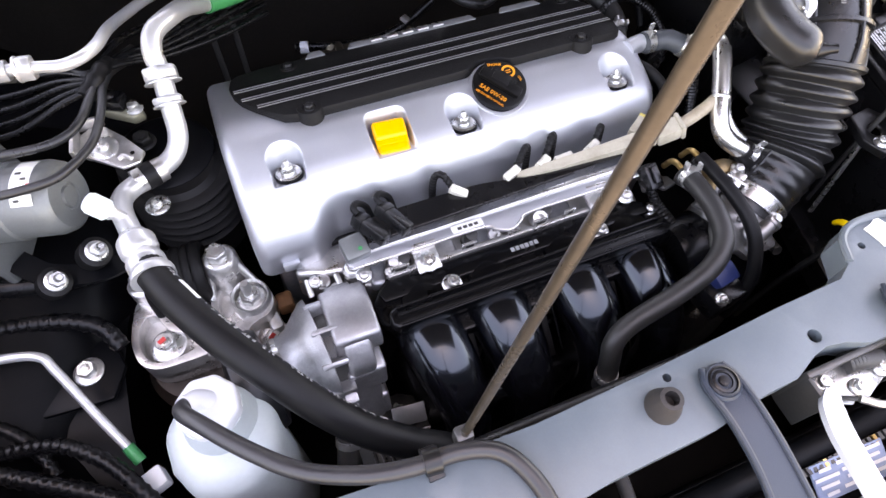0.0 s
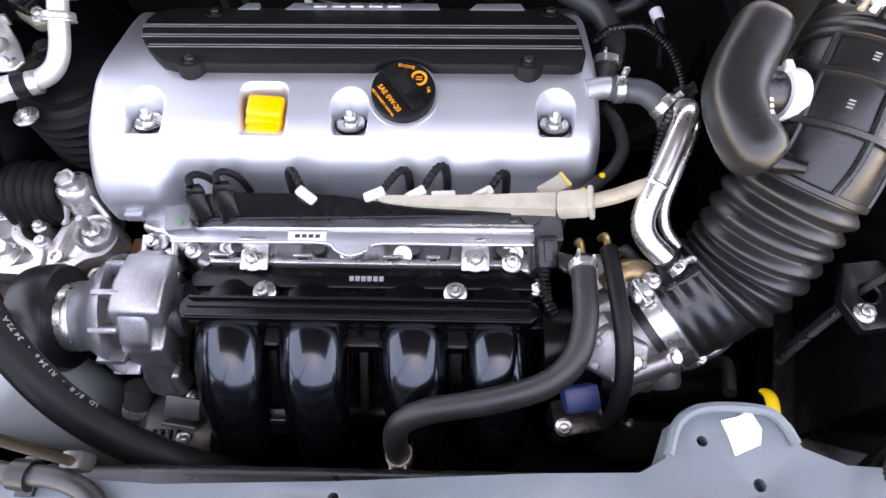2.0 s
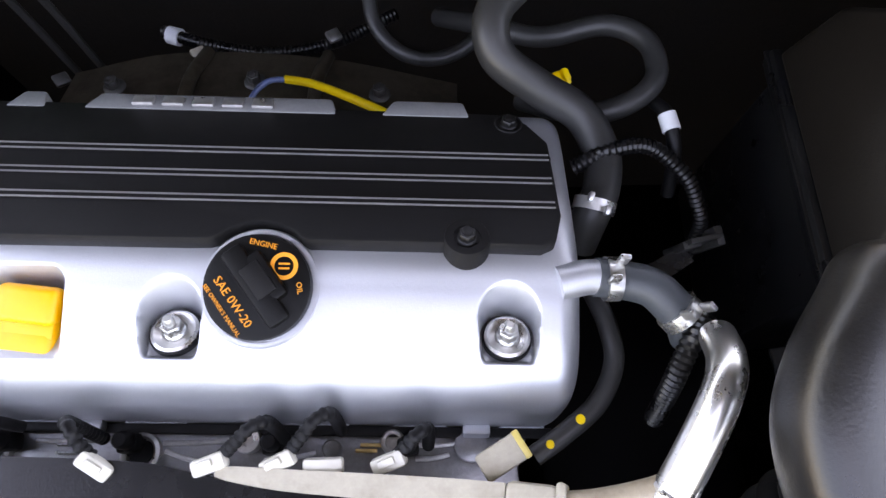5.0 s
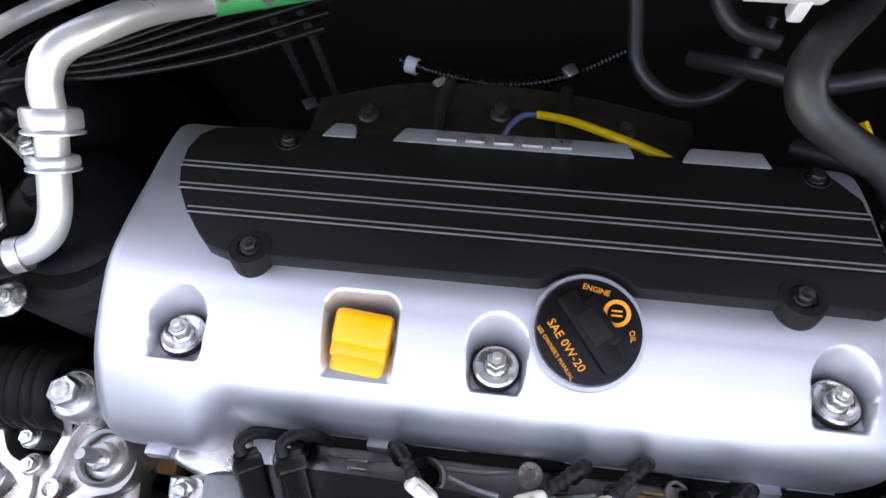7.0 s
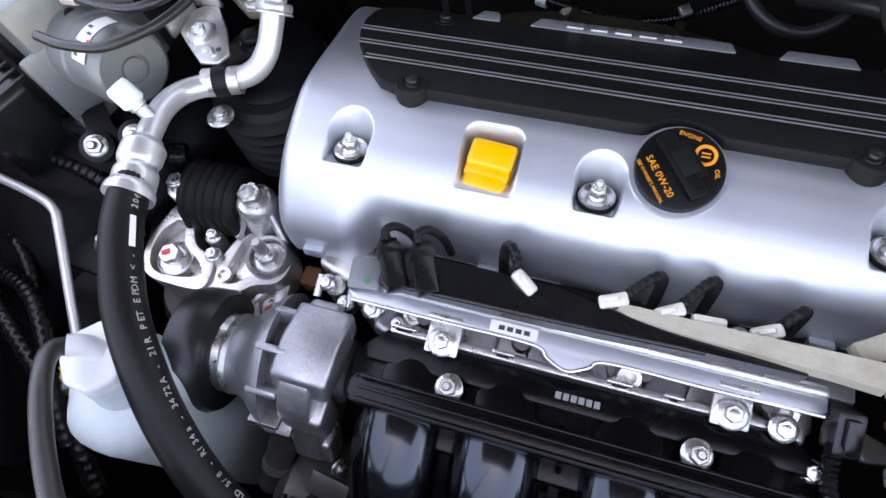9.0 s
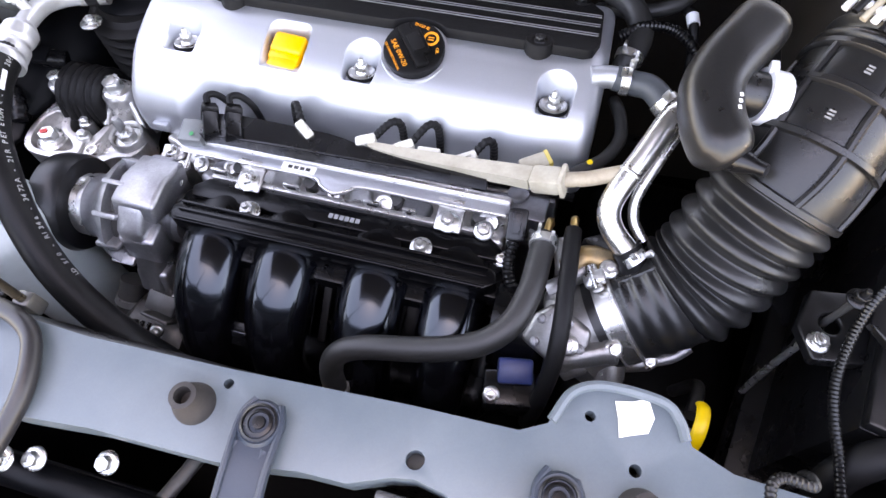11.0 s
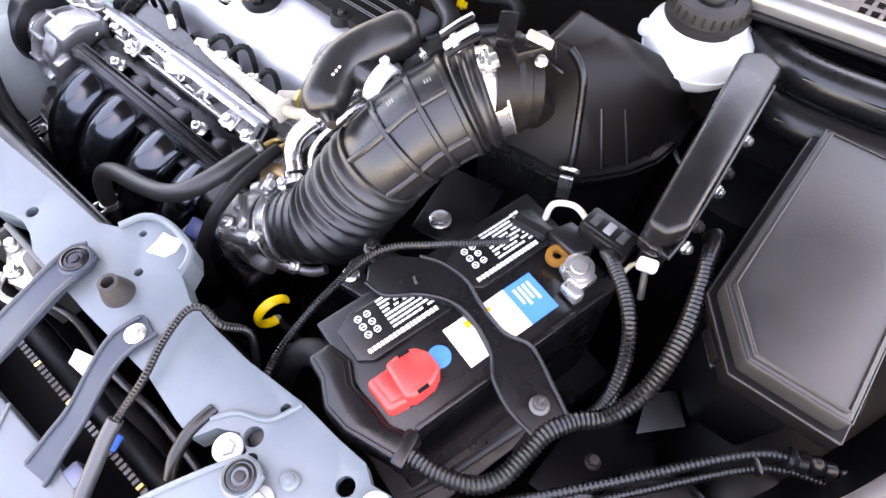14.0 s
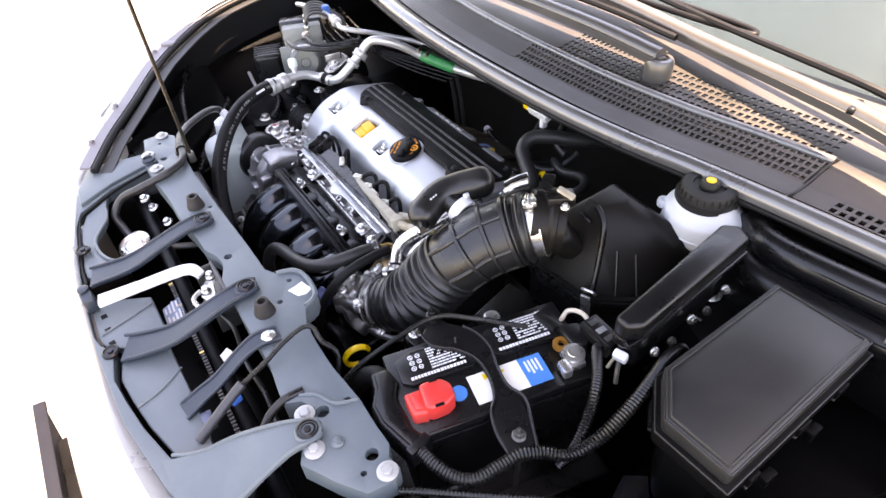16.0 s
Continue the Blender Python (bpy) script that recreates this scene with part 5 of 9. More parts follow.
RINGS = [S1 + 0.003, 0.2127, 0.2442, S2 - 0.002]
for s in RINGS:
    p, t, sd, up = along(s)
    part("ring_rib", lathe([(0.0450, -0.0035), (0.0490, -0.0030), (0.0503, -0.0020), (0.0503, 0.0020), (0.0490, 0.0030), (0.0450, 0.0035)], axis(p, t), 48), BELLOWS, intake)
for ang in (-95, -38, 20, 78, 136):
    pts = []
    for k in range(13):
        p, t, sd, up = along(RINGS[0] + (RINGS[-1] - RINGS[0]) * k / 12)
        pts.append(p + (sd * math.sin(radians(ang)) + up * math.cos(radians(ang))) * 0.0470)
    part("long_rib", tube(pts, 0.0031, 8, 2), BELLOWS, intake)
for pts in ([(0.5105, 0.2095, 0.8965), (0.527, 0.2185, 0.9120), (0.543, 0.2285, 0.9260)], [(0.487, 0.2405, 0.9060), (0.502, 0.2465, 0.9190), (0.515, 0.2525, 0.9290)]):
    part("mould_seam", tube(pts, 0.0022, 8, 5), BELLOWS, intake)
for s, r in ((0.0166, 0.0422), (TOT - 0.007, 0.0412)):
    p, t, sd, up = along(s)
    cl = part("hose_clamp", lathe([(r - 0.001, -0.0065), (r + 0.0012, -0.0065), (r + 0.0012, 0.0065), (r - 0.001, 0.0065)], axis(p, t), 48), CHROME, intake, "bright band clamp")
    for e in (-0.0072, 0.0072):
        part("band_edge", lathe([(r, e - 0.0008), (r + 0.002, e - 0.0008), (r + 0.002, e + 0.0008), (r, e + 0.0008)], axis(p, t), 48), ZINC, cl)
    q = p + up * (r + 0.006) + sd * (0.012 if s > 0.1 else -0.02)
    part("clamp_screw", join(box((0.018, 0.012, 0.009), frame_of(q, t, up), 0.002), lathe([(0.005, 0), (0.005, 0.022), (0.003, 0.023)], axis(q - sd * 0.012, sd), 10)), ZINC, cl)
for s, ang, n in ((RINGS[1] + 0.015, -6, 3), (RINGS[2] + 0.014, -2, 3)):
    p, t, sd, up = along(s)
    nn = sd * math.sin(radians(ang)) + up * math.cos(radians(ang))
    for k in range(n):
        part("print_bar", box((0.0012, 0.0045, 0.0006), frame_of(p + nn * 0.0468 + t * (0.0026 * (k - 1)), t, nn), 0), GREYPRINT, intake)
# taped wires at the air box end
tape = thing("taped_wires", (0.63, 0.40, 1.09), "bundle of white-taped wires beside the intake clamp", "wiring")
p, t, sd, up = along(TOT - 0.028)
for k in range(5):
    o = p + up * (0.051 + 0.003 * (k % 2)) - sd * (0.010 + 0.007 * k)
    part("wire", tube([o - t * 0.006, o + t * 0.012 + up * 0.004, o + t * 0.026 + up * 0.002 - sd * 0.004], 0.0026, 10), WHITE if k % 3 == 1 else (CREAM if k % 3 else RUBBER), tape)
part("tie", box((0.006, 0.026, 0.006), frame_of(p + up * 0.052 - sd * 0.022 + t * 0.004, t, up), 0.002), WHITE, tape)


def bean(pts, radius, seg=40, n=14, power=2.9):
    """A rounded-square bar along a bent path, closed by soft ends."""
    path_ = spline(pts, n)
    tot = sum((b - a).length for a, b in zip(path_, path_[1:]))
    bm = bmesh.new()
    rings_ = []
    ref = Vector((0.2, 0, 1))
    d = 0.0
    for i, q in enumerate(path_):
        if i:
            d += (q - path_[i - 1]).length
        tt = (path_[min(i + 1, len(path_) - 1)] - path_[max(i - 1, 0)]).normalized()
        ref = (ref - tt * tt.dot(ref)).normalized()
        side = tt.cross(ref)
        u = min(d, tot - d) / radius
        k = math.sqrt(max(1 - (1 - min(u, 1)) ** 2.6, 0.0009))
        ring_ = []
        for j in range(seg):
            a = 2 * math.pi * j / seg + math.pi / 4
            c, s_ = math.cos(a), math.sin(a)
            m_ = (abs(c) ** power + abs(s_) ** power) ** (-1 / power)
            ring_.append(bm.verts.new(q + (ref * (c * m_ * 0.92) + side * (s_ * m_)) * radius * k))
        rings_.append(ring_)
    for A, B in zip(rings_, rings_[1:]):
        for j in range(seg):
            bm.faces.new((A[j], A[(j + 1) % seg], B[(j + 1) % seg], B[j]))
    bm.faces.new(rings_[0][::-1])
    bm.faces.new(rings_[-1])
    return bm


reson = thing("resonator", (0.515, 0.33, 1.0), "black bean-shaped intake resonator with white clamp", "resonator")
part("body", bean([(0.545, 0.408, 1.050), (0.534, 0.386, 1.046), (0.519, 0.361, 1.039), (0.512, 0.338, 1.033), (0.517, 0.313, 1.026), (0.528, 0.292, 1.021), (0.532, 0.286, 1.019)], 0.0213, power=2.6), BELLOWS, reson)
part("neck", tube([(0.528, 0.345, 1.030), (0.552, 0.348, 1.026), (0.572, 0.348, 1.016), (0.586, 0.346, 1.0)], 0.0165, 24), BELLOWS, reson)
part("neck_flare", lathe([(0.0165, -0.010), (0.020, 0.0), (0.026, 0.010), (0.030, 0.02)], axis((0.572, 0.348, 1.014), (0.62, 0.0, -0.5)), 28), BELLOWS, reson)
cw = part("clamp", lathe([(0.0167, -0.0075), (0.0200, -0.0075), (0.0200, 0.0075), (0.0167, 0.0075)], axis((0.5520, 0.3480, 1.0260), (0.8, 0.1, -0.2)), 32), WHITE, reson, "white spring clamp")
part("clamp_ear", box((0.006, 0.008, 0.006), pose(0.549, 0.357, 1.046), 0.001), WHITE, cw)
part("drain", lathe([(0.010, 0), (0.009, 0.010), (0.005, 0.022), (0.0045, 0.028)], axis((0.530, 0.296, 1.018), (0.75, -0.45, 0.25)), 16), BLACK, reson)
for k in range(3):
    part("print_bar", box((0.0022, 0.0026, 0.0006), frame_of((0.527, 0.322 - 0.0042 * k, 1.0500 - 0.0014 * k), (1, 0.2, -0.1), (0.15, -0.2, 1)), 0), PRINT, reson)

airbox = thing("air_box", (0.69, 0.53, 0.8), "dusty black plastic air filter box", "air filter box")
ABOX = mat("brown_black_plastic", (0.0090, 0.0076, 0.0066), 0.38, 0, 0.25, 500, 0.2, 0.5, 9, (0.010, 0.0085, 0.0074), spec=0.16)
LEVELS = [
    (0.934, [(0.600, 0.427), (0.702, 0.438), (0.720, 0.450), (0.738, 0.470), (0.755, 0.492), (0.768, 0.522), (0.772, 0.560), (0.768, 0.602), (0.600, 0.606)]),
    (0.985, [(0.611, 0.456), (0.690, 0.470), (0.700, 0.474), (0.711, 0.491), (0.727, 0.510), (0.742, 0.531), (0.750, 0.560), (0.748, 0.597), (0.611, 0.600)]),
    (1.018, [(0.628, 0.480), (0.676, 0.485), (0.687, 0.485), (0.694, 0.498), (0.704, 0.515), (0.713, 0.531), (0.714, 0.543), (0.708, 0.560), (0.626, 0.566)]),
    (1.036, [(0.644, 0.493), (0.661, 0.493), (0.668, 0.494), (0.673, 0.505), (0.677, 0.514), (0.680, 0.522), (0.681, 0.530), (0.676, 0.540), (0.640, 0.544)]),
]
ab = bmesh.new()
lv = [[ab.verts.new((x, y, z)) for x, y in poly] for z, poly in LEVELS]
for A, B in zip(lv, lv[1:]):
    for k in range(9):
        ab.faces.new((A[k], A[(k + 1) % 9], B[(k + 1) % 9], B[k]))
ab.faces.new(lv[0][::-1])
ab.faces.new(lv[-1])
bmesh.ops.recalc_face_normals(ab, faces=ab.faces)
bevelled(ab, 0.004, 3, 24)
part("lid", ab, ABOX, airbox)
part("ridge", tube([(0.664, 0.490, 1.036), (0.674, 0.489, 1.030), (0.687, 0.4835, 1.017), (0.697, 0.473, 0.985), (0.709, 0.456, 0.950), (0.713, 0.449, 0.936)], 0.0042, 12, 5), BLACK, airbox)
part("pocket", box((0.020, 0.003, 0.036), frame_of((0.654, 0.4865, 1.012), (0.98, 0.15, -0.35), (-0.2, 0.6, 0.8)) @ pose(0, 0, 0, 90, 0, 0), 0.0012), BLACK, airbox)
part("pocket_rim", tube([(0.646, 0.4905, 1.034), (0.6535, 0.4860, 1.020), (0.664, 0.4800, 1.003), (0.672, 0.4785, 0.998)], 0.0022, 8, 4), ABOX, airbox)
part("seam", prism([(0.597, 0.420), (0.706, 0.432), (0.726, 0.446), (0.744, 0.468), (0.761, 0.490), (0.775, 0.521), (0.779, 0.560), (0.774, 0.608), (0.597, 0.612)], 0.918, 0.934, None, 0.003), BLACK, airbox)
part("seam_lip", prism([(0.595, 0.417), (0.707, 0.429), (0.728, 0.444), (0.746, 0.466), (0.763, 0.489), (0.777, 0.520), (0.781, 0.560), (0.776, 0.610), (0.595, 0.614)], 0.926, 0.929, None, 0.001), BLACK, airbox)
part("lower_box", prism([(0.602, 0.432), (0.704, 0.444), (0.733, 0.470), (0.765, 0.523), (0.763, 0.595), (0.602, 0.598)], 0.74, 0.920, None, 0.006), BLACK, airbox)
for k in range(7):
    u_ = k / 6
    part("seam_rib", between((0.604 + 0.092 * u_, 0.4165 + 0.0108 * u_, 0.919), (0.6075 + 0.092 * u_, 0.4230 + 0.0108 * u_, 0.934), 0), BLACK, airbox)
for (hx, hy, hz), (lx, ly, lz) in (((0.710, 0.4915, 0.987), (0.737, 0.4705, 0.935)), ((0.7268, 0.5095, 0.983), (0.7545, 0.4925, 0.935)), ((0.740, 0.5285, 0.975), (0.766, 0.519, 0.935)), ((0.7475, 0.548, 0.966), (0.7705, 0.545, 0.935))):
    part("rib", tube([(hx, hy, hz), ((hx + lx) / 2, (hy + ly) / 2, (hz + lz) / 2), (lx, ly, lz)], 0.0019, 8, 3), BLACK, airbox)
part("front_web", box((0.003, 0.030, 0.010), frame_of((0.640, 0.446, 0.962), (0.05, 0.5, 0.85), (0, -0.85, 0.5)) @ pose(0, 0, 0, 0, 0, 90), 0.001), ABOX, airbox)
part("inlet_shoulder", bean([(0.650, 0.424, 1.016), (0.653, 0.440, 0.998), (0.652, 0.458, 0.978), (0.648, 0.480, 0.965)], 0.021), ABOX, airbox)
cp = part("clip", box((0.014, 0.004, 0.05), pose(0.718, 0.4345, 0.922, 12, 0, 22), 0.0015), ZINC, airbox, "bright steel spring clip")
part("clip_hook", tube([(0.711, 0.438, 0.944), (0.711, 0.433, 0.951), (0.724, 0.438, 0.951), (0.724, 0.443, 0.944)], 0.0025, 8), ZINC, cp)
part("inlet_neck", lathe([(0.040, -0.02), (0.041, 0.0), (0.045, 0.004), (0.045, 0.010), (0.041, 0.012), (0.041, 0.022)], axis((0.646, 0.414, 1.037), (0.62, 0.76, -0.12)), 36), ABOX, airbox)
maf = part("air_sensor", box((0.036, 0.022, 0.016), frame_of((0.66, 0.424, 1.078), (0.5, 0.85, 0), (0, 0, 1)), 0.003), BLACK, airbox, "black air flow sensor")
part("sensor_tail", box((0.03, 0.016, 0.012), frame_of((0.636, 0.422, 1.086), (-0.5, 0.85, 0.2), (0, 0, 1)), 0.002), BLACK, maf)
part("sensor_strip", box((0.024, 0.010, 0.005), frame_of((0.666, 0.428, 1.088), (0.8, 0.35, -0.3), (0, 0, 1)), 0.002), CREAM, maf, "pale sensor plug")
part("sensor_bolt", hexbolt((0.676, 0.418, 1.076), (0, 0, 1), 0.004, 0.004, 1.5), ZINC, maf)

throttle = thing("throttle_body", (0.455, 0.21, 0.82), "cast aluminium throttle body with motor housing", "throttle body")
TD = (0.78, 0.38, 0.49)
STAINED = mat("stained_casting", (0.34, 0.22, 0.10), 0.4, 0.7, 0.3, 200, 0.2, 0.6, 60, (0.20, 0.17, 0.13))
part("bore", lathe([(0.036, 0), (0.043, 0.002), (0.0455, 0.006), (0.0455, 0.016), (0.042, 0.020), (0.0405, 0.028), (0.0405, 0.045), (0.0418, 0.050), (0.0418, 0.062)], axis((0.456, 0.211, 0.8395), TD), 44), THROTTLEALU, throttle, "smooth cast throttle bore")
for p_ in ((0.462, 0.176, 0.860), (0.440, 0.240, 0.872), (0.495, 0.222, 0.806), (0.452, 0.250, 0.888)):
    part("flange_lug", lathe([(0.010, -0.006), (0.010, 0.012), (0.0085, 0.014), (0.004, 0.014)], axis(p_, TD), 18), THROTTLEALU, throttle)
mt_ = part("motor", tube([(0.448, 0.176, 0.862), (0.470, 0.184, 0.872), (0.492, 0.1915, 0.879)], 0.0105, 20), THROTTLEALU, throttle, "cast motor housing")
part("motor_cap", lathe([(0.0118, -0.003), (0.0118, 0.003), (0.009, 0.005), (0, 0.005)], axis((0.492, 0.1915, 0.879), (0.86, 0.3, 0.35)), 22), THROTTLEALU, mt_)
part("screw", hexbolt((0.493, 0.1905, 0.886), (0.2, -0.4, 1), 0.0052, 0.004, 1.5), ZINC, mt_)
pt_ = part("port", lathe([(0.0165, -0.020), (0.0165, 0.006), (0.0150, 0.010), (0.0120, 0.010), (0.0115, 0.002), (0, 0.002)], axis((0.496, 0.189, 0.841), (0.10, -0.80, -0.45)), 28), THROTTLEALU, throttle, "open round port")
part("port_arm", tube([(0.488, 0.196, 0.845), (0.508, 0.198, 0.842), (0.531, 0.2055, 0.840)], 0.0080, 16), THROTTLEALU, pt_)
part("screw", hexbolt((0.5303, 0.2042, 0.8455), (0.1, -0.5, 1), 0.0050, 0.004, 1.5), ZINC, pt_)
part("port_tail", tube([(0.531, 0.2055, 0.840), (0.550, 0.214, 0.843), (0.562, 0.224, 0.850)], 0.0055, 12), DARKALU, pt_)
cv = part("gear_cover", prism([(-0.026, -0.020), (0.022, -0.023), (0.028, -0.004), (0.020, 0.022), (-0.018, 0.024), (-0.028, 0.005)], -0.012, 0.010, axis((0.450, 0.196, 0.872), (-0.25, -0.50, 0.82)), 0.005, 3), THROTTLEALU, throttle, "cast gear cover")
for a in range(5):
    m_ = axis((0.450, 0.196, 0.872), (-0.25, -0.50, 0.82))
    q = m_ @ Vector((0.021 * math.cos(radians(72 * a + 15)), 0.017 * math.sin(radians(72 * a + 15)), 0.010))
    part("cover_screw", hexbolt(q, (-0.25, -0.50, 0.82), 0.0030, 0.003, 1.4), DARKALU, cv)
part("screw", hexbolt((0.4565, 0.1845, 0.887), (-0.2, -0.4, 1), 0.0060, 0.005, 1.5), ZINC, cv)
part("water_jacket", tube([(0.446, 0.252, 0.886), (0.458, 0.262, 0.895), (0.474, 0.263, 0.894), (0.486, 0.258, 0.888)], 0.0125, 18), STAINED, throttle, "brown-stained water jacket")
part("screw", hexbolt((0.478, 0.252, 0.905), (0, -0.2, 1), 0.0055, 0.005, 1.5), ZINC, throttle)
part("water_neck", tube([(0.446, 0.252, 0.880), (0.443, 0.266, 0.878), (0.438, 0.285, 0.874)], 0.010, 16), THROTTLEALU, throttle)
part("sensor", box((0.022, 0.030, 0.018), pose(0.470, 0.285, 0.872, 0, 10, 35), 0.004), BLACK, throttle)
part("blue_plug", box((0.030, 0.022, 0.020), pose(0.420, 0.164, 0.853, 20, 0, 10), 0.003), mat("deep_blue_plug", (0.010, 0.026, 0.11), 0.4, 0, 0.2, 300, 0.1), throttle, "blue electrical plug")
part("actuator", box((0.044, 0.032, 0.035), pose(0.418, 0.150, 0.832, 0, 0, 10), 0.004), BLACK, throttle)
part("screw", hexbolt((0.4045, 0.140, 0.850), (0, -0.4, 1), 0.005, 0.004, 1.5), ZINC, throttle)


def hose(name, pts, r, material, label, category="hose", seg=16):
    return solo(name, tube(pts, r, seg, 8), material, label, category)


def spring_clamp(parent, p, d, r):
    c = part("hose_clamp", lathe([(r, -0.004), (r + 0.0012, -0.004), (r + 0.0012, 0.004), (r, 0.004)], axis(p, d), 24), ZINC, parent, "bright spring clamp")
    m = axis(p, d)
    for sg in (-1, 1):
        e = box((0.003, 0.010, 0.006), m @ pose(sg * 0.006, r + 0.004, sg * 0.003), 0.0008)
        part("ear", e, ZINC, c)
    return c


hA = thing("coolant_hose", (0.34, 0.15, 0.88), "dark grey rubber coolant hose across the manifold", "hose")
part("hose", tube([(0.264, 0.119, 0.785), (0.2635, 0.1215, 0.815), (0.2625, 0.128, 0.842), (0.268, 0.138, 0.860), (0.290, 0.146, 0.871), (0.345, 0.153, 0.885), (0.385, 0.163, 0.897), (0.408, 0.182, 0.906), (0.418, 0.213, 0.910), (0.420, 0.245, 0.909), (0.421, 0.270, 0.905)], 0.0106, 18), mat("grey_hose_rubber", (0.016, 0.0156, 0.015), 0.45, 0, 0.2, 400, 0.2, 0.4, 20, (0.028, 0.027, 0.0258)), hA)
spring_clamp(hA, (0.4205, 0.262, 0.907), (0, 0.98, -0.15), 0.011)
spring_clamp(hA, (0.2636, 0.1212, 0.812), (0, 0.1, 1), 0.011)
part("barb", tube([(0.421, 0.268, 0.906), (0.422, 0.29, 0.900), (0.424, 0.30, 0.88)], 0.0034, 12), COPPER, hA, "brass hose barb")
hB = thing("vacuum_hose", (0.446, 0.2, 0.9), "thin black rubber hose with brass fitting", "hose")
part("hose", tube([(0.443, 0.278, 0.912), (0.444, 0.255, 0.914), (0.446, 0.220, 0.913), (0.448, 0.190, 0.905), (0.448, 0.165, 0.885), (0.444, 0.145, 0.85), (0.44, 0.14, 0.79)], 0.0075, 14), RUBBER, hB)
part("barb", tube([(0.443, 0.275, 0.912), (0.443, 0.292, 0.908), (0.443, 0.300, 0.89)], 0.0034, 10), COPPER, hB, "brass hose barb")
chrome = thing("bright_coolant_pipe", (0.47, 0.3, 0.93), "pair of bright bent metal coolant pipes", "pipe")
part("pipe", tube([(0.512, 0.395, 0.955), (0.506, 0.378, 0.972), (0.498, 0.360, 0.976), (0.484, 0.330, 0.961), (0.470, 0.303, 0.945), (0.467, 0.288, 0.935), (0.474, 0.276, 0.926), (0.494, 0.260, 0.916)], 0.0098, 22), CHROME, chrome)
part("pipe", tube([(0.520, 0.388, 0.950), (0.514, 0.370, 0.962), (0.505, 0.350, 0.962), (0.494, 0.325, 0.948), (0.487, 0.306, 0.936), (0.489, 0.290, 0.926), (0.500, 0.278, 0.917)], 0.0048, 16), CHROME, chrome)
part("hose_end", tube([(0.487, 0.266, 0.920), (0.494, 0.260, 0.914), (0.498, 0.255, 0.904)], 0.0122, 18), RUBBER, chrome, "black rubber hose end")
part("weld_band", lathe([(0.0099, -0.002), (0.0107, 0), (0.0099, 0.002)], axis((0.477, 0.3165, 0.953), (0.5, 0.85, 0.5)), 20), ZINC, chrome)
spring_clamp(chrome, (0.494, 0.260, 0.917), (0.75, -0.55, -0.4), 0.010)

# breather hoses at the cover's end
h1 = thing("breather_hose", (0.48, 0.43, 0.94), "blue-grey rubber breather hose with spring clamps", "hose")
part("hose", tube([(0.452, 0.432, 0.942), (0.470, 0.431, 0.940), (0.484, 0.426, 0.943), (0.494, 0.417, 0.942), (0.504, 0.408, 0.936), (0.510, 0.402, 0.925)], 0.0115, 18), mat("blue_grey_rubber", (0.045, 0.052, 0.058), 0.55, 0, 0.2, 400, 0.1, 0.4, 25, (0.07, 0.077, 0.083)), h1)
spring_clamp(h1, (0.462, 0.4315, 0.941), (1, 0, 0), 0.012)
spring_clamp(h1, (0.500, 0.412, 0.940), (0.7, -0.6, -0.3), 0.012)
h2 = thing("vent_hose", (0.45, 0.55, 0.93), "thick black vent hose curving behind the engine", "hose")
part("hose", tube([(0.47, 0.73, 0.95), (0.445, 0.675, 0.958), (0.412, 0.632, 0.966), (0.394, 0.604, 0.965), (0.398, 0.582, 0.952), (0.426, 0.570, 0.936), (0.458, 0.556, 0.925), (0.472, 0.530, 0.917), (0.470, 0.505, 0.915), (0.463, 0.488, 0.912), (0.458, 0.474, 0.890)], 0.0125, 18), HOSERUB, h2)
spring_clamp(h2, (0.4645, 0.4925, 0.9140), (0.2, 0.8, 0.35), 0.013)
hose("brake_hose", [(0.36, 0.70, 0.86), (0.40, 0.662, 0.892), (0.44, 0.645, 0.90), (0.485, 0.645, 0.915), (0.512, 0.628, 0.920), (0.518, 0.600, 0.920), (0.506, 0.580, 0.918), (0.480, 0.569, 0.912), (0.452, 0.575, 0.903), (0.425, 0.60, 0.88)], 0.008, HOSERUB, "black rubber hose looping behind the engine")
hose("vacuum_line", [(0.295, 0.73, 0.93), (0.302, 0.70, 0.905), (0.308, 0.668, 0.884), (0.333, 0.648, 0.872), (0.366, 0.655, 0.862), (0.395, 0.675, 0.87), (0.41, 0.71, 0.9)], 0.006, HOSERUB, "thin black vacuum line with white sleeve")
hose("vacuum_line", [(0.345, 0.75, 0.96), (0.355, 0.72, 0.93), (0.375, 0.69, 0.91), (0.41, 0.68, 0.905)], 0.0075, HOSERUB, "black rubber vacuum line")
cond = thing("wiring_conduit", (0.5, 0.5, 0.9), "ribbed black conduit beside the engine", "wiring")
part("conduit", ribbed([(0.452, 0.520, 0.915), (0.473, 0.527, 0.926), (0.505, 0.535, 0.920), (0.532, 0.520, 0.908), (0.545, 0.507, 0.892), (0.554, 0.497, 0.872), (0.556, 0.490, 0.84)], 0.0058), BLACK, cond)
part("conduit", ribbed([(0.512, 0.41, 0.945), (0.502, 0.392, 0.94), (0.498, 0.375, 0.92), (0.50, 0.36, 0.88)], 0.0065), BLACK, cond)
part("bracket", join(box((0.024, 0.004, 0.046), pose(0.548, 0.486, 0.868, 12, 0, 14), 0.001), box((0.006, 0.014, 0.040), pose(0.559, 0.489, 0.868, 12, 0, 14), 0.001), box((0.014, 0.006, 0.016), pose(0.541, 0.481, 0.876, 12, 0, 14), 0.001)), STEEL, cond, "folded grey steel bracket")
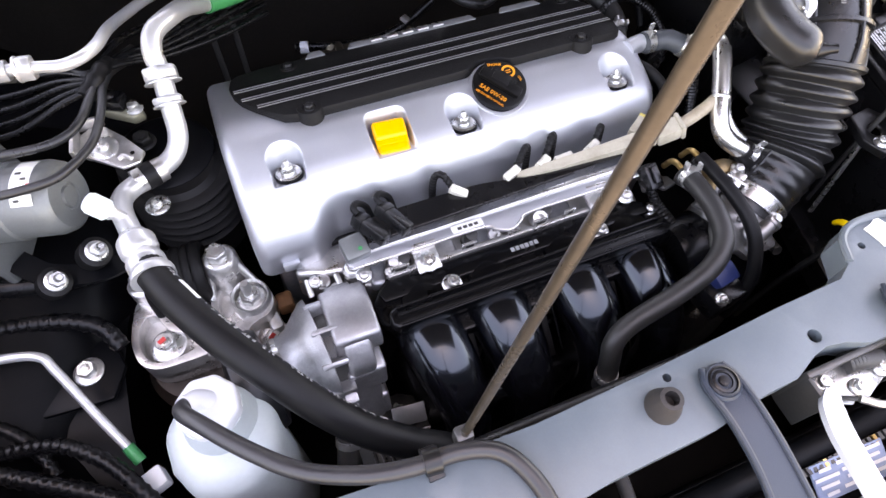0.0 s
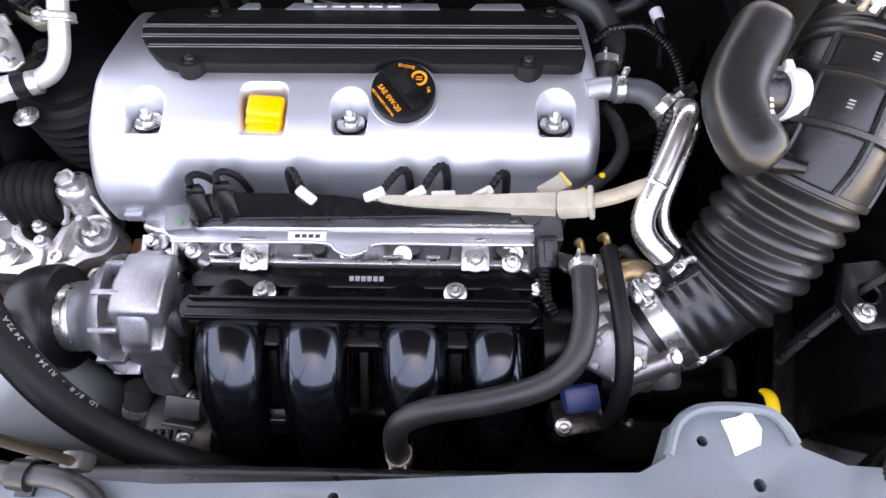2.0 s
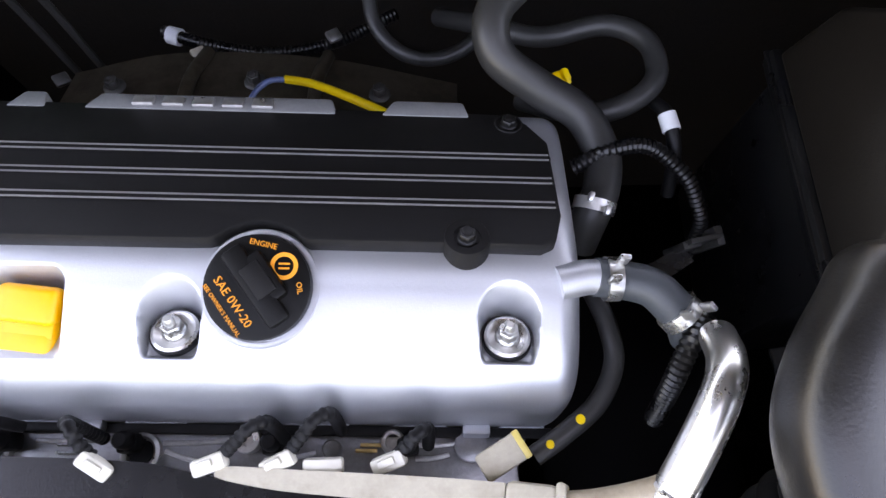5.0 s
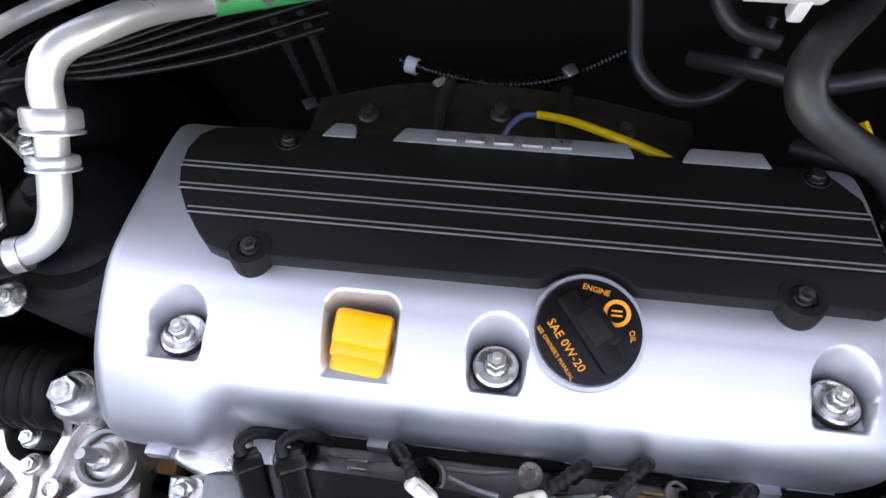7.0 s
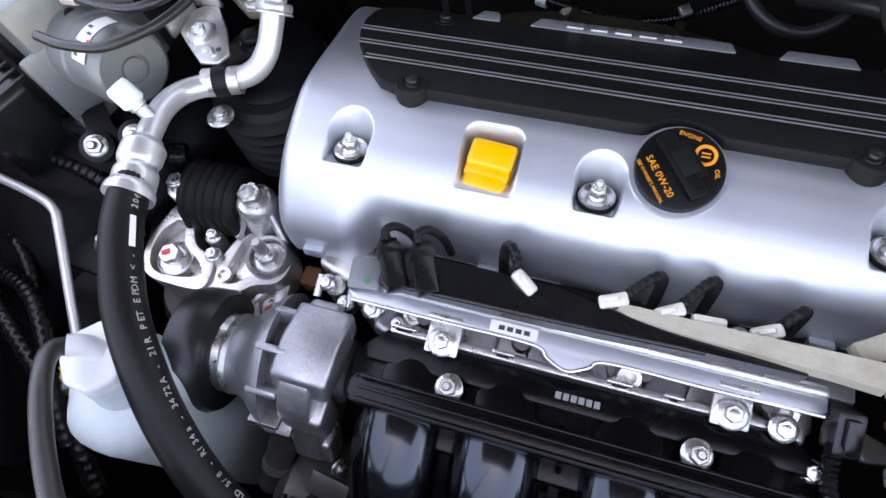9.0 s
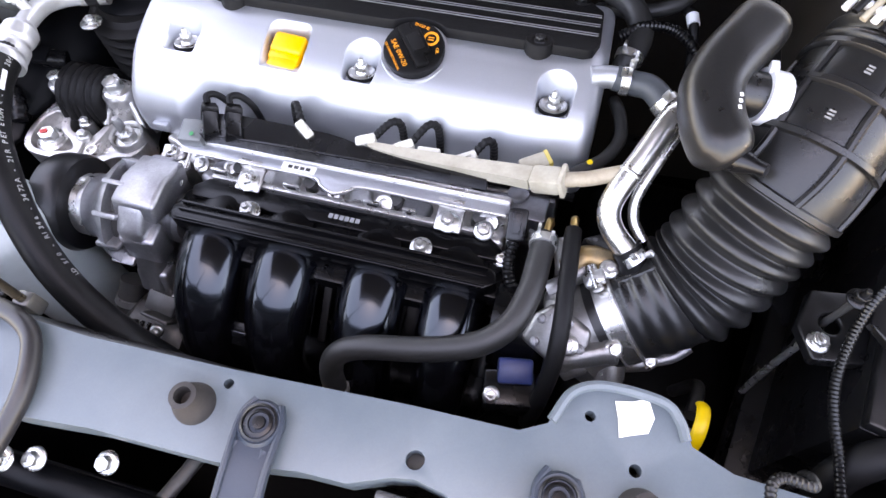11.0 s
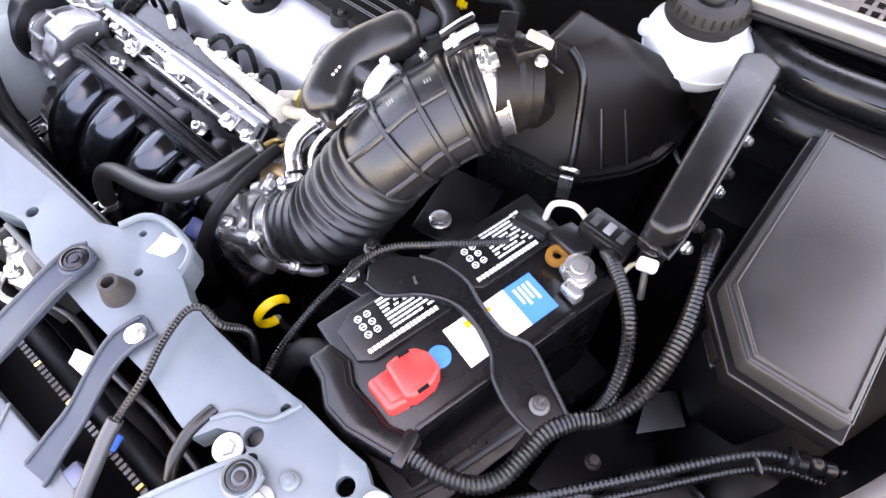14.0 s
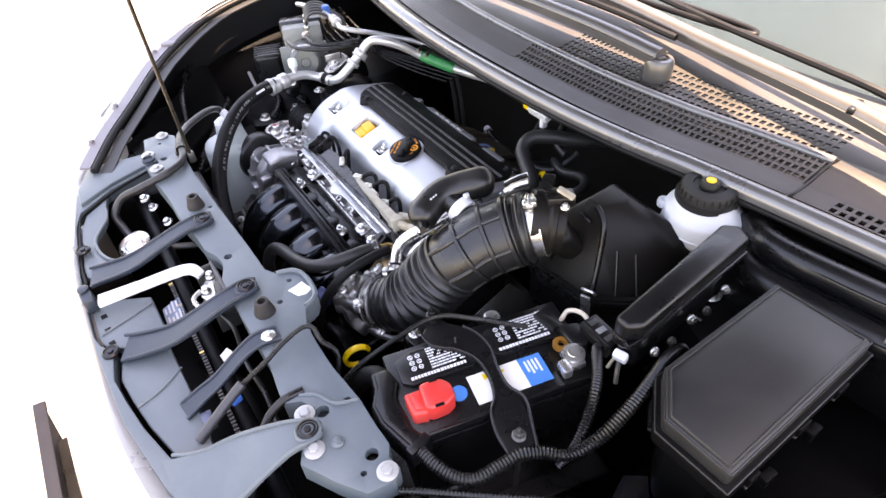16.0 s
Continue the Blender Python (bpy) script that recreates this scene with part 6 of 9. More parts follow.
part("stay", ribbon([(0.552, 0.486, 0.852), (0.530, 0.474, 0.838), (0.503, 0.468, 0.822), (0.47, 0.476, 0.812)], 0.016, 0.003), BLACK, cond)
sl = part("drop_cable", tube([(0.516, 0.578, 0.912), (0.520, 0.566, 0.918), (0.5235, 0.552, 0.917), (0.527, 0.536, 0.906), (0.53, 0.52, 0.88)], 0.0050, 12), RUBBER, cond)
part("sleeve", tube([(0.5205, 0.563, 0.919), (0.5235, 0.551, 0.9165)], 0.0064, 16, 2), WHITE, sl, "white tape sleeve")
# ---- far corner: mount, refrigerant lines, washer bottle ----
def window_plate(outer, inner, z0, z1, bevel=0.003):
    """A plate with one polygonal window through it."""
    bm = bmesh.new()
    edges, loops = [], []
    for lp in (outer, inner):
        vs = [bm.verts.new((x, y, z1)) for x, y in lp]
        loops.append(vs)
        edges += [bm.edges.new((vs[i], vs[(i + 1) % len(vs)])) for i in range(len(vs))]
    bmesh.ops.triangle_fill(bm, use_beauty=True, use_dissolve=False, edges=edges)
    for vs in loops:
        low = [bm.verts.new((v.co.x, v.co.y, z0)) for v in vs]
        for i in range(len(vs)):
            j = (i + 1) % len(vs)
            bm.faces.new((vs[i], vs[j], low[j], low[i]))
    bmesh.ops.recalc_face_normals(bm, faces=bm.faces)
    es = [e for e in bm.edges if len(e.link_faces) == 2 and e.calc_face_angle(0) > radians(50)]
    bmesh.ops.bevel(bm, geom=es, offset=bevel, segments=3, profile=0.5, affect="EDGES", clamp_overlap=True)
    return bm


def smooth_loop(pts, n=4):
    q = spline([(x, y, 0) for x, y in list(pts) + [pts[0]]], n)[:-1]
    return [(p.x, p.y) for p in q]


mount = thing("engine_mount", (-0.09, 0.33, 0.82), "cast aluminium engine mount bracket with marked bolts", "engine mount")
MR = smooth_loop([(-0.166, 0.356), (-0.172, 0.336), (-0.175, 0.314), (-0.170, 0.292), (-0.156, 0.281), (-0.134, 0.279), (-0.104, 0.281), (-0.100, 0.297), (-0.106, 0.312), (-0.126, 0.320), (-0.138, 0.338), (-0.146, 0.362), (-0.156, 0.368)])
MW = smooth_loop([(-0.158, 0.340), (-0.148, 0.338), (-0.138, 0.318), (-0.118, 0.306), (-0.110, 0.294), (-0.132, 0.287), (-0.155, 0.288), (-0.166, 0.302), (-0.167, 0.325)])
cast = part("bracket", window_plate(MR, MW, 0.815, 0.842), ALU, mount, "cast bracket with raised rim")
part("bracket_floor", prism(MR, 0.800, 0.826, None, 0.003), ALU, mount)
AR = smooth_loop([(-0.112, 0.280), (-0.082, 0.276), (-0.062, 0.296), (-0.040, 0.305), (-0.034, 0.325), (-0.048, 0.345), (-0.056, 0.368), (-0.068, 0.380), (-0.084, 0.378), (-0.092, 0.362), (-0.094, 0.340), (-0.100, 0.318), (-0.110, 0.302)])
AW = smooth_loop([(-0.094, 0.296), (-0.080, 0.294), (-0.066, 0.306), (-0.060, 0.314), (-0.072, 0.330), (-0.080, 0.345), (-0.087, 0.336), (-0.090, 0.315)])
part("arm", window_plate(AR, AW, 0.812, 0.838), ALU, mount, "cast arm with recess")
part("arm_floor", prism(AR, 0.800, 0.828, None, 0.003), ALU, mount)
part("tall_boss", lathe([(0.021, 0.812), (0.0185, 0.862), (0.0180, 0.872), (0.015, 0.876)], pose(-0.072, 0.362, 0), 30), ALU, mount)
part("arm_rib", tube([(-0.092, 0.338, 0.839), (-0.088, 0.350, 0.852), (-0.084, 0.360, 0.868)], 0.004, 10, 5), ALU, mount)
part("arm_rib", tube([(-0.046, 0.342, 0.840), (-0.054, 0.352, 0.856), (-0.060, 0.358, 0.868)], 0.004, 10, 5), ALU, mount)
part("stud_seat", lathe([(0.022, 0.812), (0.020, 0.846), (0.0185, 0.848), (0.0165, 0.846), (0.0160, 0.838), (0, 0.838)], pose(-0.055, 0.325, 0), 30), ALU, mount)
part("low_seat", lathe([(0.0205, 0.775), (0.0195, 0.816), (0.018, 0.819), (0.0155, 0.817), (0.0148, 0.806), (0, 0.806)], pose(-0.047, 0.286, 0), 30), ALU, mount)
part("low_web", box((0.020, 0.018, 0.02), pose(-0.066, 0.281, 0.806, 0, 0, 30), 0.004), ALU, mount)
part("low_web", box((0.014, 0.022, 0.02), pose(-0.040, 0.302, 0.812, 0, 0, 10), 0.004), ALU, mount)
part("boss_ring", lathe([(0.0185, 0.824), (0.0175, 0.838), (0.015, 0.840)], pose(-0.143, 0.304, 0), 28), ALU, mount)
part("bolt", hexbolt((-0.143, 0.304, 0.839), (0, 0, 1), 0.0100, 0.010, 1.55), ZINC, mount, "zinc bolt with red paint mark")
part("bolt", hexbolt((-0.072, 0.362, 0.875), (0, 0, 1), 0.0108, 0.012, 1.35), ZINC, mount)
part("bolt", hexbolt((-0.055, 0.325, 0.839), (0, 0, 1), 0.0105, 0.010, 1.45, 0.024), ZINC, mount)
part("bolt", hexbolt((-0.047, 0.286, 0.807), (0, 0, 1), 0.0085, 0.008, 1.45), ZINC, mount, "bolt with red paint mark")
for x, y, r in ((-0.114, 0.332, 0.0055), (-0.106, 0.314, 0.0055)):
    part("small_bolt", hexbolt((x, y, 0.842), (0, 0, 1), r, 0.005, 1.35), ZINC, mount)
    part("small_post", lathe([(r * 1.5, 0.80), (r * 1.4, 0.843)], pose(x, y, 0), 16), ALU, mount)
part("hollow", lathe([(0.0075, 0.836), (0.0070, 0.8400), (0.005, 0.8400), (0.0045, 0.837), (0, 0.837)], pose(-0.090, 0.300, 0), 20), ALU, mount)
for x, y, z, a in ((-0.1445, 0.3035, 0.8529, 30), (-0.047, 0.286, 0.8185, 40)):
    part("paint_mark", box((0.0075, 0.0045, 0.0008), pose(x, y, z, 0, 0, a), 0), RED, mount)
part("bolt", hexbolt((-0.150, 0.362, 0.868), (0, 0, 1), 0.0085, 0.011, 1.5), ZINC, mount)
part("boss", lathe([(0.014, 0.80), (0.013, 0.866), (0.011, 0.868)], pose(-0.150, 0.362, 0), 20), ALU, mount)
part("shell", lathe([(0.056, 0.68), (0.060, 0.74), (0.058, 0.775), (0.060, 0.778), (0.060, 0.786), (0.052, 0.80)], pose(-0.120, 0.305, 0), 40), mat("brown_mount_shell", (0.022, 0.014, 0.010), 0.42, 0.3, 0.3, 200, 0.2), mount, "brown-black mount shell")
for k in range(6):
    part("stopper_fold", tube([(-0.142 + 0.0095 * k, 0.338 + 0.001 * k, 0.838), (-0.143 + 0.0095 * k, 0.346, 0.862), (-0.142 + 0.0095 * k, 0.362, 0.876), (-0.141 + 0.0095 * k, 0.384, 0.874), (-0.140 + 0.0095 * k, 0.395, 0.85)], 0.0055 + 0.0012 * (k % 2), 12), BLACKTEX, mount, "folded black rubber stopper" if k == 0 else "")
part("stopper_core", box((0.056, 0.055, 0.05), pose(-0.117, 0.368, 0.846), 0.012, 3), RUBBER, mount)
part("rust_edge", between((-0.034, 0.318, 0.79), (-0.016, 0.338, 0.812), 0.004), RUST, mount, "rusty bracket edge")

PUMPALU = mat("grey_cast_aluminium", (0.42, 0.42, 0.43), 0.36, 0.88, 0.2, 350, 0.4, 0.5, 30, (0.22, 0.22, 0.22))
pump = thing("power_steering_pump", (0.0, 0.25, 0.8), "cast aluminium pump with webbed housing and dark pulley", "pump")
PA = Vector((1, 0.10, -0.02)).normalized()
PO = Vector((-0.052, 0.238, 0.834))
part("pulley", lathe([(0.020, -0.040), (0.044, -0.040), (0.050, -0.036), (0.052, -0.028), (0.052, -0.010), (0.049, -0.004), (0.040, -0.002), (0.020, -0.006)], axis(PO, PA), 48), mat("satin_black_pulley", (0.012, 0.012, 0.013), 0.34, 0.2, 0.15, 300, 0.05, 0.3, 20), pump, "smooth dark belt pulley")
part("hub", lathe([(0.024, -0.010), (0.031, -0.008), (0.033, -0.003), (0.031, 0.002), (0.034, 0.005), (0.034, 0.010)], axis(PO, PA), 44), ZINC, pump, "bright machined hub")
part("bell", lathe([(0.033, 0.008), (0.034, 0.016), (0.038, 0.024), (0.047, 0.034), (0.056, 0.044), (0.058, 0.050), (0.040, 0.052)], axis(PO, PA), 44), PUMPALU, pump, "cast bell housing")
part("core", lathe([(0.044, 0.046), (0.046, 0.055), (0.046, 0.070), (0.03, 0.074)], axis(PO, PA), 36), STEEL, pump)
px_ = frame_of(PO + PA * 0.060, (0, -1, 0.0), PA)
for k in range(6):
    a = radians(-120 + 34 * k)
    part("web", box((0.016, 0.006, 0.026), px_ @ pose(0.051 * math.cos(a), 0.051 * math.sin(a), -0.004, 0, 0, math.degrees(a)), 0.002), PUMPALU, pump)
part("end_casting", prism([(-0.046, -0.046), (-0.010, -0.056), (0.024, -0.052), (0.044, -0.032), (0.050, 0.012), (0.066, 0.046), (0.064, 0.070), (0.046, 0.076), (0.028, 0.058), (0.004, 0.050), (-0.040, 0.036)], 0.006, 0.034, px_, 0.005, 3), PUMPALU, pump, "cast end section with flat faces")
part("end_pad", prism([(-0.040, -0.050), (-0.006, -0.060), (0.022, -0.056), (0.030, -0.036), (0.006, -0.026), (-0.034, -0.028)], 0.0, 0.046, px_, 0.004, 3), PUMPALU, pump)
part("end_pad", prism([(0.020, -0.026), (0.046, -0.024), (0.050, 0.010), (0.026, 0.016)], 0.004, 0.042, px_, 0.004, 3), PUMPALU, pump)
part("end_pad", prism([(0.030, 0.030), (0.056, 0.026), (0.066, 0.056), (0.046, 0.068)], 0.004, 0.040, px_, 0.004, 3), PUMPALU, pump)
part("end_cover", lathe([(0.026, 0.030), (0.026, 0.040), (0.022, 0.044), (0, 0.044)], px_ @ pose(-0.006, 0.008, 0), 28), DARKALU, pump)
part("slotted_plate", join(box((0.034, 0.004, 0.030), pose(0.058, 0.150, 0.792, 30, 0, -8), 0.002), box((0.034, 0.020, 0.004), pose(0.058, 0.160, 0.806, 30, 0, -8), 0.001)), STEEL, pump, "grey slotted plate")
part("outlet", tube([(0.0, 0.185, 0.785), (-0.006, 0.168, 0.765), (-0.014, 0.15, 0.74)], 0.013, 14), STEEL, pump)
part("outlet_band", lathe([(0.0135, -0.004), (0.0145, -0.004), (0.0145, 0.004), (0.0135, 0.004)], axis((-0.006, 0.168, 0.765), (0.3, 0.7, 0.8)), 18), ZINC, pump)
for p_ in ((0.050, 0.178, 0.772), (0.046, 0.268, 0.868)):
    part("bolt", hexbolt(p_, (0.8, -0.3, 0.4), 0.0055, 0.006, 1.4), ZINC, pump)
alt = thing("alternator", (0.04, 0.15, 0.7), "alternator with slotted aluminium housing", "alternator")
part("housing", lathe([(0.045, 0), (0.056, 0.012), (0.058, 0.06), (0.05, 0.075)], axis((0.0, 0.15, 0.72), (1, 0, 0)), 36), STEEL, alt)
for k in range(5):
    part("slot", between((0.012 + 0.008 * k, 0.118, 0.768), (0.016 + 0.008 * k, 0.145, 0.779), 0.001), BLACK, alt)
for y, z in ((0.135, 0.79), (0.118, 0.775)):
    part("terminal", hexbolt((0.058, y, z), (0.4, -0.5, 0.8), 0.005, 0.007, 1.4), ZINC, alt)

ac = thing("refrigerant_line", (-0.1, 0.35, 0.95), "silver refrigerant pipe with thick black hose", "refrigerant line")
part("pipe", tube([(0.20, 0.74, 0.94), (0.10, 0.685, 0.950), (0.040, 0.655, 0.958), (-0.006, 0.625, 0.972), (-0.026, 0.588, 0.998), (-0.042, 0.558, 1.012), (-0.059, 0.538, 1.014), (-0.0655, 0.522, 1.006), (-0.0652, 0.508, 0.994), (-0.0665, 0.484, 0.975), (-0.069, 0.458, 0.955), (-0.082, 0.443, 0.943), (-0.108, 0.431, 0.940), (-0.128, 0.413, 0.945), (-0.131, 0.390, 0.953), (-0.126, 0.362, 0.958), (-0.121, 0.340, 0.958)], 0.0095, 18), PIPE, ac, "bare aluminium pipe")
for p_, r_, h_ in (((-0.0655, 0.500, 0.985), 0.0175, 0.013), ((-0.0668, 0.482, 0.972), 0.0155, 0.007)):
    part("pipe_nut", hexbolt(p_, (0.0, 0.75, 0.65), r_, h_, 1.0), PIPE, ac)
part("green_band", tube([(-0.006, 0.625, 0.972), (0.012, 0.638, 0.9655), (0.040, 0.655, 0.958), (0.062, 0.666, 0.9545)], 0.0116, 18), GREEN, ac, "green tape band")
part("crimp", tube([(-0.124, 0.354, 0.958), (-0.1225, 0.346, 0.958), (-0.121, 0.337, 0.958), (-0.119, 0.328, 0.957), (-0.117, 0.318, 0.956), (-0.1145, 0.308, 0.957), (-0.114, 0.305, 0.957)], lambda s: 0.0118 + 0.0045 * smoothstep(0.0, 0.008, s) - 0.0022 * math.exp(-((s - 0.024) / 0.0035) ** 2) + 0.0022 * smoothstep(0.040, 0.047, s), 28, 10), PIPE, ac, "crimped aluminium sleeve")
part("hose", tube([(-0.119, 0.325, 0.957), (-0.106, 0.290, 0.961), (-0.092, 0.262, 0.961), (-0.070, 0.226, 0.957), (-0.045, 0.193, 0.944), (-0.020, 0.164, 0.924), (0.008, 0.139, 0.900), (0.041, 0.120, 0.874), (0.075, 0.108, 0.845), (0.10, 0.104, 0.80), (0.11, 0.104, 0.74)], 0.0145, 22, 8), RUBBER, ac, "thick black rubber hose with white print")
hp = spline([(-0.115, 0.312, 0.957), (-0.106, 0.290, 0.961), (-0.092, 0.262, 0.961), (-0.070, 0.226, 0.957), (-0.045, 0.193, 0.944), (-0.020, 0.164, 0.924), (0.008, 0.139, 0.900), (0.041, 0.120, 0.874)], 24)
L = [0.0]
for a, b in zip(hp, hp[1:]):
    L.append(L[-1] + (b - a).length)


def on_hose(s):
    i = next(j for j in range(len(L)) if L[j] >= s)
    t_ = (hp[min(i + 1, len(hp) - 1)] - hp[max(i - 1, 0)]).normalized()
    sd_ = t_.cross(Vector((0, 0, 1))).normalized()
    nr = (sd_.cross(t_) * 0.50 - sd_ * 0.87).normalized()
    return hp[i] + nr * 0.01462, t_, nr


HOSEPRINT = mat("worn_hose_print", (0.34, 0.34, 0.34), 0.6, 0, 0.3, 900, 0, 0.6, 120, (0.12, 0.12, 0.12))
s = 0.008
for word in ("2041", "|", "-", "<", "EPDM", "PET", "2IR", "-", "3472A", "-", "R134a", "-", "5/8", "LD"):
    if word == "|":
        # a maker's mark as one plain bar
        p_, t_, nr = on_hose(s + 0.012)
        part("print_bar", box((0.024, 0.0042, 0.0005), frame_of(p_, -t_, nr), 0), PRINT, ac)
        s += 0.030
        continue
    for ch in word[::-1]:
        p_, t_, nr = on_hose(s + 0.002)
        part("print", lettering(ch, 0.0066, frame_of(p_, -t_, nr), 0.0002), HOSEPRINT, ac)
        s += 0.0046
    s += 0.0045
pt = part("service_port", lathe([(0.0055, 0), (0.0055, 0.010), (0.0070, 0.011), (0.0070, 0.016)], axis((-0.128, 0.372, 0.962), (-0.5, 0.15, 0.75)), 18), PIPE, ac)
part("port_cap", lathe([(0.0075, 0.014), (0.0095, 0.016), (0.0095, 0.030), (0.0080, 0.033), (0, 0.0335)], axis((-0.128, 0.372, 0.962), (-0.5, 0.15, 0.75)), 20), mat("pale_cap", (0.66, 0.75, 0.75), 0.45, 0, 0.05, 200), pt, "pale blue-white cap")
clampb = part("pipe_clamp", lathe([(0.0098, -0.015), (0.0118, -0.015), (0.0118, 0.015), (0.0098, 0.015)], axis((-0.105, 0.4325, 0.940), (0.9, 0.35, -0.05)), 24), ALU, ac)
part("rubber_band", lathe([(0.0115, -0.006), (0.0128, -0.006), (0.0128, 0.006), (0.0115, 0.006)], axis((-0.105, 0.4325, 0.940), (0.9, 0.35, -0.05)), 24), RUBBER, clampb)
part("bracket", prism([(-0.157, 0.466), (-0.160, 0.490), (-0.148, 0.500), (-0.136, 0.500), (-0.118, 0.478), (-0.102, 0.452), (-0.108, 0.440), (-0.124, 0.438), (-0.146, 0.456)], 0.949, 0.953, None, 0.0012), ALU, ac, "grey sheet bracket")
part("bracket_fold", box((0.004, 0.036, 0.016), pose(-0.160, 0.478, 0.958, 0, 0, -6), 0.001), ALU, ac)
part("bracket_fold", box((0.026, 0.004, 0.012), pose(-0.146, 0.501, 0.957, 0, 0, 4), 0.001), ALU, ac)
part("bracket_rib", tube([(-0.114, 0.446, 0.953), (-0.120, 0.452, 0.9545), (-0.126, 0.450, 0.953)], 0.0025, 8, 4), ALU, ac)
part("bracket_hole", lathe([(0.0022, 0), (0.0022, 0.0006), (0, 0.0006)], pose(-0.113, 0.4535, 0.9530), 10), BLACK, ac)
part("bracket_bolt", hexbolt((-0.137, 0.468, 0.953), (-0.05, -0.1, 1), 0.0062, 0.005, 2.2), ZINC, ac)

wash = thing("washer_bottle", (-0.105, 0.19, 0.6), "milky white washer bottle with cap and hose", "washer bottle")
part("body", prism(smooth_loop([(-0.152, 0.170), (-0.132, 0.140), (-0.088, 0.136), (-0.062, 0.160), (-0.060, 0.200), (-0.085, 0.225), (-0.130, 0.226), (-0.152, 0.205)]), 0.58, 0.884, None, 0.024, 6), MILK, wash)
part("neck", lathe([(0.034, 0.872), (0.029, 0.892), (0.027, 0.905), (0.026, 0.912)], pose(-0.102, 0.196, 0), 28), MILK, wash)
cpw = part("cap", prism([(0.027 * math.cos(radians(a)), 0.027 * math.sin(radians(a))) for a in range(0, 360, 45)], 0.904, 0.925, pose(-0.102, 0.196, 0, 0, 0, 20), 0.004, 3), WHITE, wash, "white angular screw cap")
part("spout", tube([(-0.100, 0.200, 0.922), (-0.106, 0.200, 0.932), (-0.114, 0.196, 0.938)], 0.008, 14), WHITE, cpw)
wh = thing("washer_hose", (0.0, 0.1, 0.95), "black rubber hose lying over the crossmember", "hose")
part("hose", tube([(-0.108, 0.200, 0.930), (-0.116, 0.190, 0.945), (-0.100, 0.168, 0.957), (-0.072, 0.136, 0.963), (-0.041, 0.108, 0.967), (-0.004, 0.089, 0.973), (0.030, 0.080, 0.976), (0.066, 0.077, 0.977), (0.091, 0.067, 0.977), (0.104, 0.048, 0.976), (0.110, 0.022, 0.973), (0.104, -0.014, 0.963), (0.090, -0.045, 0.948), (0.096, -0.066, 0.925), (0.125, -0.062, 0.910), (0.160, -0.056, 0.905)], 0.0066, 16), mat("grey_black_hose", (0.016, 0.0155, 0.017), 0.4, 0, 0.2, 400, 0.1, 0.4, 25, (0.03, 0.029, 0.030)), wh)
part("clip", lathe([(0.0078, -0.006), (0.0095, -0.006), (0.0095, 0.006), (0.0078, 0.006)], axis((0.045, 0.0785, 0.9765), (0.99, -0.1, 0)), 16), BLACK, wh)
part("clip_foot", box((0.012, 0.024, 0.004), pose(0.045, 0.0785, 0.970), 0.001), BLACK, wh)

ab_ = thing("brake_modulator", (-0.2, 0.43, 0.92), "grey brake modulator with round motor and steel pipes", "brake modulator")
MD = (0.93, -0.33, 0.15)
MC = Vector((-0.169, 0.415, 0.960))
part("motor", lathe([(0.036, -0.085), (0.036, -0.046), (0.034, -0.044), (0.034, -0.012), (0.0315, -0.003), (0.028, 0.0), (0.0125, 0.0), (0.0118, -0.0016), (0.0100, -0.0016), (0.0092, 0.0008), (0, 0.0008)], axis(MC, MD), 44), MODGREY, ab_, "grey round motor can with white labels")
part("block", box((0.050, 0.090, 0.110), frame_of((-0.258, 0.452, 0.952), MD, (0, 0, 1)), 0.004), MODGREY, ab_)
part("block_foot", box((0.010, 0.110, 0.085), frame_of((-0.236, 0.440, 0.930), MD, (0, 0, 1)), 0.004), MODGREY, ab_)
part("control_unit", box((0.05, 0.10, 0.11), frame_of((-0.310, 0.470, 0.95), MD, (0, 0, 1)), 0.006), BLACK, ab_)
for y, z in ((0.418, 0.93), (0.44, 0.985)):
    part("block_hole", lathe([(0.005, 0), (0.005, 0.0012)], axis((-0.2295, y, z), MD), 14), BLACK, ab_)
x_ = Vector(MD).normalized()
up_ = (Vector((0, 0, 1)) - x_ * x_.z).normalized()
sd_ = x_.cross(up_)


def on_can(a, ang, r):
    """A point on the motor can: a along its axis, ang degrees round it."""
    return MC + x_ * a + (up_ * math.cos(radians(ang)) + sd_ * math.sin(radians(ang))) * r


for a0, a1, g0, g1 in ((-0.030, -0.012, -30, 22), (-0.030, -0.010, 32, 48)):
    lbm = part("label", grid_sheet([[on_can(a0 + (a1 - a0) * k / 2, g0 + (g1 - g0) * j / 8, 0.0345) for k in range(3)] for j in range(9)]), LABEL, ab_, "small white label")
    for k in range(3 if g0 < 0 else 1):
        g_ = g0 + 28 + 10 * k if g0 < 0 else 40
        nr = on_can(0, g_, 1) - MC
        part("label_bar", box((0.005, 0.0022, 0.0005), frame_of(on_can(-0.024 + 0.006 * k, g_, 0.0349), x_, nr), 0), RED if k == 2 else STEEL, lbm)
for k in range(5):
    q = Vector((-0.285 + 0.016 * k, 0.476 - 0.006 * k, 1.006))
    part("union", hexbolt(q, (0, 0, 1), 0.0055, 0.012, 1.0), STEEL if k % 2 else ZINC, ab_)
    part("brake_pipe", tube([q + Vector((0, 0, 0.012)), q + Vector((0.001, 0.003, 0.028)), q + Vector((0.004, 0.018, 0.038)), q + Vector((0.010, 0.045, 0.030)), q + Vector((0.03, 0.085, -0.01))], 0.0032, 8, 5), STEEL, ab_)
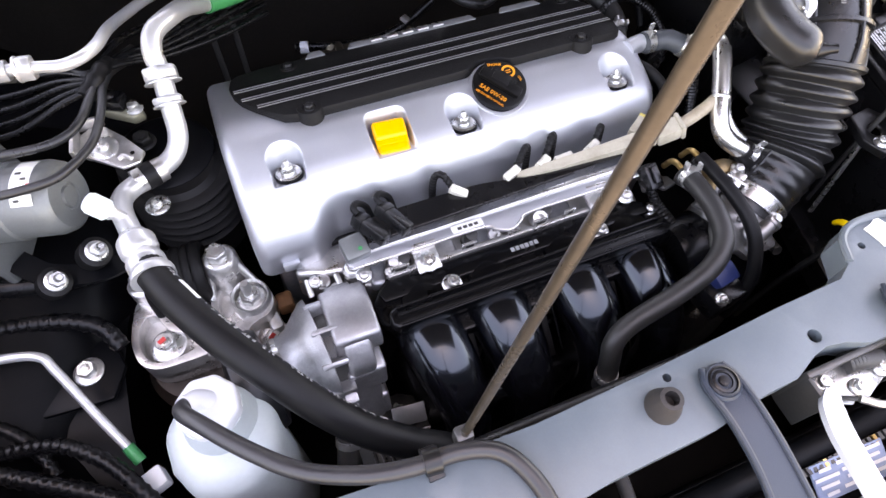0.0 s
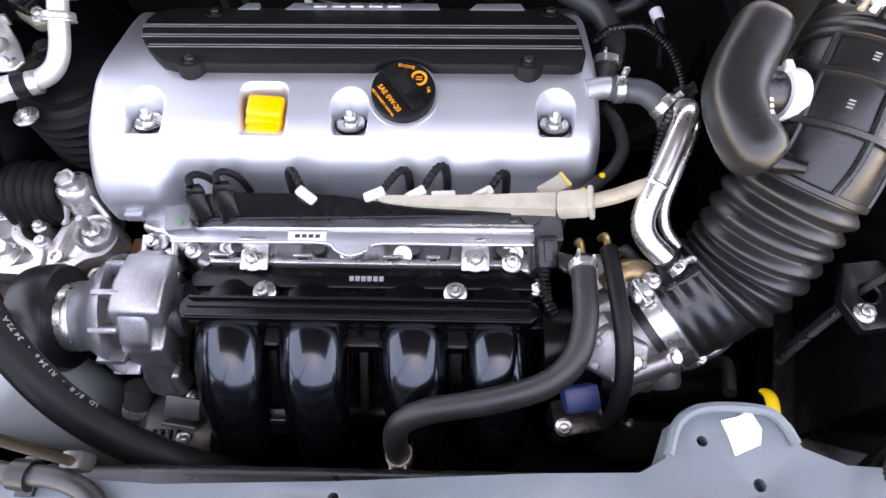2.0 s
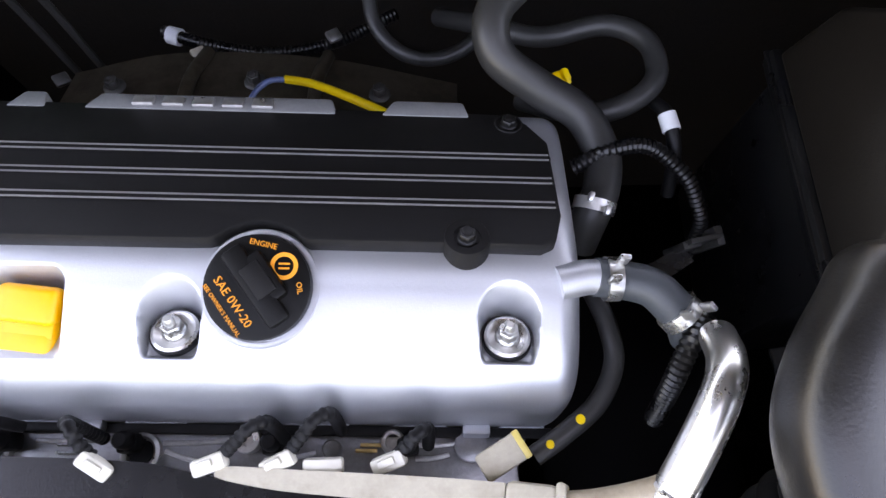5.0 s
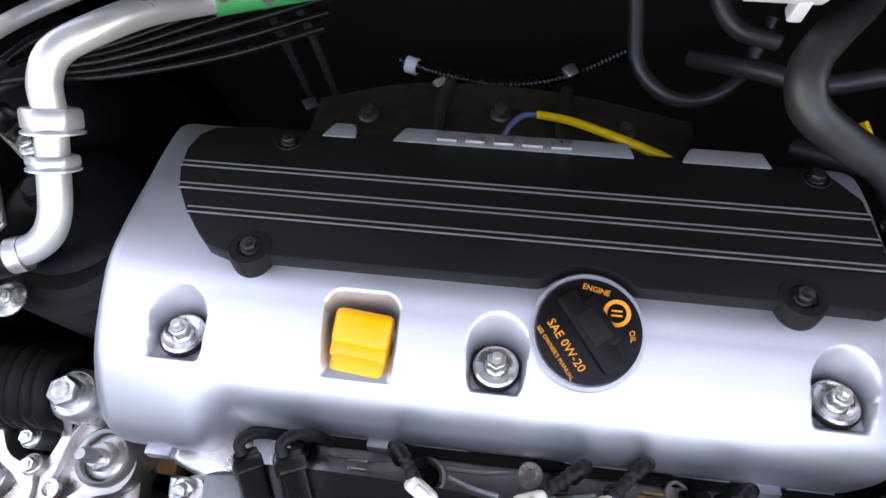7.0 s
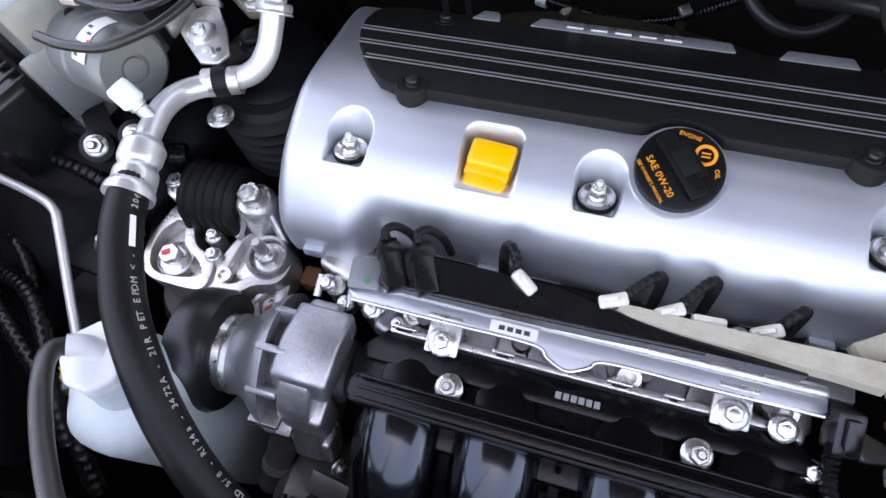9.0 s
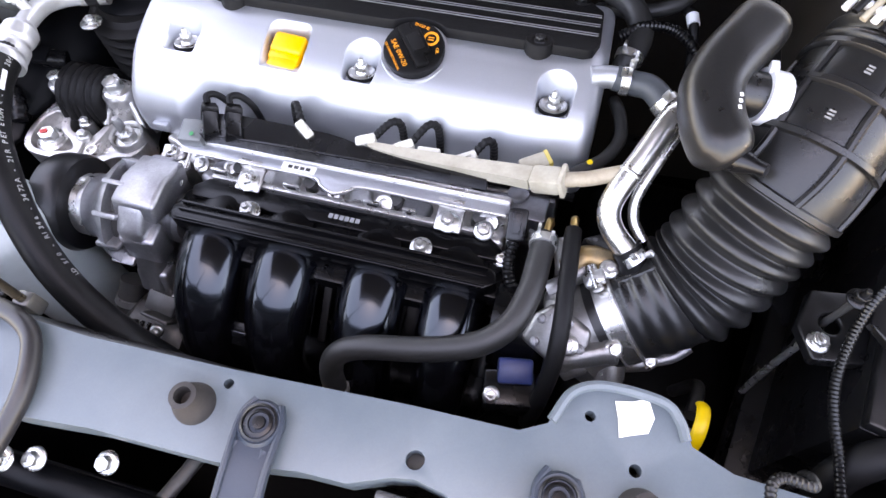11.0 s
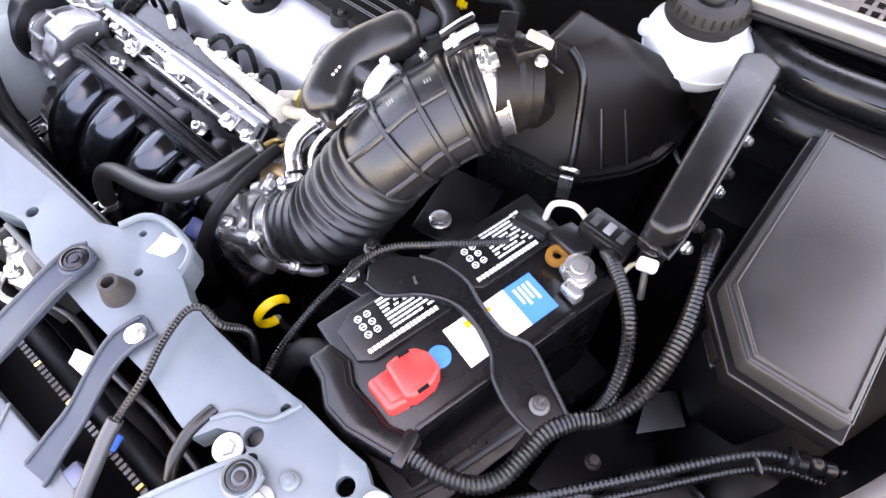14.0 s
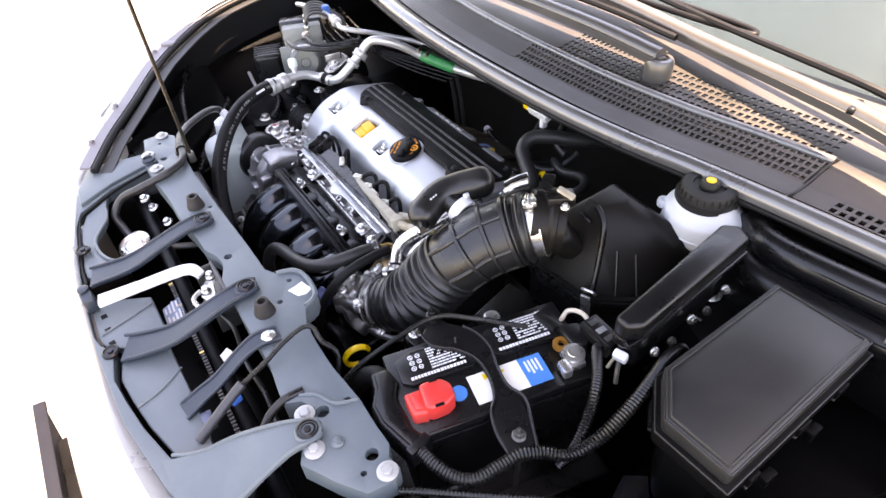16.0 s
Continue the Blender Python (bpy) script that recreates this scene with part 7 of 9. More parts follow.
part("blue_cap", lathe([(0.009, 0), (0.009, 0.016), (0.007, 0.018), (0, 0.018)], axis((-0.232, 0.51, 1.03), (0, 0, 1)), 16), BLUE, ab_, "blue plastic cap")
part("union", hexbolt((-0.228, 0.446, 0.998), (1, -0.05, 0.05), 0.007, 0.012, 1.0), mat("pink_union", (0.62, 0.48, 0.45), 0.45, 0.3, 0.1, 300), ab_, "pinkish pipe union")
part("brake_pipe", tube([(-0.215, 0.444, 0.999), (-0.190, 0.440, 1.0), (-0.165, 0.4405, 1.0), (-0.148, 0.448, 1.0), (-0.138, 0.464, 0.998), (-0.131, 0.486, 0.996), (-0.124, 0.510, 0.993), (-0.115, 0.535, 0.988), (-0.09, 0.58, 0.97)], 0.0040, 12, 6), DARKPIPE, ab_, "dark steel brake pipe")
part("brake_pipe", tube([(-0.225, 0.402, 0.999), (-0.200, 0.397, 1.0), (-0.168, 0.398, 1.001), (-0.150, 0.408, 1.001), (-0.134, 0.428, 0.999), (-0.126, 0.452, 0.996), (-0.121, 0.480, 0.994), (-0.118, 0.508, 0.991), (-0.108, 0.535, 0.985), (-0.08, 0.57, 0.97)], 0.0040, 12, 6), DARKPIPE, ab_, "dark steel brake pipe")
for p_, h_ in (((-0.165, 0.372, 0.928), 0.012), ((-0.205, 0.360, 0.918), 0.01)):
    sd_ = part("stud", hexbolt(p_, (0.5, -0.4, 0.8), 0.0075, 0.008, 1.3, h_), ZINC, ab_)
    part("bush", lathe([(0.014, -0.022), (0.014, -0.002), (0.010, 0.0)], axis(p_, (0.5, -0.4, 0.8)), 20), RUBBER, sd_)
part("foot_bracket", ribbon([(-0.24, 0.40, 0.91), (-0.215, 0.378, 0.905), (-0.175, 0.366, 0.905), (-0.15, 0.372, 0.90)], 0.022, 0.003), DARK, ab_)

line2 = thing("pressure_pipe", (-0.2, 0.55, 1.0), "silver high-pressure pipe with unions", "pipe")
part("pipe", tube([(-0.36, 0.490, 1.02), (-0.30, 0.497, 1.028), (-0.246, 0.503, 1.030), (-0.195, 0.508, 1.030), (-0.159, 0.503, 1.030), (-0.137, 0.498, 1.030), (-0.120, 0.503, 1.030), (-0.108, 0.525, 1.023), (-0.100, 0.560, 1.011), (-0.085, 0.592, 1.0), (-0.05, 0.64, 0.985), (0.02, 0.70, 0.96)], 0.0054, 14), PIPE, line2)
for p_, r_ in (((-0.192, 0.508, 1.030), 0.010), ((-0.172, 0.505, 1.030), 0.0115), ((-0.236, 0.503, 1.030), 0.0105)):
    part("union", hexbolt(p_, (1, -0.1, 0.0), r_, 0.011, 1.0), PIPE, line2)

# suspension tower and damper seat behind
tower = thing("suspension_tower", (-0.12, 0.55, 0.9), "dark painted suspension tower top with bolts", "suspension tower")
part("dome", lathe([(0.14, 0.70), (0.12, 0.84), (0.095, 0.885), (0.03, 0.895), (0, 0.895)], pose(-0.24, 0.60, 0), 40), DARK, tower)
part("damper_cup", lathe([(0.050, 0.78), (0.054, 0.895), (0.050, 0.915), (0.040, 0.922), (0, 0.922)], pose(-0.092, 0.482, 0), 36), DARK, tower)
for k in range(6):
    part("boot_fold", lathe([(0.049, -0.004), (0.056, 0.0), (0.049, 0.004)], pose(-0.086, 0.462, 0.905 - 0.013 * k), 40), BLACKTEX, tower)
part("boot", lathe([(0.050, 0.80), (0.050, 0.905), (0.040, 0.914), (0, 0.914)], pose(-0.086, 0.462, 0), 36), BLACKTEX, tower, "folded black rubber boot")
part("nut", hexbolt((-0.106, 0.486, 0.930), (0, 0, 1), 0.0095, 0.008, 1.3), BLACKBOLT, tower)
sb = part("sensor_bracket", prism([(-0.134, 0.516), (-0.126, 0.530), (-0.098, 0.514), (-0.094, 0.500), (-0.106, 0.496)], 0.945, 0.957, None, 0.003), mat("olive_zinc", (0.20, 0.19, 0.14), 0.4, 0.5, 0.2, 300, 0.2), tower, "olive sensor bracket")
part("sensor_plug", box((0.026, 0.018, 0.014), pose(-0.120, 0.519, 0.962, 0, 0, -28), 0.003), BLACK, sb)
part("sensor_bolt", hexbolt((-0.102, 0.506, 0.957), (0, 0, 1), 0.006, 0.006, 1.4), ZINC, sb)
part("spacer_bolt", hexbolt((-0.150, 0.478, 0.94), (0, 0, 1), 0.008, 0.010, 1.2), ZINC, tower)
part("washer_nut", hexbolt((-0.108, 0.412, 0.918), (0, 0, 1), 0.006, 0.005, 2.0), ZINC, tower)

# pipes and looms along the far inner wing
for k, (yl, yc) in enumerate(((0.572, 0.524), (0.552, 0.520), (0.534, 0.517), (0.516, 0.513), (0.500, 0.509), (0.590, 0.528))):
    solo("wing_pipe", tube([(-0.46, yl + 0.05, 0.945), (-0.34, yl + 0.024, 0.955), (-0.26, yl + 0.006, 0.964), (-0.205, yl - 0.003, 0.970), (-0.158, (yl + yc) / 2, 0.984), (-0.126, yc, 0.992), (-0.100, yc + 0.012 + 0.006 * k, 0.988), (-0.06, yc + 0.03 + 0.011 * k, 0.972), (0.0, yc + 0.07 + 0.018 * k, 0.95), (0.06, yc + 0.12 + 0.02 * k, 0.93)], 0.0026 + 0.0004 * (k % 3), 10, 6), LOOM, "thin dark pipe along the far inner wing", "pipe", "", "pipes along the inner wing")
solo("wire_wrap", tube([(-0.134, 0.500, 0.990), (-0.124, 0.512, 0.994), (-0.117, 0.526, 0.994), (-0.110, 0.540, 0.988)], lambda s: 0.0078 + 0.0006 * math.sin(s * 420), 14), RUBBER, "black tape bundle round the pipes", "tape")
small = thing("steel_pipe", (-0.22, 0.3, 0.88), "bare steel pipe with green tape end", "pipe")
part("pipe", tube([(-0.36, 0.33, 0.89), (-0.27, 0.315, 0.893), (-0.236, 0.305, 0.893), (-0.226, 0.290, 0.885), (-0.205, 0.245, 0.862), (-0.185, 0.205, 0.842)], 0.0042, 12), PIPE, small)
part("tape", tube([(-0.190, 0.215, 0.847), (-0.183, 0.200, 0.840)], 0.0055, 12), GREEN, small, "green tape")
pl2 = part("plug", box((0.028, 0.02, 0.018), pose(-0.180, 0.180, 0.83, 0, 0, 20), 0.003), WHITE, small, "white sensor plug")
part("plug_lock", box((0.006, 0.021, 0.019), pose(-0.190, 0.176, 0.83, 0, 0, 20), 0.001), YELLOW, pl2)
bl = thing("wing_bolt", (-0.218, 0.305, 0.83), "zinc bolt on a black plate of the inner wing", "bolt")
part("bolt", hexbolt((-0.218, 0.305, 0.836), (0, 0, 1), 0.009, 0.008, 1.6), ZINC, bl)
part("plate", prism([(-0.270, 0.275), (-0.200, 0.270), (-0.185, 0.30), (-0.195, 0.335), (-0.26, 0.34)], 0.828, 0.835, None, 0.003), DARK, bl)
for pts, r_ in (([(-0.42, 0.285, 0.845), (-0.34, 0.255, 0.848), (-0.27, 0.215, 0.850), (-0.21, 0.178, 0.842), (-0.165, 0.142, 0.826), (-0.14, 0.10, 0.79)], 0.0085), ([(-0.30, 0.25, 0.845), (-0.245, 0.235, 0.858), (-0.205, 0.205, 0.862), (-0.180, 0.168, 0.852), (-0.160, 0.13, 0.825)], 0.0075), ([(-0.40, 0.37, 0.872), (-0.30, 0.362, 0.872), (-0.235, 0.352, 0.868), (-0.195, 0.335, 0.862), (-0.180, 0.31, 0.850)], 0.009), ([(-0.40, 0.31, 0.855), (-0.33, 0.295, 0.85), (-0.28, 0.262, 0.84), (-0.26, 0.22, 0.82)], 0.007)):
    solo("wiring_loom", ribbed(pts, r_, 0.009, 0.0012), LOOM, "black taped wiring loom along the wing", "wiring", "", "looms of the far wing")
solo("wiring_loom", tube([(-0.36, 0.40, 0.89), (-0.28, 0.392, 0.89), (-0.23, 0.385, 0.885), (-0.19, 0.385, 0.878), (-0.16, 0.395, 0.87)], 0.010, 12), LOOM, "black wiring loom by the modulator", "wiring", "", "looms of the far wing")
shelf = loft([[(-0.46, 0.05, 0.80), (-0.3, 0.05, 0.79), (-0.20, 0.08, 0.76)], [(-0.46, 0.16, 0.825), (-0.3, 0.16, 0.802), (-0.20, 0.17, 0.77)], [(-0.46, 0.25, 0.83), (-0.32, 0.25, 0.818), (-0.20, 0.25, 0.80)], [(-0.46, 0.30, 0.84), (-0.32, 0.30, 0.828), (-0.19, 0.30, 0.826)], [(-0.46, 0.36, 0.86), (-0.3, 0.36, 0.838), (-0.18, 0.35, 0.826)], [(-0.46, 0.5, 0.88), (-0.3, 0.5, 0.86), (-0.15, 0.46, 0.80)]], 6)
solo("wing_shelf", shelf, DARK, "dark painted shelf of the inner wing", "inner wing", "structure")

# ---- prop rod and bonnet ----
rod = thing("prop_rod", (0.073, 0.085, 0.97), "worn bronze-coloured bonnet prop rod", "prop rod")
ROD0 = Vector((0.073, 0.087, 0.972))
ROD1 = ROD0 + Vector((0.10, -0.01, 1)) * 0.96
part("rod", sweep(bmesh.new(), [ROD0 + (ROD1 - ROD0) * (k / 12) for k in range(13)], 0.0031, 14), BRONZE, rod)
part("pivot", join(box((0.014, 0.012, 0.02), pose(0.073, 0.088, 0.970), 0.003)), STEEL, rod)
bonnet = thing("bonnet", (0.37, 0.86, 1.22), "silver bonnet held open over the engine bay", "bonnet")
HB, HT = (0.82, 1.30), (0.03, 1.96)       # rear and front edge in y, z


def bonnet_sheet(shrink, drop):
    rows = []
    for u in (0, 0.1, 0.5, 0.9, 1.0):
        u2 = 0.5 + (u - 0.5) * shrink
        y, z = HB[0] + (HT[0] - HB[0]) * u2, HB[1] + (HT[1] - HB[1]) * u2
        # rear edge, out of view, bowed to shape the shadow on the cowl
        bow = 0.016 * (1 - u2) ** 3
        w = (0.79 - 0.10 * u2 * u2) * shrink
        rows.append([(0.37 - w, y - drop, z - drop), (0.37 - w * 0.9, y + 0.012 - drop, z + 0.01 - drop), (0.37 - w * 0.35, y + 0.025 + bow * 0.6 - drop, z + 0.020 - drop), (0.37 + w * 0.12, y + 0.03 + bow - drop, z + 0.022 - drop), (0.37 + w * 0.42, y + 0.025 + bow * 0.5 - drop, z + 0.020 - drop), (0.37 + w * 0.9, y + 0.012 - drop, z + 0.01 - drop), (0.37 + w, y - drop, z - drop)])
    bm = loft(rows, 5)
    bmesh.ops.recalc_face_normals(bm, faces=bm.faces)
    bmesh.ops.solidify(bm, geom=bm.faces[:], thickness=0.008)
    return bm


part("panel", bonnet_sheet(1.0, 0.0), BODY, bonnet)
part("insulation_mat", bonnet_sheet(0.96, 0.02), mat("felt", (0.012, 0.012, 0.012), 0.95, 0, 0.3, 300, 0.4), bonnet, "black felt insulation mat")
for sx in (-0.37, 1.11):
    part("hinge", join(tube([(sx, 0.90, 1.02), (sx, 0.91, 1.16), (sx, 0.825, 1.30)], 0.012, 10, 4)), BODY, bonnet)

# ---- cowl, windscreen ----
SEAL = [(-0.52, 0.70, 1.05), (-0.30, 0.650, 1.05), (-0.10, 0.617, 1.05), (0.130, 0.600, 1.05), (0.401, 0.603, 1.05), (0.574, 0.620, 1.05), (0.700, 0.643, 1.05), (0.826, 0.662, 1.05), (0.938, 0.677, 1.05), (1.10, 0.70, 1.05), (1.28, 0.76, 1.05)]
seal = thing("cowl_seal", (0.37, 0.62, 1.04), "shiny grey-black rubber cowl seal", "seal")
part("bulb", tube(SEAL, 0.014, 20, 8), SEALM, seal)
part("lip", tube([Vector(p) + Vector((0, -0.012, -0.010)) for p in SEAL], 0.0045, 10, 8), RUBBER, seal, "matt black seal lip")
cowl = thing("cowl", (0.37, 0.8, 1.03), "grey-black plastic cowl with rows of square vents", "cowl panel")
_line = spline(SEAL, 24)


def cowl_at(x, off):
    """A point on the cowl: x across the car, off behind the seal."""
    k = min(range(len(_line) - 1), key=lambda i: abs((_line[i].x + _line[i + 1].x) / 2 - x))
    a, b = _line[k], _line[k + 1]
    y = a.y + (b.y - a.y) * (x - a.x) / (b.x - a.x)
    prof = [(0.0, 1.040), (0.02, 1.046), (0.05, 1.032), (0.09, 1.036), (0.140, 1.052), (0.148, 1.046), (0.30, 1.066), (0.42, 1.075)]
    for (o0, z0), (o1, z1) in zip(prof, prof[1:]):
        if off <= o1:
            return Vector((x, y + off, z0 + (z1 - z0) * (off - o0) / (o1 - o0)))
    return Vector((x, y + off, prof[-1][1]))


def cowl_strip(o0, o1, x0, x1, rows_, cols, holes):
    """A strip of the cowl; with holes, every other cell both ways is left open."""
    bm = bmesh.new()
    nr, nc = 2 * rows_ + 1, 2 * cols + 1
    us = [0.0]
    for k in range(nr):
        us.append(us[-1] + (1.5 if k % 2 and holes else 1.0))
    ws = [0.0]
    for k in range(nc):
        ws.append(ws[-1] + (1.7 if k % 2 and holes else 1.0))
    vs = [[bm.verts.new(cowl_at(x0 + (x1 - x0) * w / ws[-1], o0 + (o1 - o0) * u / us[-1])) for w in ws] for u in us]
    for r in range(nr):
        for c in range(nc):
            if not (holes and r % 2 and c % 2):
                bm.faces.new((vs[r][c], vs[r][c + 1], vs[r + 1][c + 1], vs[r + 1][c]))
    bmesh.ops.recalc_face_normals(bm, faces=bm.faces)
    bmesh.ops.solidify(bm, geom=bm.faces[:], thickness=0.003)
    return bm


part("channel", cowl_strip(0.004, 0.088, -0.5, 0.80, 3, 30, False), COWL, cowl)
part("vent_panel", cowl_strip(0.088, 0.142, 0.235, 0.795, 4, 58, True), COWL, cowl, "panel with four rows of square vents")
part("blank_panel", cowl_strip(0.088, 0.142, -0.5, 0.235, 2, 20, False), COWL, cowl)
# dark plastic crest; its sun glint is put into a paler, shinier material
part("crest", tube([cowl_at(-0.5 + 1.30 * k / 30, 0.143) + Vector((0, 0, 0.001)) for k in range(31)], 0.007, 12, 2), SEALM, cowl)
part("end_cover", cowl_strip(0.006, 0.036, 0.80, 1.26, 2, 20, False), COWL, cowl)
part("vent_panel", cowl_strip(0.036, 0.086, 0.842, 0.99, 3, 12, True), COWL, cowl, "end panel with square vents")
for a, b, o0, o1 in ((0.80, 0.842, 0.036, 0.086), (0.99, 1.26, 0.036, 0.086), (0.80, 1.26, 0.086, 0.160)):
    part("end_cover", cowl_strip(o0, o1, a, b, 2, 12, False), COWL, cowl)
part("cover_joint", tube([cowl_at(0.80, o) + Vector((0, 0, 0.001)) for o in (0.02, 0.06, 0.10, 0.14, 0.155)], 0.002, 8, 3), BLACK, cowl)
part("vent_panel", cowl_strip(0.152, 0.236, 0.275, 0.79, 5, 44, True), COWL, cowl, "rear panel with square vents")
for a, b in ((-0.5, 0.275), (0.79, 1.26)):
    part("blank_panel", cowl_strip(0.150, 0.236, a, b, 2, 20, False), COWL, cowl)
part("rear_panel", cowl_strip(0.236, 0.36, -0.5, 1.26, 3, 40, False), COWL, cowl)
part("plenum", between((-0.5, 0.70, 0.97), (1.26, 0.99, 1.0), 0.004), DARK, cowl)
part("fascia", loft([[p + Vector((0, 0.045, -0.012)) for p in _line[::8]], [p + Vector((0, 0.055, -0.05)) for p in _line[::8]], [p + Vector((0, 0.10, -0.09)) for p in _line[::8]]], 2), DARK, cowl)
screen = loft([[(-0.6, 1.08, 1.074), (-0.2, 0.985, 1.074), (0.37, 0.945, 1.074), (0.94, 0.985, 1.074), (1.34, 1.08, 1.074)], [(-0.5, 1.9, 1.58), (-0.1, 1.8, 1.60), (0.37, 1.78, 1.60), (0.84, 1.8, 1.60), (1.24, 1.9, 1.58)]], 8)
bmesh.ops.solidify(screen, geom=screen.faces[:], thickness=0.006)
solo("window_1", screen, GLASS, "tinted windscreen glass", "windscreen", "structure")


WIPER = mat("satin_grey_wiper", (0.075, 0.072, 0.068), 0.35, 0.2, 0.1, 500, 0.1, 0.4, 8, (0.11, 0.105, 0.10), coat=0.4)


def wiper(pts, w, base):
    wp = thing("wiper", base, "grey-black wiper arm lying on the cowl", "wiper", group="windscreen wipers")
    part("arm", ribbon(pts, [1.1 * q for q in w], 0.012), WIPER, wp)
    part("rib", tube([Vector(p) + Vector((0, 0, 0.003)) for p in pts], 0.015, 14, 6), WIPER, wp)
    part("pivot_cap", lathe([(0.024, -0.03), (0.024, 0.006), (0.021, 0.011), (0.014, 0.012), (0.013, 0.008), (0.008, 0.008), (0.007, 0.014), (0, 0.015)], pose(*base), 28), WIPER, wp)
    part("blade", tube([Vector(p) + Vector((-0.01, 0.045, 0.02)) for p in pts], 0.006, 8, 6), RUBBER, wp)
    return wp


wiper([(-0.30, 0.775, 1.085), (-0.05, 0.785, 1.09), (0.131, 0.792, 1.092), (0.33, 0.800, 1.092), (0.48, 0.805, 1.085)], [0.02, 0.026, 0.03, 0.034, 0.036], (0.48, 0.806, 1.075))
w2 = wiper([(0.06, 0.905, 1.095), (0.276, 0.900, 1.10), (0.538, 0.870, 1.10), (0.70, 0.855, 1.10), (0.80, 0.846, 1.098), (0.92, 0.835, 1.085)], [0.02, 0.022, 0.026, 0.03, 0.034, 0.036], (0.93, 0.833, 1.07))
part("arm_clip", box((0.010, 0.036, 0.020), pose(0.778, 0.848, 1.104, 0, 0, 8), 0.003), BLACK, w2)
part("blade_frame", tube([(0.20, 0.945, 1.112), (0.42, 0.948, 1.116), (0.535, 0.943, 1.118), (0.560, 0.932, 1.118), (0.545, 0.922, 1.118), (0.42, 0.918, 1.114), (0.20, 0.918, 1.110)], 0.0055, 10, 8), RUBBER, w2, "black wiper blade frame")

# ---- brake fluid reservoir ----
CAPBLACK = mat("dusty_cap_plastic", (0.012, 0.0112, 0.0105), 0.5, 0, 0.25, 600, 0.2, 0.5, 14, (0.022, 0.020, 0.018), spec=0.25)
res = thing("brake_reservoir", (0.735, 0.625, 0.9), "white brake fluid reservoir with black cap", "reservoir")
RC = pose(0.738, 0.622, 0) @ Matrix.Diagonal((1.06, 0.96, 1.0, 1.0))
part("body", lathe([(0, 0.962), (0.026, 0.962), (0.038, 0.966), (0.046, 0.976), (0.0505, 0.992), (0.052, 1.010), (0.050, 1.016), (0.042, 1.021), (0.0375, 1.026), (0.0365, 1.036)], RC, 44), WHITE, res)
part("seam", lathe([(0.0500, -0.001), (0.0522, 0.0), (0.0500, 0.001)], RC @ pose(0, 0, 0.990), 44), WHITE, res)
part("ear", join(between((0.690, 0.592, 1.006), (0.712, 0.606, 1.014), 0.002), lathe([(0.0085, 1.005), (0.0092, 1.010), (0.0080, 1.0155), (0.0045, 1.016), (0.004, 1.0125), (0, 1.0125)], pose(0.691, 0.596, 0), 20)), WHITE, res)
part("ear", join(between((0.776, 0.600, 0.996), (0.796, 0.612, 1.004), 0.002), lathe([(0.008, 0.995), (0.008, 1.004), (0, 1.005)], pose(0.796, 0.606, 0), 18)), WHITE, res)
cap_ = part("cap", lathe([(0.0405, 1.030), (0.0415, 1.032), (0.0415, 1.038), (0.0375, 1.0395), (0.0368, 1.042), (0.0360, 1.051), (0.0335, 1.054), (0.022, 1.0545), (0.0205, 1.0515), (0.013, 1.0512), (0.0122, 1.058), (0.0105, 1.060), (0, 1.0605)], pose(0.735, 0.624, 0), 44), CAPBLACK, res, "dusty black screw cap with wide brim")
for k in range(24):
    a = radians(15 * k)
    part("grip_rib", box((0.0022, 0.0026, 0.010), pose(0.735 + 0.0366 * math.cos(a), 0.624 + 0.0366 * math.sin(a), 1.0462, 0, 0, 15 * k), 0.0006), CAPBLACK, cap_)
part("cap_mark", lathe([(0.0066, 1.0602), (0.0066, 1.0614), (0, 1.0616)], pose(0.735, 0.624, 0), 18), YELLOW, cap_, "yellow mark")

# ---- cables on the near side ----
cab = thing("battery_cable", (0.85, 0.2, 0.94), "ribbed black battery cable conduit", "cable")
part("conduit", ribbed([(0.776, 0.127, 0.946), (0.790, 0.128, 0.950), (0.810, 0.131, 0.952), (0.834, 0.141, 0.953), (0.848, 0.158, 0.955), (0.852, 0.184, 0.958), (0.855, 0.207, 0.961), (0.866, 0.229, 0.960), (0.884, 0.249, 0.962), (0.894, 0.280, 0.978), (0.892, 0.322, 0.992), (0.883, 0.366, 0.998), (0.8735, 0.400, 0.998), (0.868, 0.430, 0.985), (0.864, 0.455, 0.95)], 0.0078, 0.0040, 0.0015, 14), BLACK, cab)
DUCT = [(0.668, 0.128), (0.690, 0.122), (0.710, 0.107), (0.735, 0.105), (0.784, 0.116), (0.780, 0.141), (0.757, 0.134), (0.738, 0.137), (0.714, 0.138), (0.696, 0.152), (0.672, 0.150)]
part("duct_box", prism(DUCT, 0.918, 0.956, None, 0.004, 3), BLACK, cab, "black plastic cable duct")
part("duct_lid", prism(inset(DUCT, 0.005), 0.955, 0.9595, None, 0.002, 2), BLACK, cab)
part("duct_collar", box((0.012, 0.030, 0.030), pose(0.780, 0.128, 0.944, 0, 0, 14), 0.003), BLACK, cab)
part("sleeve", tube([(0.680, 0.140, 0.942), (0.662, 0.138, 0.938), (0.645, 0.126, 0.922), (0.635, 0.105, 0.885), (0.63, 0.09, 0.84)], 0.0125, 16), RUBBER, cab)
solo("ground_cable", ribbed([(0.800, 0.372, 0.960), (0.810, 0.358, 0.980), (0.822, 0.345, 0.987), (0.842, 0.326, 0.991), (0.858, 0.306, 0.988), (0.870, 0.286, 0.972), (0.876, 0.266, 0.946), (0.872, 0.250, 0.92)], 0.0064, 0.0036, 0.0013, 12), BLACK, "ribbed black ground cable", "cable")
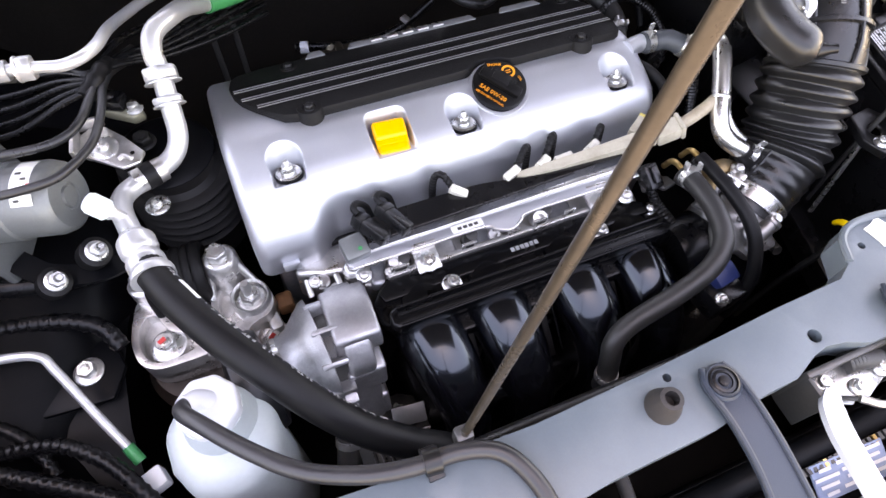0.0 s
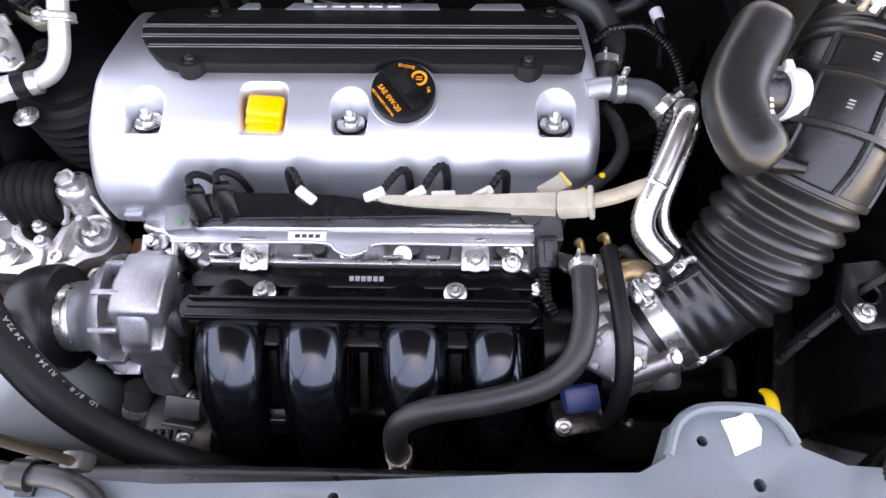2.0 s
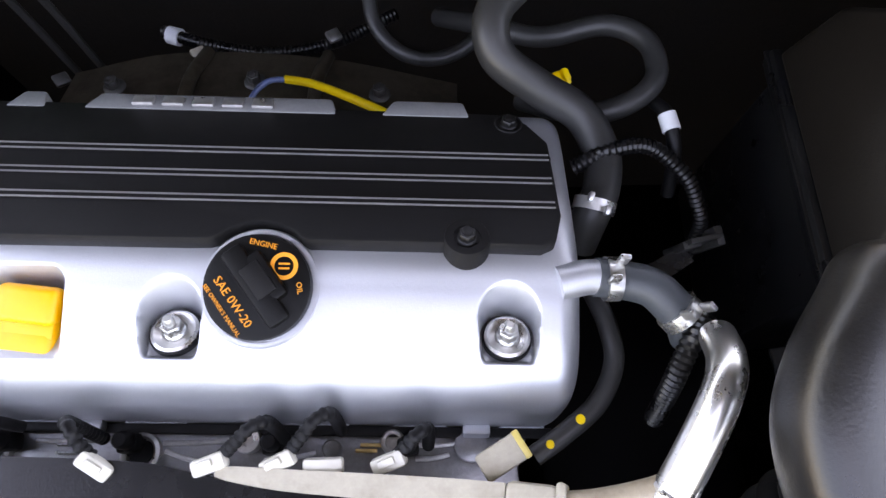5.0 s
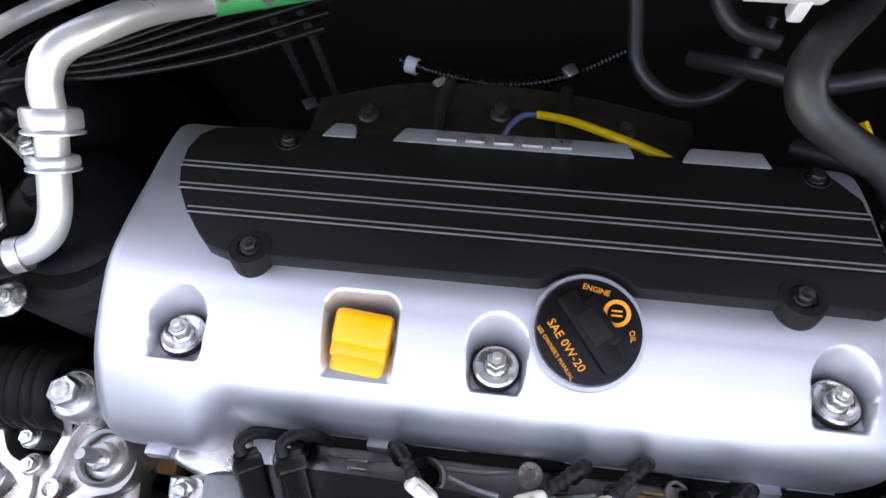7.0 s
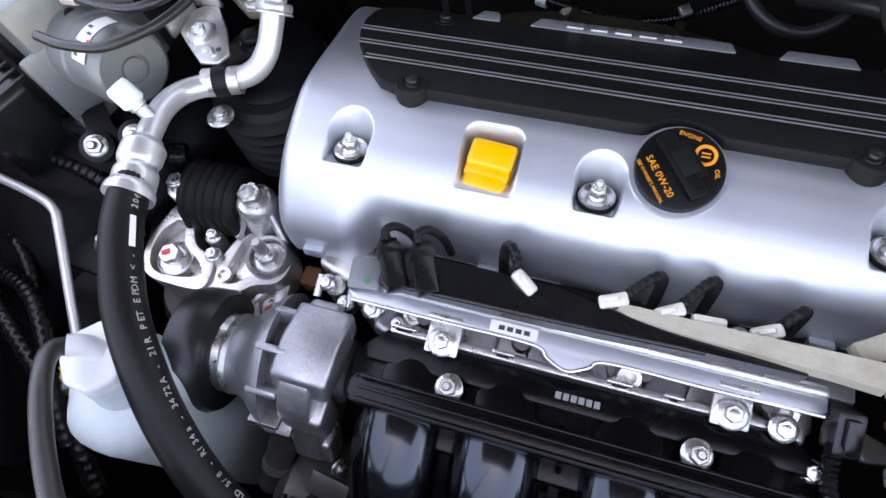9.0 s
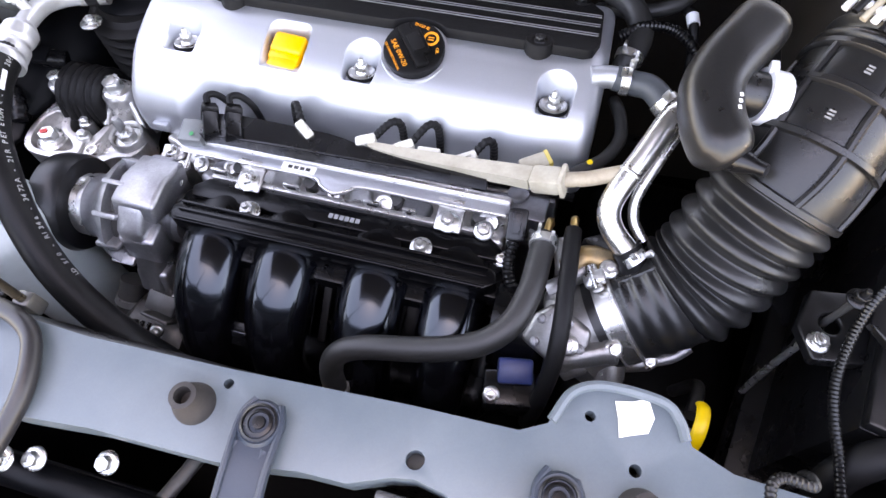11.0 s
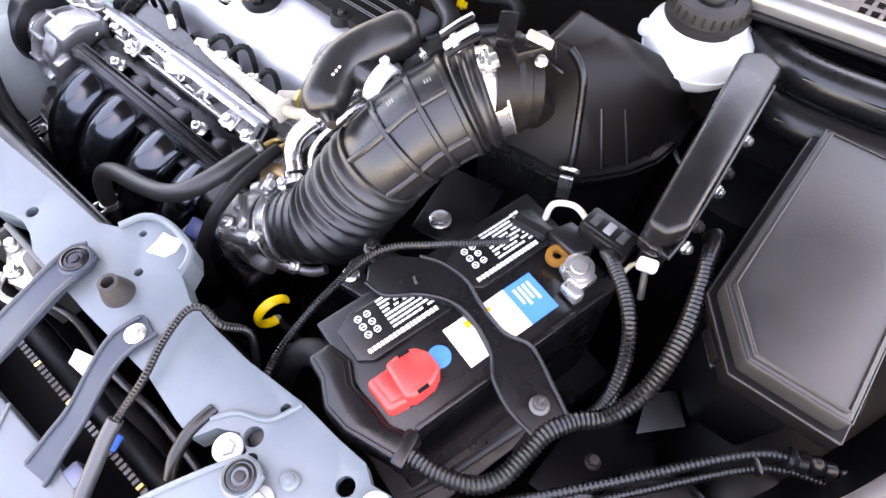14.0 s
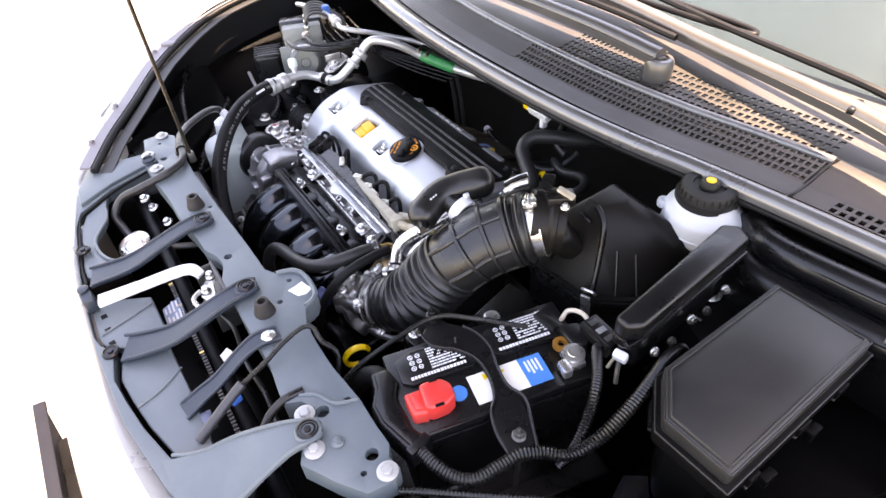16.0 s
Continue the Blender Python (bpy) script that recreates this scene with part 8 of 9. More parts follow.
loom = solo("sensor_loom", ribbed([(0.640, 0.085, 0.90), (0.641, 0.098, 0.925), (0.636, 0.125, 0.937), (0.632, 0.180, 0.945), (0.648, 0.236, 0.968), (0.686, 0.272, 0.976), (0.715, 0.305, 0.970), (0.728, 0.322, 0.966)], 0.0038, 0.0030, 0.0008, 10), BLACK, "thin ribbed loom over the battery", "wiring")
solo("front_loom", ribbed([(0.615, 0.10, 0.90), (0.610, 0.112, 0.945), (0.602, 0.099, 0.975), (0.582, 0.098, 0.980), (0.575, 0.086, 0.982), (0.582, 0.058, 0.980), (0.594, 0.029, 0.976), (0.600, -0.01, 0.962), (0.612, -0.05, 0.945)], 0.0036, 0.0030, 0.0007, 10), BLACK, "thin ribbed loom over the crossmember", "wiring")
low = thing("wing_loom", (0.93, 0.23, 0.9), "pair of ribbed black looms along the near wing", "wiring")
WL = [(0.81, 0.085, 0.95), (0.830, 0.112, 0.948), (0.859, 0.146, 0.950), (0.914, 0.214, 0.950), (0.974, 0.291, 0.950), (1.003, 0.316, 0.950), (1.032, 0.328, 0.946), (1.062, 0.343, 0.93)]
part("conduit", ribbed(WL, 0.0046, 0.004, 0.001, 10), BLACK, low)
part("conduit", ribbed([(x + 0.006, y - 0.008, z - 0.004) for x, y, z in WL], 0.0036, 0.0034, 0.0008, 10), BLACK, low)
part("tape_wrap", tube([(1.002, 0.314, 0.950), (1.022, 0.323, 0.948), (1.045, 0.332, 0.940), (1.064, 0.342, 0.928)], lambda s: 0.0085 + 0.0012 * math.sin(s * 600), 12), LOOM, low, "tape-wrapped loom end")
for x, y in ((0.868, 0.155), (0.985, 0.300)):
    part("tie", box((0.004, 0.017, 0.011), pose(x + 0.003, y - 0.004, 0.948, 0, 0, 52), 0.002), BLACK, low)
dip = thing("gearbox_dipstick", (0.564, 0.153, 0.75), "yellow ring handle of the gearbox dipstick", "dipstick")
part("handle", sweep(bmesh.new(), [Vector((0.566 + 0.003 * math.cos(a), 0.150 + 0.018 * math.cos(a), 0.866 + 0.018 * math.sin(a))) for a in (radians(20 + 13 * k) for k in range(20))], 0.0055, 12, True, 0.6), YELLOW, dip)
part("stalk", tube([(0.566, 0.150, 0.85), (0.57, 0.16, 0.76), (0.575, 0.17, 0.62)], 0.004, 10, 4), STEEL, dip)
gear = thing("gearbox", (0.56, 0.35, 0.45), "dark cast gearbox casing", "gearbox")
part("casing", between((0.45, 0.2, 0.36), (0.68, 0.56, 0.66), 0.04, 4), DARK, gear)
part("cover", lathe([(0.075, 0), (0.072, 0.012), (0.05, 0.018), (0, 0.02)], axis((0.56, 0.205, 0.55), (0.1, -1, 0.3)), 32), DARKALU, gear)
for a in range(6):
    part("bolt", hexbolt((0.56 + 0.066 * math.cos(a * 1.047), 0.197, 0.55 + 0.066 * math.sin(a * 1.047)), (0.1, -1, 0.3), 0.006, 0.005, 1.5), ZINC, gear)
part("cable_lever", tube([(0.60, 0.25, 0.66), (0.61, 0.24, 0.72), (0.60, 0.20, 0.74)], 0.007, 10), STEEL, gear)
abolt = thing("tray_bracket", (0.625, 0.38, 0.86), "black bracket plate with a washer-headed bolt", "bracket")
part("plate", box((0.07, 0.09, 0.004), pose(0.628, 0.37, 0.868, 8, 0, 10), 0.002), BLACK, abolt)
part("bolt", big_washer((0.624, 0.345, 0.871), 0.0125), ZINC, abolt)

# ---- wings and nose details ----
NEAR_EDGE = [(0.43, -0.02, 0.965), (0.525, 0.09, 0.982), (0.603, 0.19, 0.996), (0.652, 0.26, 1.003), (0.686, 0.32, 1.008), (0.716, 0.40, 1.012), (0.765, 0.55, 1.022), (0.83, 0.78, 1.04), (0.88, 1.1, 1.055)]


# body colour of the far flange, its shade put in as lavender grey
FLANGE = mat("shaded_flange_paint", (0.155, 0.148, 0.165), 0.45, 0, 0.2, 300, 0.1, 0.4, 12, (0.20, 0.19, 0.205))


def wing(side):
    """Painted wing with its inner flange; side -1 far, 1 near."""
    c = 0.37
    top = [(0.60, -0.02, 0.962), (0.70, 0.09, 0.99), (0.80, 0.21, 1.015), (0.865, 0.36, 1.035), (0.90, 0.55, 1.05), (0.92, 0.78, 1.06), (0.93, 1.1, 1.07)]
    if side > 0:
        top = [(x + 0.05, y, z) for x, y, z in NEAR_EDGE]
    rows = []
    for dx, dz in ((-0.06, -0.035), (-0.045, -0.012), (-0.04, -0.004), (0.0, 0.0), (0.03, -0.004), (0.06, -0.03), (0.08, -0.12), (0.085, -0.35)):
        rows.append([(c + side * (x + dx + (0.035 if side < 0 else 0)), y, z + dz) for x, y, z in top])
    bm = loft(rows, 5)
    bmesh.ops.recalc_face_normals(bm, faces=bm.faces)
    return bm


for sd in (-1, 1):
    w = thing("wing", (0.37 + sd * 0.85, 0.4, 0.6), "silver painted front wing with its inner flange", "car wing")
    part("panel", wing(sd), BODY, w)
    strip = [(x - 0.018, y + 0.012, z - 0.012) for x, y, z in NEAR_EDGE[:-1]] if sd > 0 else ((0.400, -0.075, 0.952), (0.480, -0.026, 0.963), (0.565, 0.038, 0.975), (0.715, 0.153, 0.995), (0.835, 0.318, 1.018), (0.865, 0.52, 1.035), (0.875, 0.75, 1.04))
    if sd < 0:
        part("weather_strip", tube([(0.37 - x + 0.006, y + 0.006, z - 0.001) for x, y, z in strip], 0.0065, 12), RUBBER, w, "black rubber weather strip")
        part("flange", ribbon([(0.37 - x - 0.006, y - 0.006, z + 0.003) for x, y, z in strip], 0.020, 0.004), FLANGE, w, "body-colour flange with its shade painted lavender-grey")
        part("inner_flange", ribbon([(0.37 - x + 0.020, y + 0.020, z - 0.008) for x, y, z in strip], 0.022, 0.003), HOSERUB, w, "dark inner flange")
        part("flange_tab", box((0.022, 0.030, 0.006), pose(-0.375, 0.175, 1.005, 0, 0, -38), 0.002), FLANGE, w)
    sp = spline(strip, 8)
    for k in (range(6, len(sp), 9) if sd < 0 else ()):
        part("wing_bolt", hexbolt((0.37 + sd * (sp[k].x + 0.014), sp[k].y - 0.014, sp[k].z + 0.003), (0, 0, 1), 0.0055, 0.006, 1.5), FLANGE, w)
    out_ = 0.10 if sd < 0 else 0.0
    if sd > 0:
        ap = loft([[(0.37 + x - 0.012, y, z - 0.02) for x, y, z in NEAR_EDGE], [(0.37 + x - 0.03, y, z - 0.11) for x, y, z in NEAR_EDGE], [(0.37 + x - 0.04, y, z - 0.22) for x, y, z in NEAR_EDGE]], 5)
    else:
        ap = loft([[(0.37 + sd * (x + out_ * 0.5), y, z) for x, y, z in ((0.545, -0.01, 0.93), (0.66, 0.12, 0.955), (0.76, 0.24, 0.985), (0.82, 0.4, 1.0), (0.85, 0.6, 1.01), (0.86, 0.85, 1.01))],
               [(0.37 + sd * (x + out_), y, z) for x, y, z in ((0.535, 0.02, 0.86), (0.62, 0.14, 0.88), (0.70, 0.26, 0.90), (0.75, 0.42, 0.92), (0.77, 0.6, 0.92), (0.77, 0.85, 0.92))],
               [(0.37 + sd * (x + out_), y, z) for x, y, z in ((0.52, 0.04, 0.70), (0.57, 0.16, 0.74), (0.62, 0.28, 0.78), (0.64, 0.44, 0.80), (0.65, 0.6, 0.80), (0.66, 0.85, 0.80))]], 5)
    part("apron", ap, DARK, w, "black inner apron")

beam = thing("bumper_beam", (0.37, -0.1, 0.6), "black bumper beam and air guide below the grille", "bumper beam")
part("air_guide", between((-0.08, -0.20, 0.30), (0.82, -0.035, 0.70), 0.01), DARK, beam)
part("side_guide", between((-0.12, -0.10, 0.5), (0.0, 0.05, 0.88), 0.01), DARK, beam)
part("side_guide", between((0.76, -0.06, 0.5), (0.85, 0.06, 0.88), 0.01), DARK, beam)

latch = thing("bonnet_latch", (0.40, 0.01, 0.93), "steel bonnet latch with white release lever", "bonnet latch")
part("lever", ribbon([(0.365, 0.012, 0.950), (0.352, 0.002, 0.957), (0.345, -0.02, 0.957), (0.340, -0.066, 0.955), (0.330, -0.124, 0.950)], [0.012, 0.017, 0.018, 0.017, 0.021], 0.007), WHITE, latch, "white plastic release lever")
for k in range(3):
    part("latch_plate", prism([(0.362, 0.016), (0.372, 0.030), (0.425, 0.024), (0.432, 0.010), (0.400, -0.002)], 0.918 + 0.011 * k, 0.921 + 0.011 * k, None, 0.001), ZINC if k != 1 else STEEL, latch)
part("spring", ribbed([(0.396, 0.028, 0.946), (0.412, 0.026, 0.947), (0.430, 0.022, 0.946)], 0.009, 0.0035, 0.002, 14), STEEL, latch, "coil spring")
for x, y in ((0.368, 0.022), (0.425, 0.014), (0.395, 0.008)):
    part("rivet", hexbolt((x, y, 0.944), (0, 0, 1), 0.0055, 0.006, 1.4), ZINC, latch)
part("latch_hook", tube([(0.39, 0.0, 0.944), (0.405, -0.012, 0.947), (0.425, -0.008, 0.944), (0.435, 0.006, 0.94)], 0.0035, 10), CHROME, latch)
part("latch_bracket", join(between((0.352, 0.028, 0.90), (0.442, 0.034, 0.958), 0.002), between((0.352, 0.004, 0.90), (0.356, 0.03, 0.955), 0.001), between((0.438, 0.004, 0.90), (0.442, 0.03, 0.955), 0.001)), STEEL, latch)
part("release_cable", tube([(0.435, 0.01, 0.935), (0.48, 0.018, 0.935), (0.54, 0.012, 0.932), (0.60, 0.015, 0.93), (0.66, 0.01, 0.92)], 0.0035, 10), BLACK, latch, "black release cable")

horn = thing("horn", (0.18, -0.055, 0.86), "round horn with bright rim on a bracket", "horn")
part("disc", lathe([(0.020, 0), (0.026, 0.006), (0.026, 0.010), (0.020, 0.013), (0.017, 0.011), (0.012, 0.014), (0, 0.015)], pose(0.178, -0.055, 0.905, 12, 8, 0), 32), ZINC, horn)
part("rim", prism([(-0.028, 0), (-0.012, -0.02), (0.012, -0.022), (0.028, 0), (0.014, 0.02), (-0.012, 0.022)], 0, 0.006, pose(0.178, -0.055, 0.901, 12, 8, 20), 0.003), STEEL, horn)
part("bracket", tube([(0.178, -0.04, 0.90), (0.19, -0.01, 0.89), (0.20, 0.03, 0.88)], 0.006, 10), STEEL, horn)
for x, y, z in ((0.088, -0.012, 0.93), (0.10, -0.006, 0.915), (0.15, 0.005, 0.91)):
    solo("nose_bolt", hexbolt((x, y, z), (0, -0.3, 1), 0.006, 0.006, 1.5), ZINC, "small zinc bolt behind the grille carrier", "bolt")
plate_ = thing("information_plate", (0.37, -0.03, 0.905), "pale blue information label on the condenser", "label")
part("plate", box((0.075, 0.03, 0.002), frame_of((0.375, -0.045, 0.9), (1, -0.05, 0), (0, -0.4, 1)), 0), mat("pale_blue_label", (0.25, 0.32, 0.45), 0.5, 0, 0.1, 300), plate_)
for r in range(4):
    for c in range(3):
        ln = 0.012 + 0.006 * ((r + c * 2) % 3)
        part("print_bar", box((ln, 0.0028, 0.0005), frame_of((0.350 + c * 0.025, -0.054 + r * 0.006, 0.8975 + r * 0.0026 + 0.0012), (1, -0.05, 0), (0, -0.4, 1)), 0), PRINT, plate_)
tag = solo("white_tag", box((0.032, 0.022, 0.003), frame_of((0.498, -0.005, 0.905), (0.9, 0.3, 0), (0, -0.3, 1)), 0.001), LABEL, "white paper tag with pink line", "tag")
fill = thing("upper_hose", (0.5, 0.0, 0.88), "black rubber hose ahead of the crossmember", "hose")
part("hose", tube([(0.44, -0.03, 0.86), (0.50, -0.02, 0.88), (0.56, -0.01, 0.885), (0.62, -0.02, 0.87), (0.66, -0.05, 0.84)], 0.016, 14), RUBBER, fill)
part("sleeve", tube([(0.598, -0.004, 0.965), (0.602, -0.020, 0.958), (0.613, -0.052, 0.944), (0.620, -0.072, 0.934)], 0.0062, 12), mat("grey_sleeve", (0.035, 0.036, 0.040), 0.45, 0, 0.15, 300), fill, "dark grey cable sleeve")
part("sleeve_tie", box((0.014, 0.010, 0.010), pose(0.602, -0.018, 0.950, 0, 0, -70), 0.002), BLUE, fill, "blue cable tie clip")
part("clip", box((0.02, 0.014, 0.018), pose(0.592, -0.055, 0.925), 0.003), mat("slate_clip", (0.09, 0.11, 0.17), 0.5), fill)

# headlamp backs
for sd, x in ((-1, -0.10), (1, 0.84)):
    hl = thing("headlamp", (x, 0.0, 0.85), "headlamp housing with clear lens beside the grille", "headlamp")
    part("housing", prism([(x - 0.09 if sd < 0 else x - 0.02, 0.09), (x + 0.02 if sd < 0 else x + 0.09, 0.06 if sd < 0 else 0.10), (x + 0.03 if sd < 0 else x + 0.12, -0.04 if sd < 0 else 0.05), (x - 0.10 if sd < 0 else x - 0.03, -0.02 if sd < 0 else -0.03)], 0.72, 0.90, None, 0.015, 3), BLACK, hl)
    part("lens", prism([(x - 0.11 if sd < 0 else x - 0.03, 0.02), (x + 0.03 if sd < 0 else x + 0.12, -0.03 if sd < 0 else 0.06), (x + 0.02 if sd < 0 else x + 0.14, -0.055 if sd < 0 else 0.035), (x - 0.12 if sd < 0 else x - 0.02, -0.02 if sd < 0 else -0.045)], 0.74, 0.925, None, 0.012, 3), LAMPGLASS, hl, "clear headlamp lens")

# ---- near side under the fuse box ----
tower2 = thing("suspension_tower", (0.86, 0.6, 0.8), "black suspension tower top with a bright bolt", "suspension tower")
part("dome", lathe([(0.12, 0.66), (0.105, 0.84), (0.09, 0.895), (0.05, 0.918), (0.03, 0.915), (0, 0.915)], pose(0.86, 0.62, 0), 40), DARK, tower2)
part("bolt", hexbolt((0.805, 0.593, 0.917), (-0.2, -0.2, 1), 0.008, 0.008, 1.5), ZINC, tower2)
part("clip", tube([(0.775, 0.575, 0.92), (0.778, 0.56, 0.915), (0.80, 0.548, 0.91), (0.822, 0.55, 0.91)], 0.0025, 8), STEEL, tower2)
part("harness_clip", box((0.016, 0.012, 0.012), pose(0.762, 0.565, 0.925), 0.002), STEEL, tower2)
clipw = thing("white_clip", (0.84, 0.36, 0.97), "white plastic clip and wires under the air duct", "clip")
part("clip", box((0.017, 0.011, 0.013), frame_of((0.838, 0.365, 0.990), (0.9, 0.3, 0), (0, -0.3, 1)), 0.003), WHITE, clipw)
part("stalk", tube([(0.838, 0.365, 0.985), (0.844, 0.357, 0.972), (0.848, 0.353, 0.960)], 0.003, 8), STEEL, clipw)
part("wire", tube([(0.836, 0.370, 0.985), (0.826, 0.372, 0.968), (0.822, 0.368, 0.95)], 0.0022, 8), CREAM, clipw)
rub = thing("cowl_end_duct", (0.95, 0.6, 1.0), "black ribbed cowl end moulding behind the fuse box", "cowl moulding")
for k in range(2):
    part("fold", tube([(0.800 - 0.012 * k, 0.632 + 0.024 * k, 0.985 + 0.026 * k), (0.845, 0.592 + 0.030 * k, 0.992 + 0.028 * k), (0.94, 0.594 + 0.032 * k, 0.998 + 0.028 * k), (1.04, 0.612 + 0.034 * k, 1.0 + 0.028 * k), (1.18, 0.65 + 0.034 * k, 1.002 + 0.028 * k)], 0.019, 20), BLACK, rub)
    part("fold_line", tube([(0.845, 0.575 + 0.030 * k, 1.0 + 0.028 * k), (0.94, 0.577 + 0.032 * k, 1.006 + 0.028 * k), (1.04, 0.595 + 0.034 * k, 1.008 + 0.028 * k), (1.18, 0.633 + 0.034 * k, 1.01 + 0.028 * k)], 0.0022, 8), BLACK, rub)
part("shroud", prism([(0.80, 0.60), (1.16, 0.62), (1.16, 0.70), (0.80, 0.68)], 0.86, 1.01, None, 0.01), BLACK, rub)
part("edge_strip", tube([(1.00, 0.578, 1.028), (1.03, 0.586, 1.030), (1.07, 0.598, 1.03)], 0.005, 10), mat("grey_brown_trim", (0.13, 0.115, 0.10), 0.5, 0, 0.2, 300, 0.1), rub, "grey-brown trim clip")
near = thing("wing_bracket", (0.93, 0.28, 0.85), "black folded wing bracket below the fuse box", "bracket")
part("plate", prism([(0.86, 0.20), (0.98, 0.22), (1.04, 0.30), (1.02, 0.34), (0.90, 0.32), (0.86, 0.27)], 0.76, 0.795, None, 0.008, 2), DARK, near)
fct = bmesh.new()
ft = [(0.915, 0.297), (0.946, 0.329), (0.921, 0.352), (0.902, 0.332)]
up4 = [fct.verts.new((x, y, 0.85 + 0.05 * (x - 0.92) + 0.30 * (y - 0.325))) for x, y in ft]
dn4 = [fct.verts.new((x, y, 0.77)) for x, y in ft]
fct.faces.new(up4)
for k in range(4):
    fct.faces.new((up4[k], dn4[k], dn4[(k + 1) % 4], up4[(k + 1) % 4]))
bmesh.ops.recalc_face_normals(fct, faces=fct.faces)
part("facet", fct, GLOSSBLACK, near, "gloss blue-black flat top of the bracket")
part("side_facet", prism([(0.975, 0.362), (0.992, 0.380), (1.012, 0.366), (1.014, 0.322), (0.985, 0.338)], 0.77, 0.835, None, 0.010, 3), BRACKET, near, "dull blue-black bulge of the bracket")
part("lug", hexbolt((0.90, 0.262, 0.794), (0, 0, 1), 0.006, 0.008, 1.4), STEEL, near)
wp_ = thing("wing_gusset", (1.08, 0.41, 0.9), "blue-black folded gusset beside the near wing edge", "bracket")
part("face", prism([(1.062, 0.350), (1.069, 0.404), (1.089, 0.406), (1.081, 0.372)], 0.84, 0.938, None, 0.003), BRACKET, wp_)
part("ledge", prism([(1.070, 0.409), (1.075, 0.456), (1.097, 0.455), (1.103, 0.424), (1.092, 0.411)], 0.86, 0.948, None, 0.004, 2), BRACKET, wp_)
part("rolled_edge", tube([(1.059, 0.345, 0.937), (1.063, 0.376, 0.940), (1.067, 0.404, 0.942), (1.069, 0.424, 0.948)], 0.0022, 8, 4), STEEL, wp_, "pale rolled edge")
plug = thing("lamp_plug", (0.900, 0.175, 0.9), "grey electrical plug with orange wires", "plug")
part("shell", join(box((0.036, 0.024, 0.020), frame_of((0.900, 0.179, 0.915), (0.8, 0.55, 0.15), (0, 0, 1)), 0.003), box((0.014, 0.028, 0.024), frame_of((0.912, 0.187, 0.917), (0.8, 0.55, 0.15), (0, 0, 1)), 0.002)), mat("grey_plug", (0.14, 0.142, 0.15), 0.5, 0, 0.1, 300), plug)
part("wire", tube([(0.915, 0.189, 0.92), (0.930, 0.197, 0.926), (0.940, 0.211, 0.915), (0.945, 0.229, 0.875)], 0.0025, 8), COPPER, plug)
solo("steel_stay_rod", tube([(0.84, 0.22, 0.935), (0.80, 0.13, 0.86), (0.77, 0.08, 0.82)], 0.004, 8, 4), STEEL, "thin steel stay rod beside the battery", "rod")
solo("shift_cable", tube([(0.640, 0.240, 0.922), (0.636, 0.232, 0.905), (0.628, 0.222, 0.850), (0.625, 0.215, 0.80)], 0.0030, 10, 4), ZINC, "bare steel cable end by the intake", "cable")
tabp = thing("tray_tab", (0.64, 0.24, 0.93), "black stamped tab with slotted hole", "bracket")
part("plate", sheet([(0.615, 0.225), (0.625, 0.20), (0.66, 0.205), (0.668, 0.24), (0.655, 0.262), (0.625, 0.258)], [(0.638, 0.232, 0.008)], 0.93, 0.004, 0.01, 0.002), BLACK, tabp)
part("bolt", hexbolt((0.628, 0.214, 0.931), (0, 0, 1), 0.006, 0.005, 1.4), ZINC, tabp)

drop = thing("plug_hose", (0.46, 0.39, 0.9), "black hose with yellow paint dots behind the valve cover", "hose")
part("hose", tube([(0.420, 0.336, 0.898), (0.437, 0.348, 0.902), (0.458, 0.366, 0.905), (0.469, 0.389, 0.908), (0.467, 0.411, 0.910), (0.461, 0.431, 0.908), (0.459, 0.449, 0.895)], 0.0062, 14), HOSERUB, drop)
for q, d_ in (((0.428, 0.342, 0.9062), 0.0026), ((0.446, 0.356, 0.9092), 0.0030)):
    part("paint_dot", lathe([(d_, 0), (d_ * 0.8, 0.0010), (0, 0.0012)], pose(*q), 12), YELLOW, drop, "yellow paint dot")

# ---- behind the engine ----
rear = thing("rear_harness", (0.3, 0.65, 0.85), "dark wiring and small tags behind the engine", "wiring")
part("yellow_sleeve", tube([(0.232, 0.640, 0.846), (0.258, 0.624, 0.862), (0.288, 0.600, 0.880), (0.318, 0.576, 0.895), (0.332, 0.562, 0.902)], 0.0036, 12), YELLOW, rear, "yellow wire sleeve")
part("wire", tube([(0.234, 0.640, 0.846), (0.218, 0.634, 0.850), (0.206, 0.618, 0.848), (0.201, 0.60, 0.835)], 0.0026, 10), mat("blue_wire", (0.08, 0.12, 0.24), 0.4), rear, "blue wire")
part("loom", ribbed([(0.095, 0.728, 0.80), (0.14, 0.712, 0.802), (0.20, 0.706, 0.80), (0.259, 0.720, 0.80), (0.32, 0.75, 0.81)], 0.0062), BLACK, rear)
part("tie", lathe([(0.0085, -0.006), (0.0085, 0.006)], axis((0.107, 0.722, 0.801), (1, -0.3, 0)), 14), WHITE, rear, "white tape tie")
for x, y, z, m_ in ((0.140, 0.690, 0.815, CREAM), (0.165, 0.74, 0.75, ALU), (0.012, 0.668, 0.80, STEEL), (0.262, 0.716, 0.815, ALU)):
    part("tag", box((0.014, 0.012, 0.006), pose(x, y, z, 20, 10, 40), 0.002), m_, rear)
shield = thing("exhaust_shield", (0.22, 0.70, 0.6), "dark brown exhaust heat shield behind the engine", "heat shield")
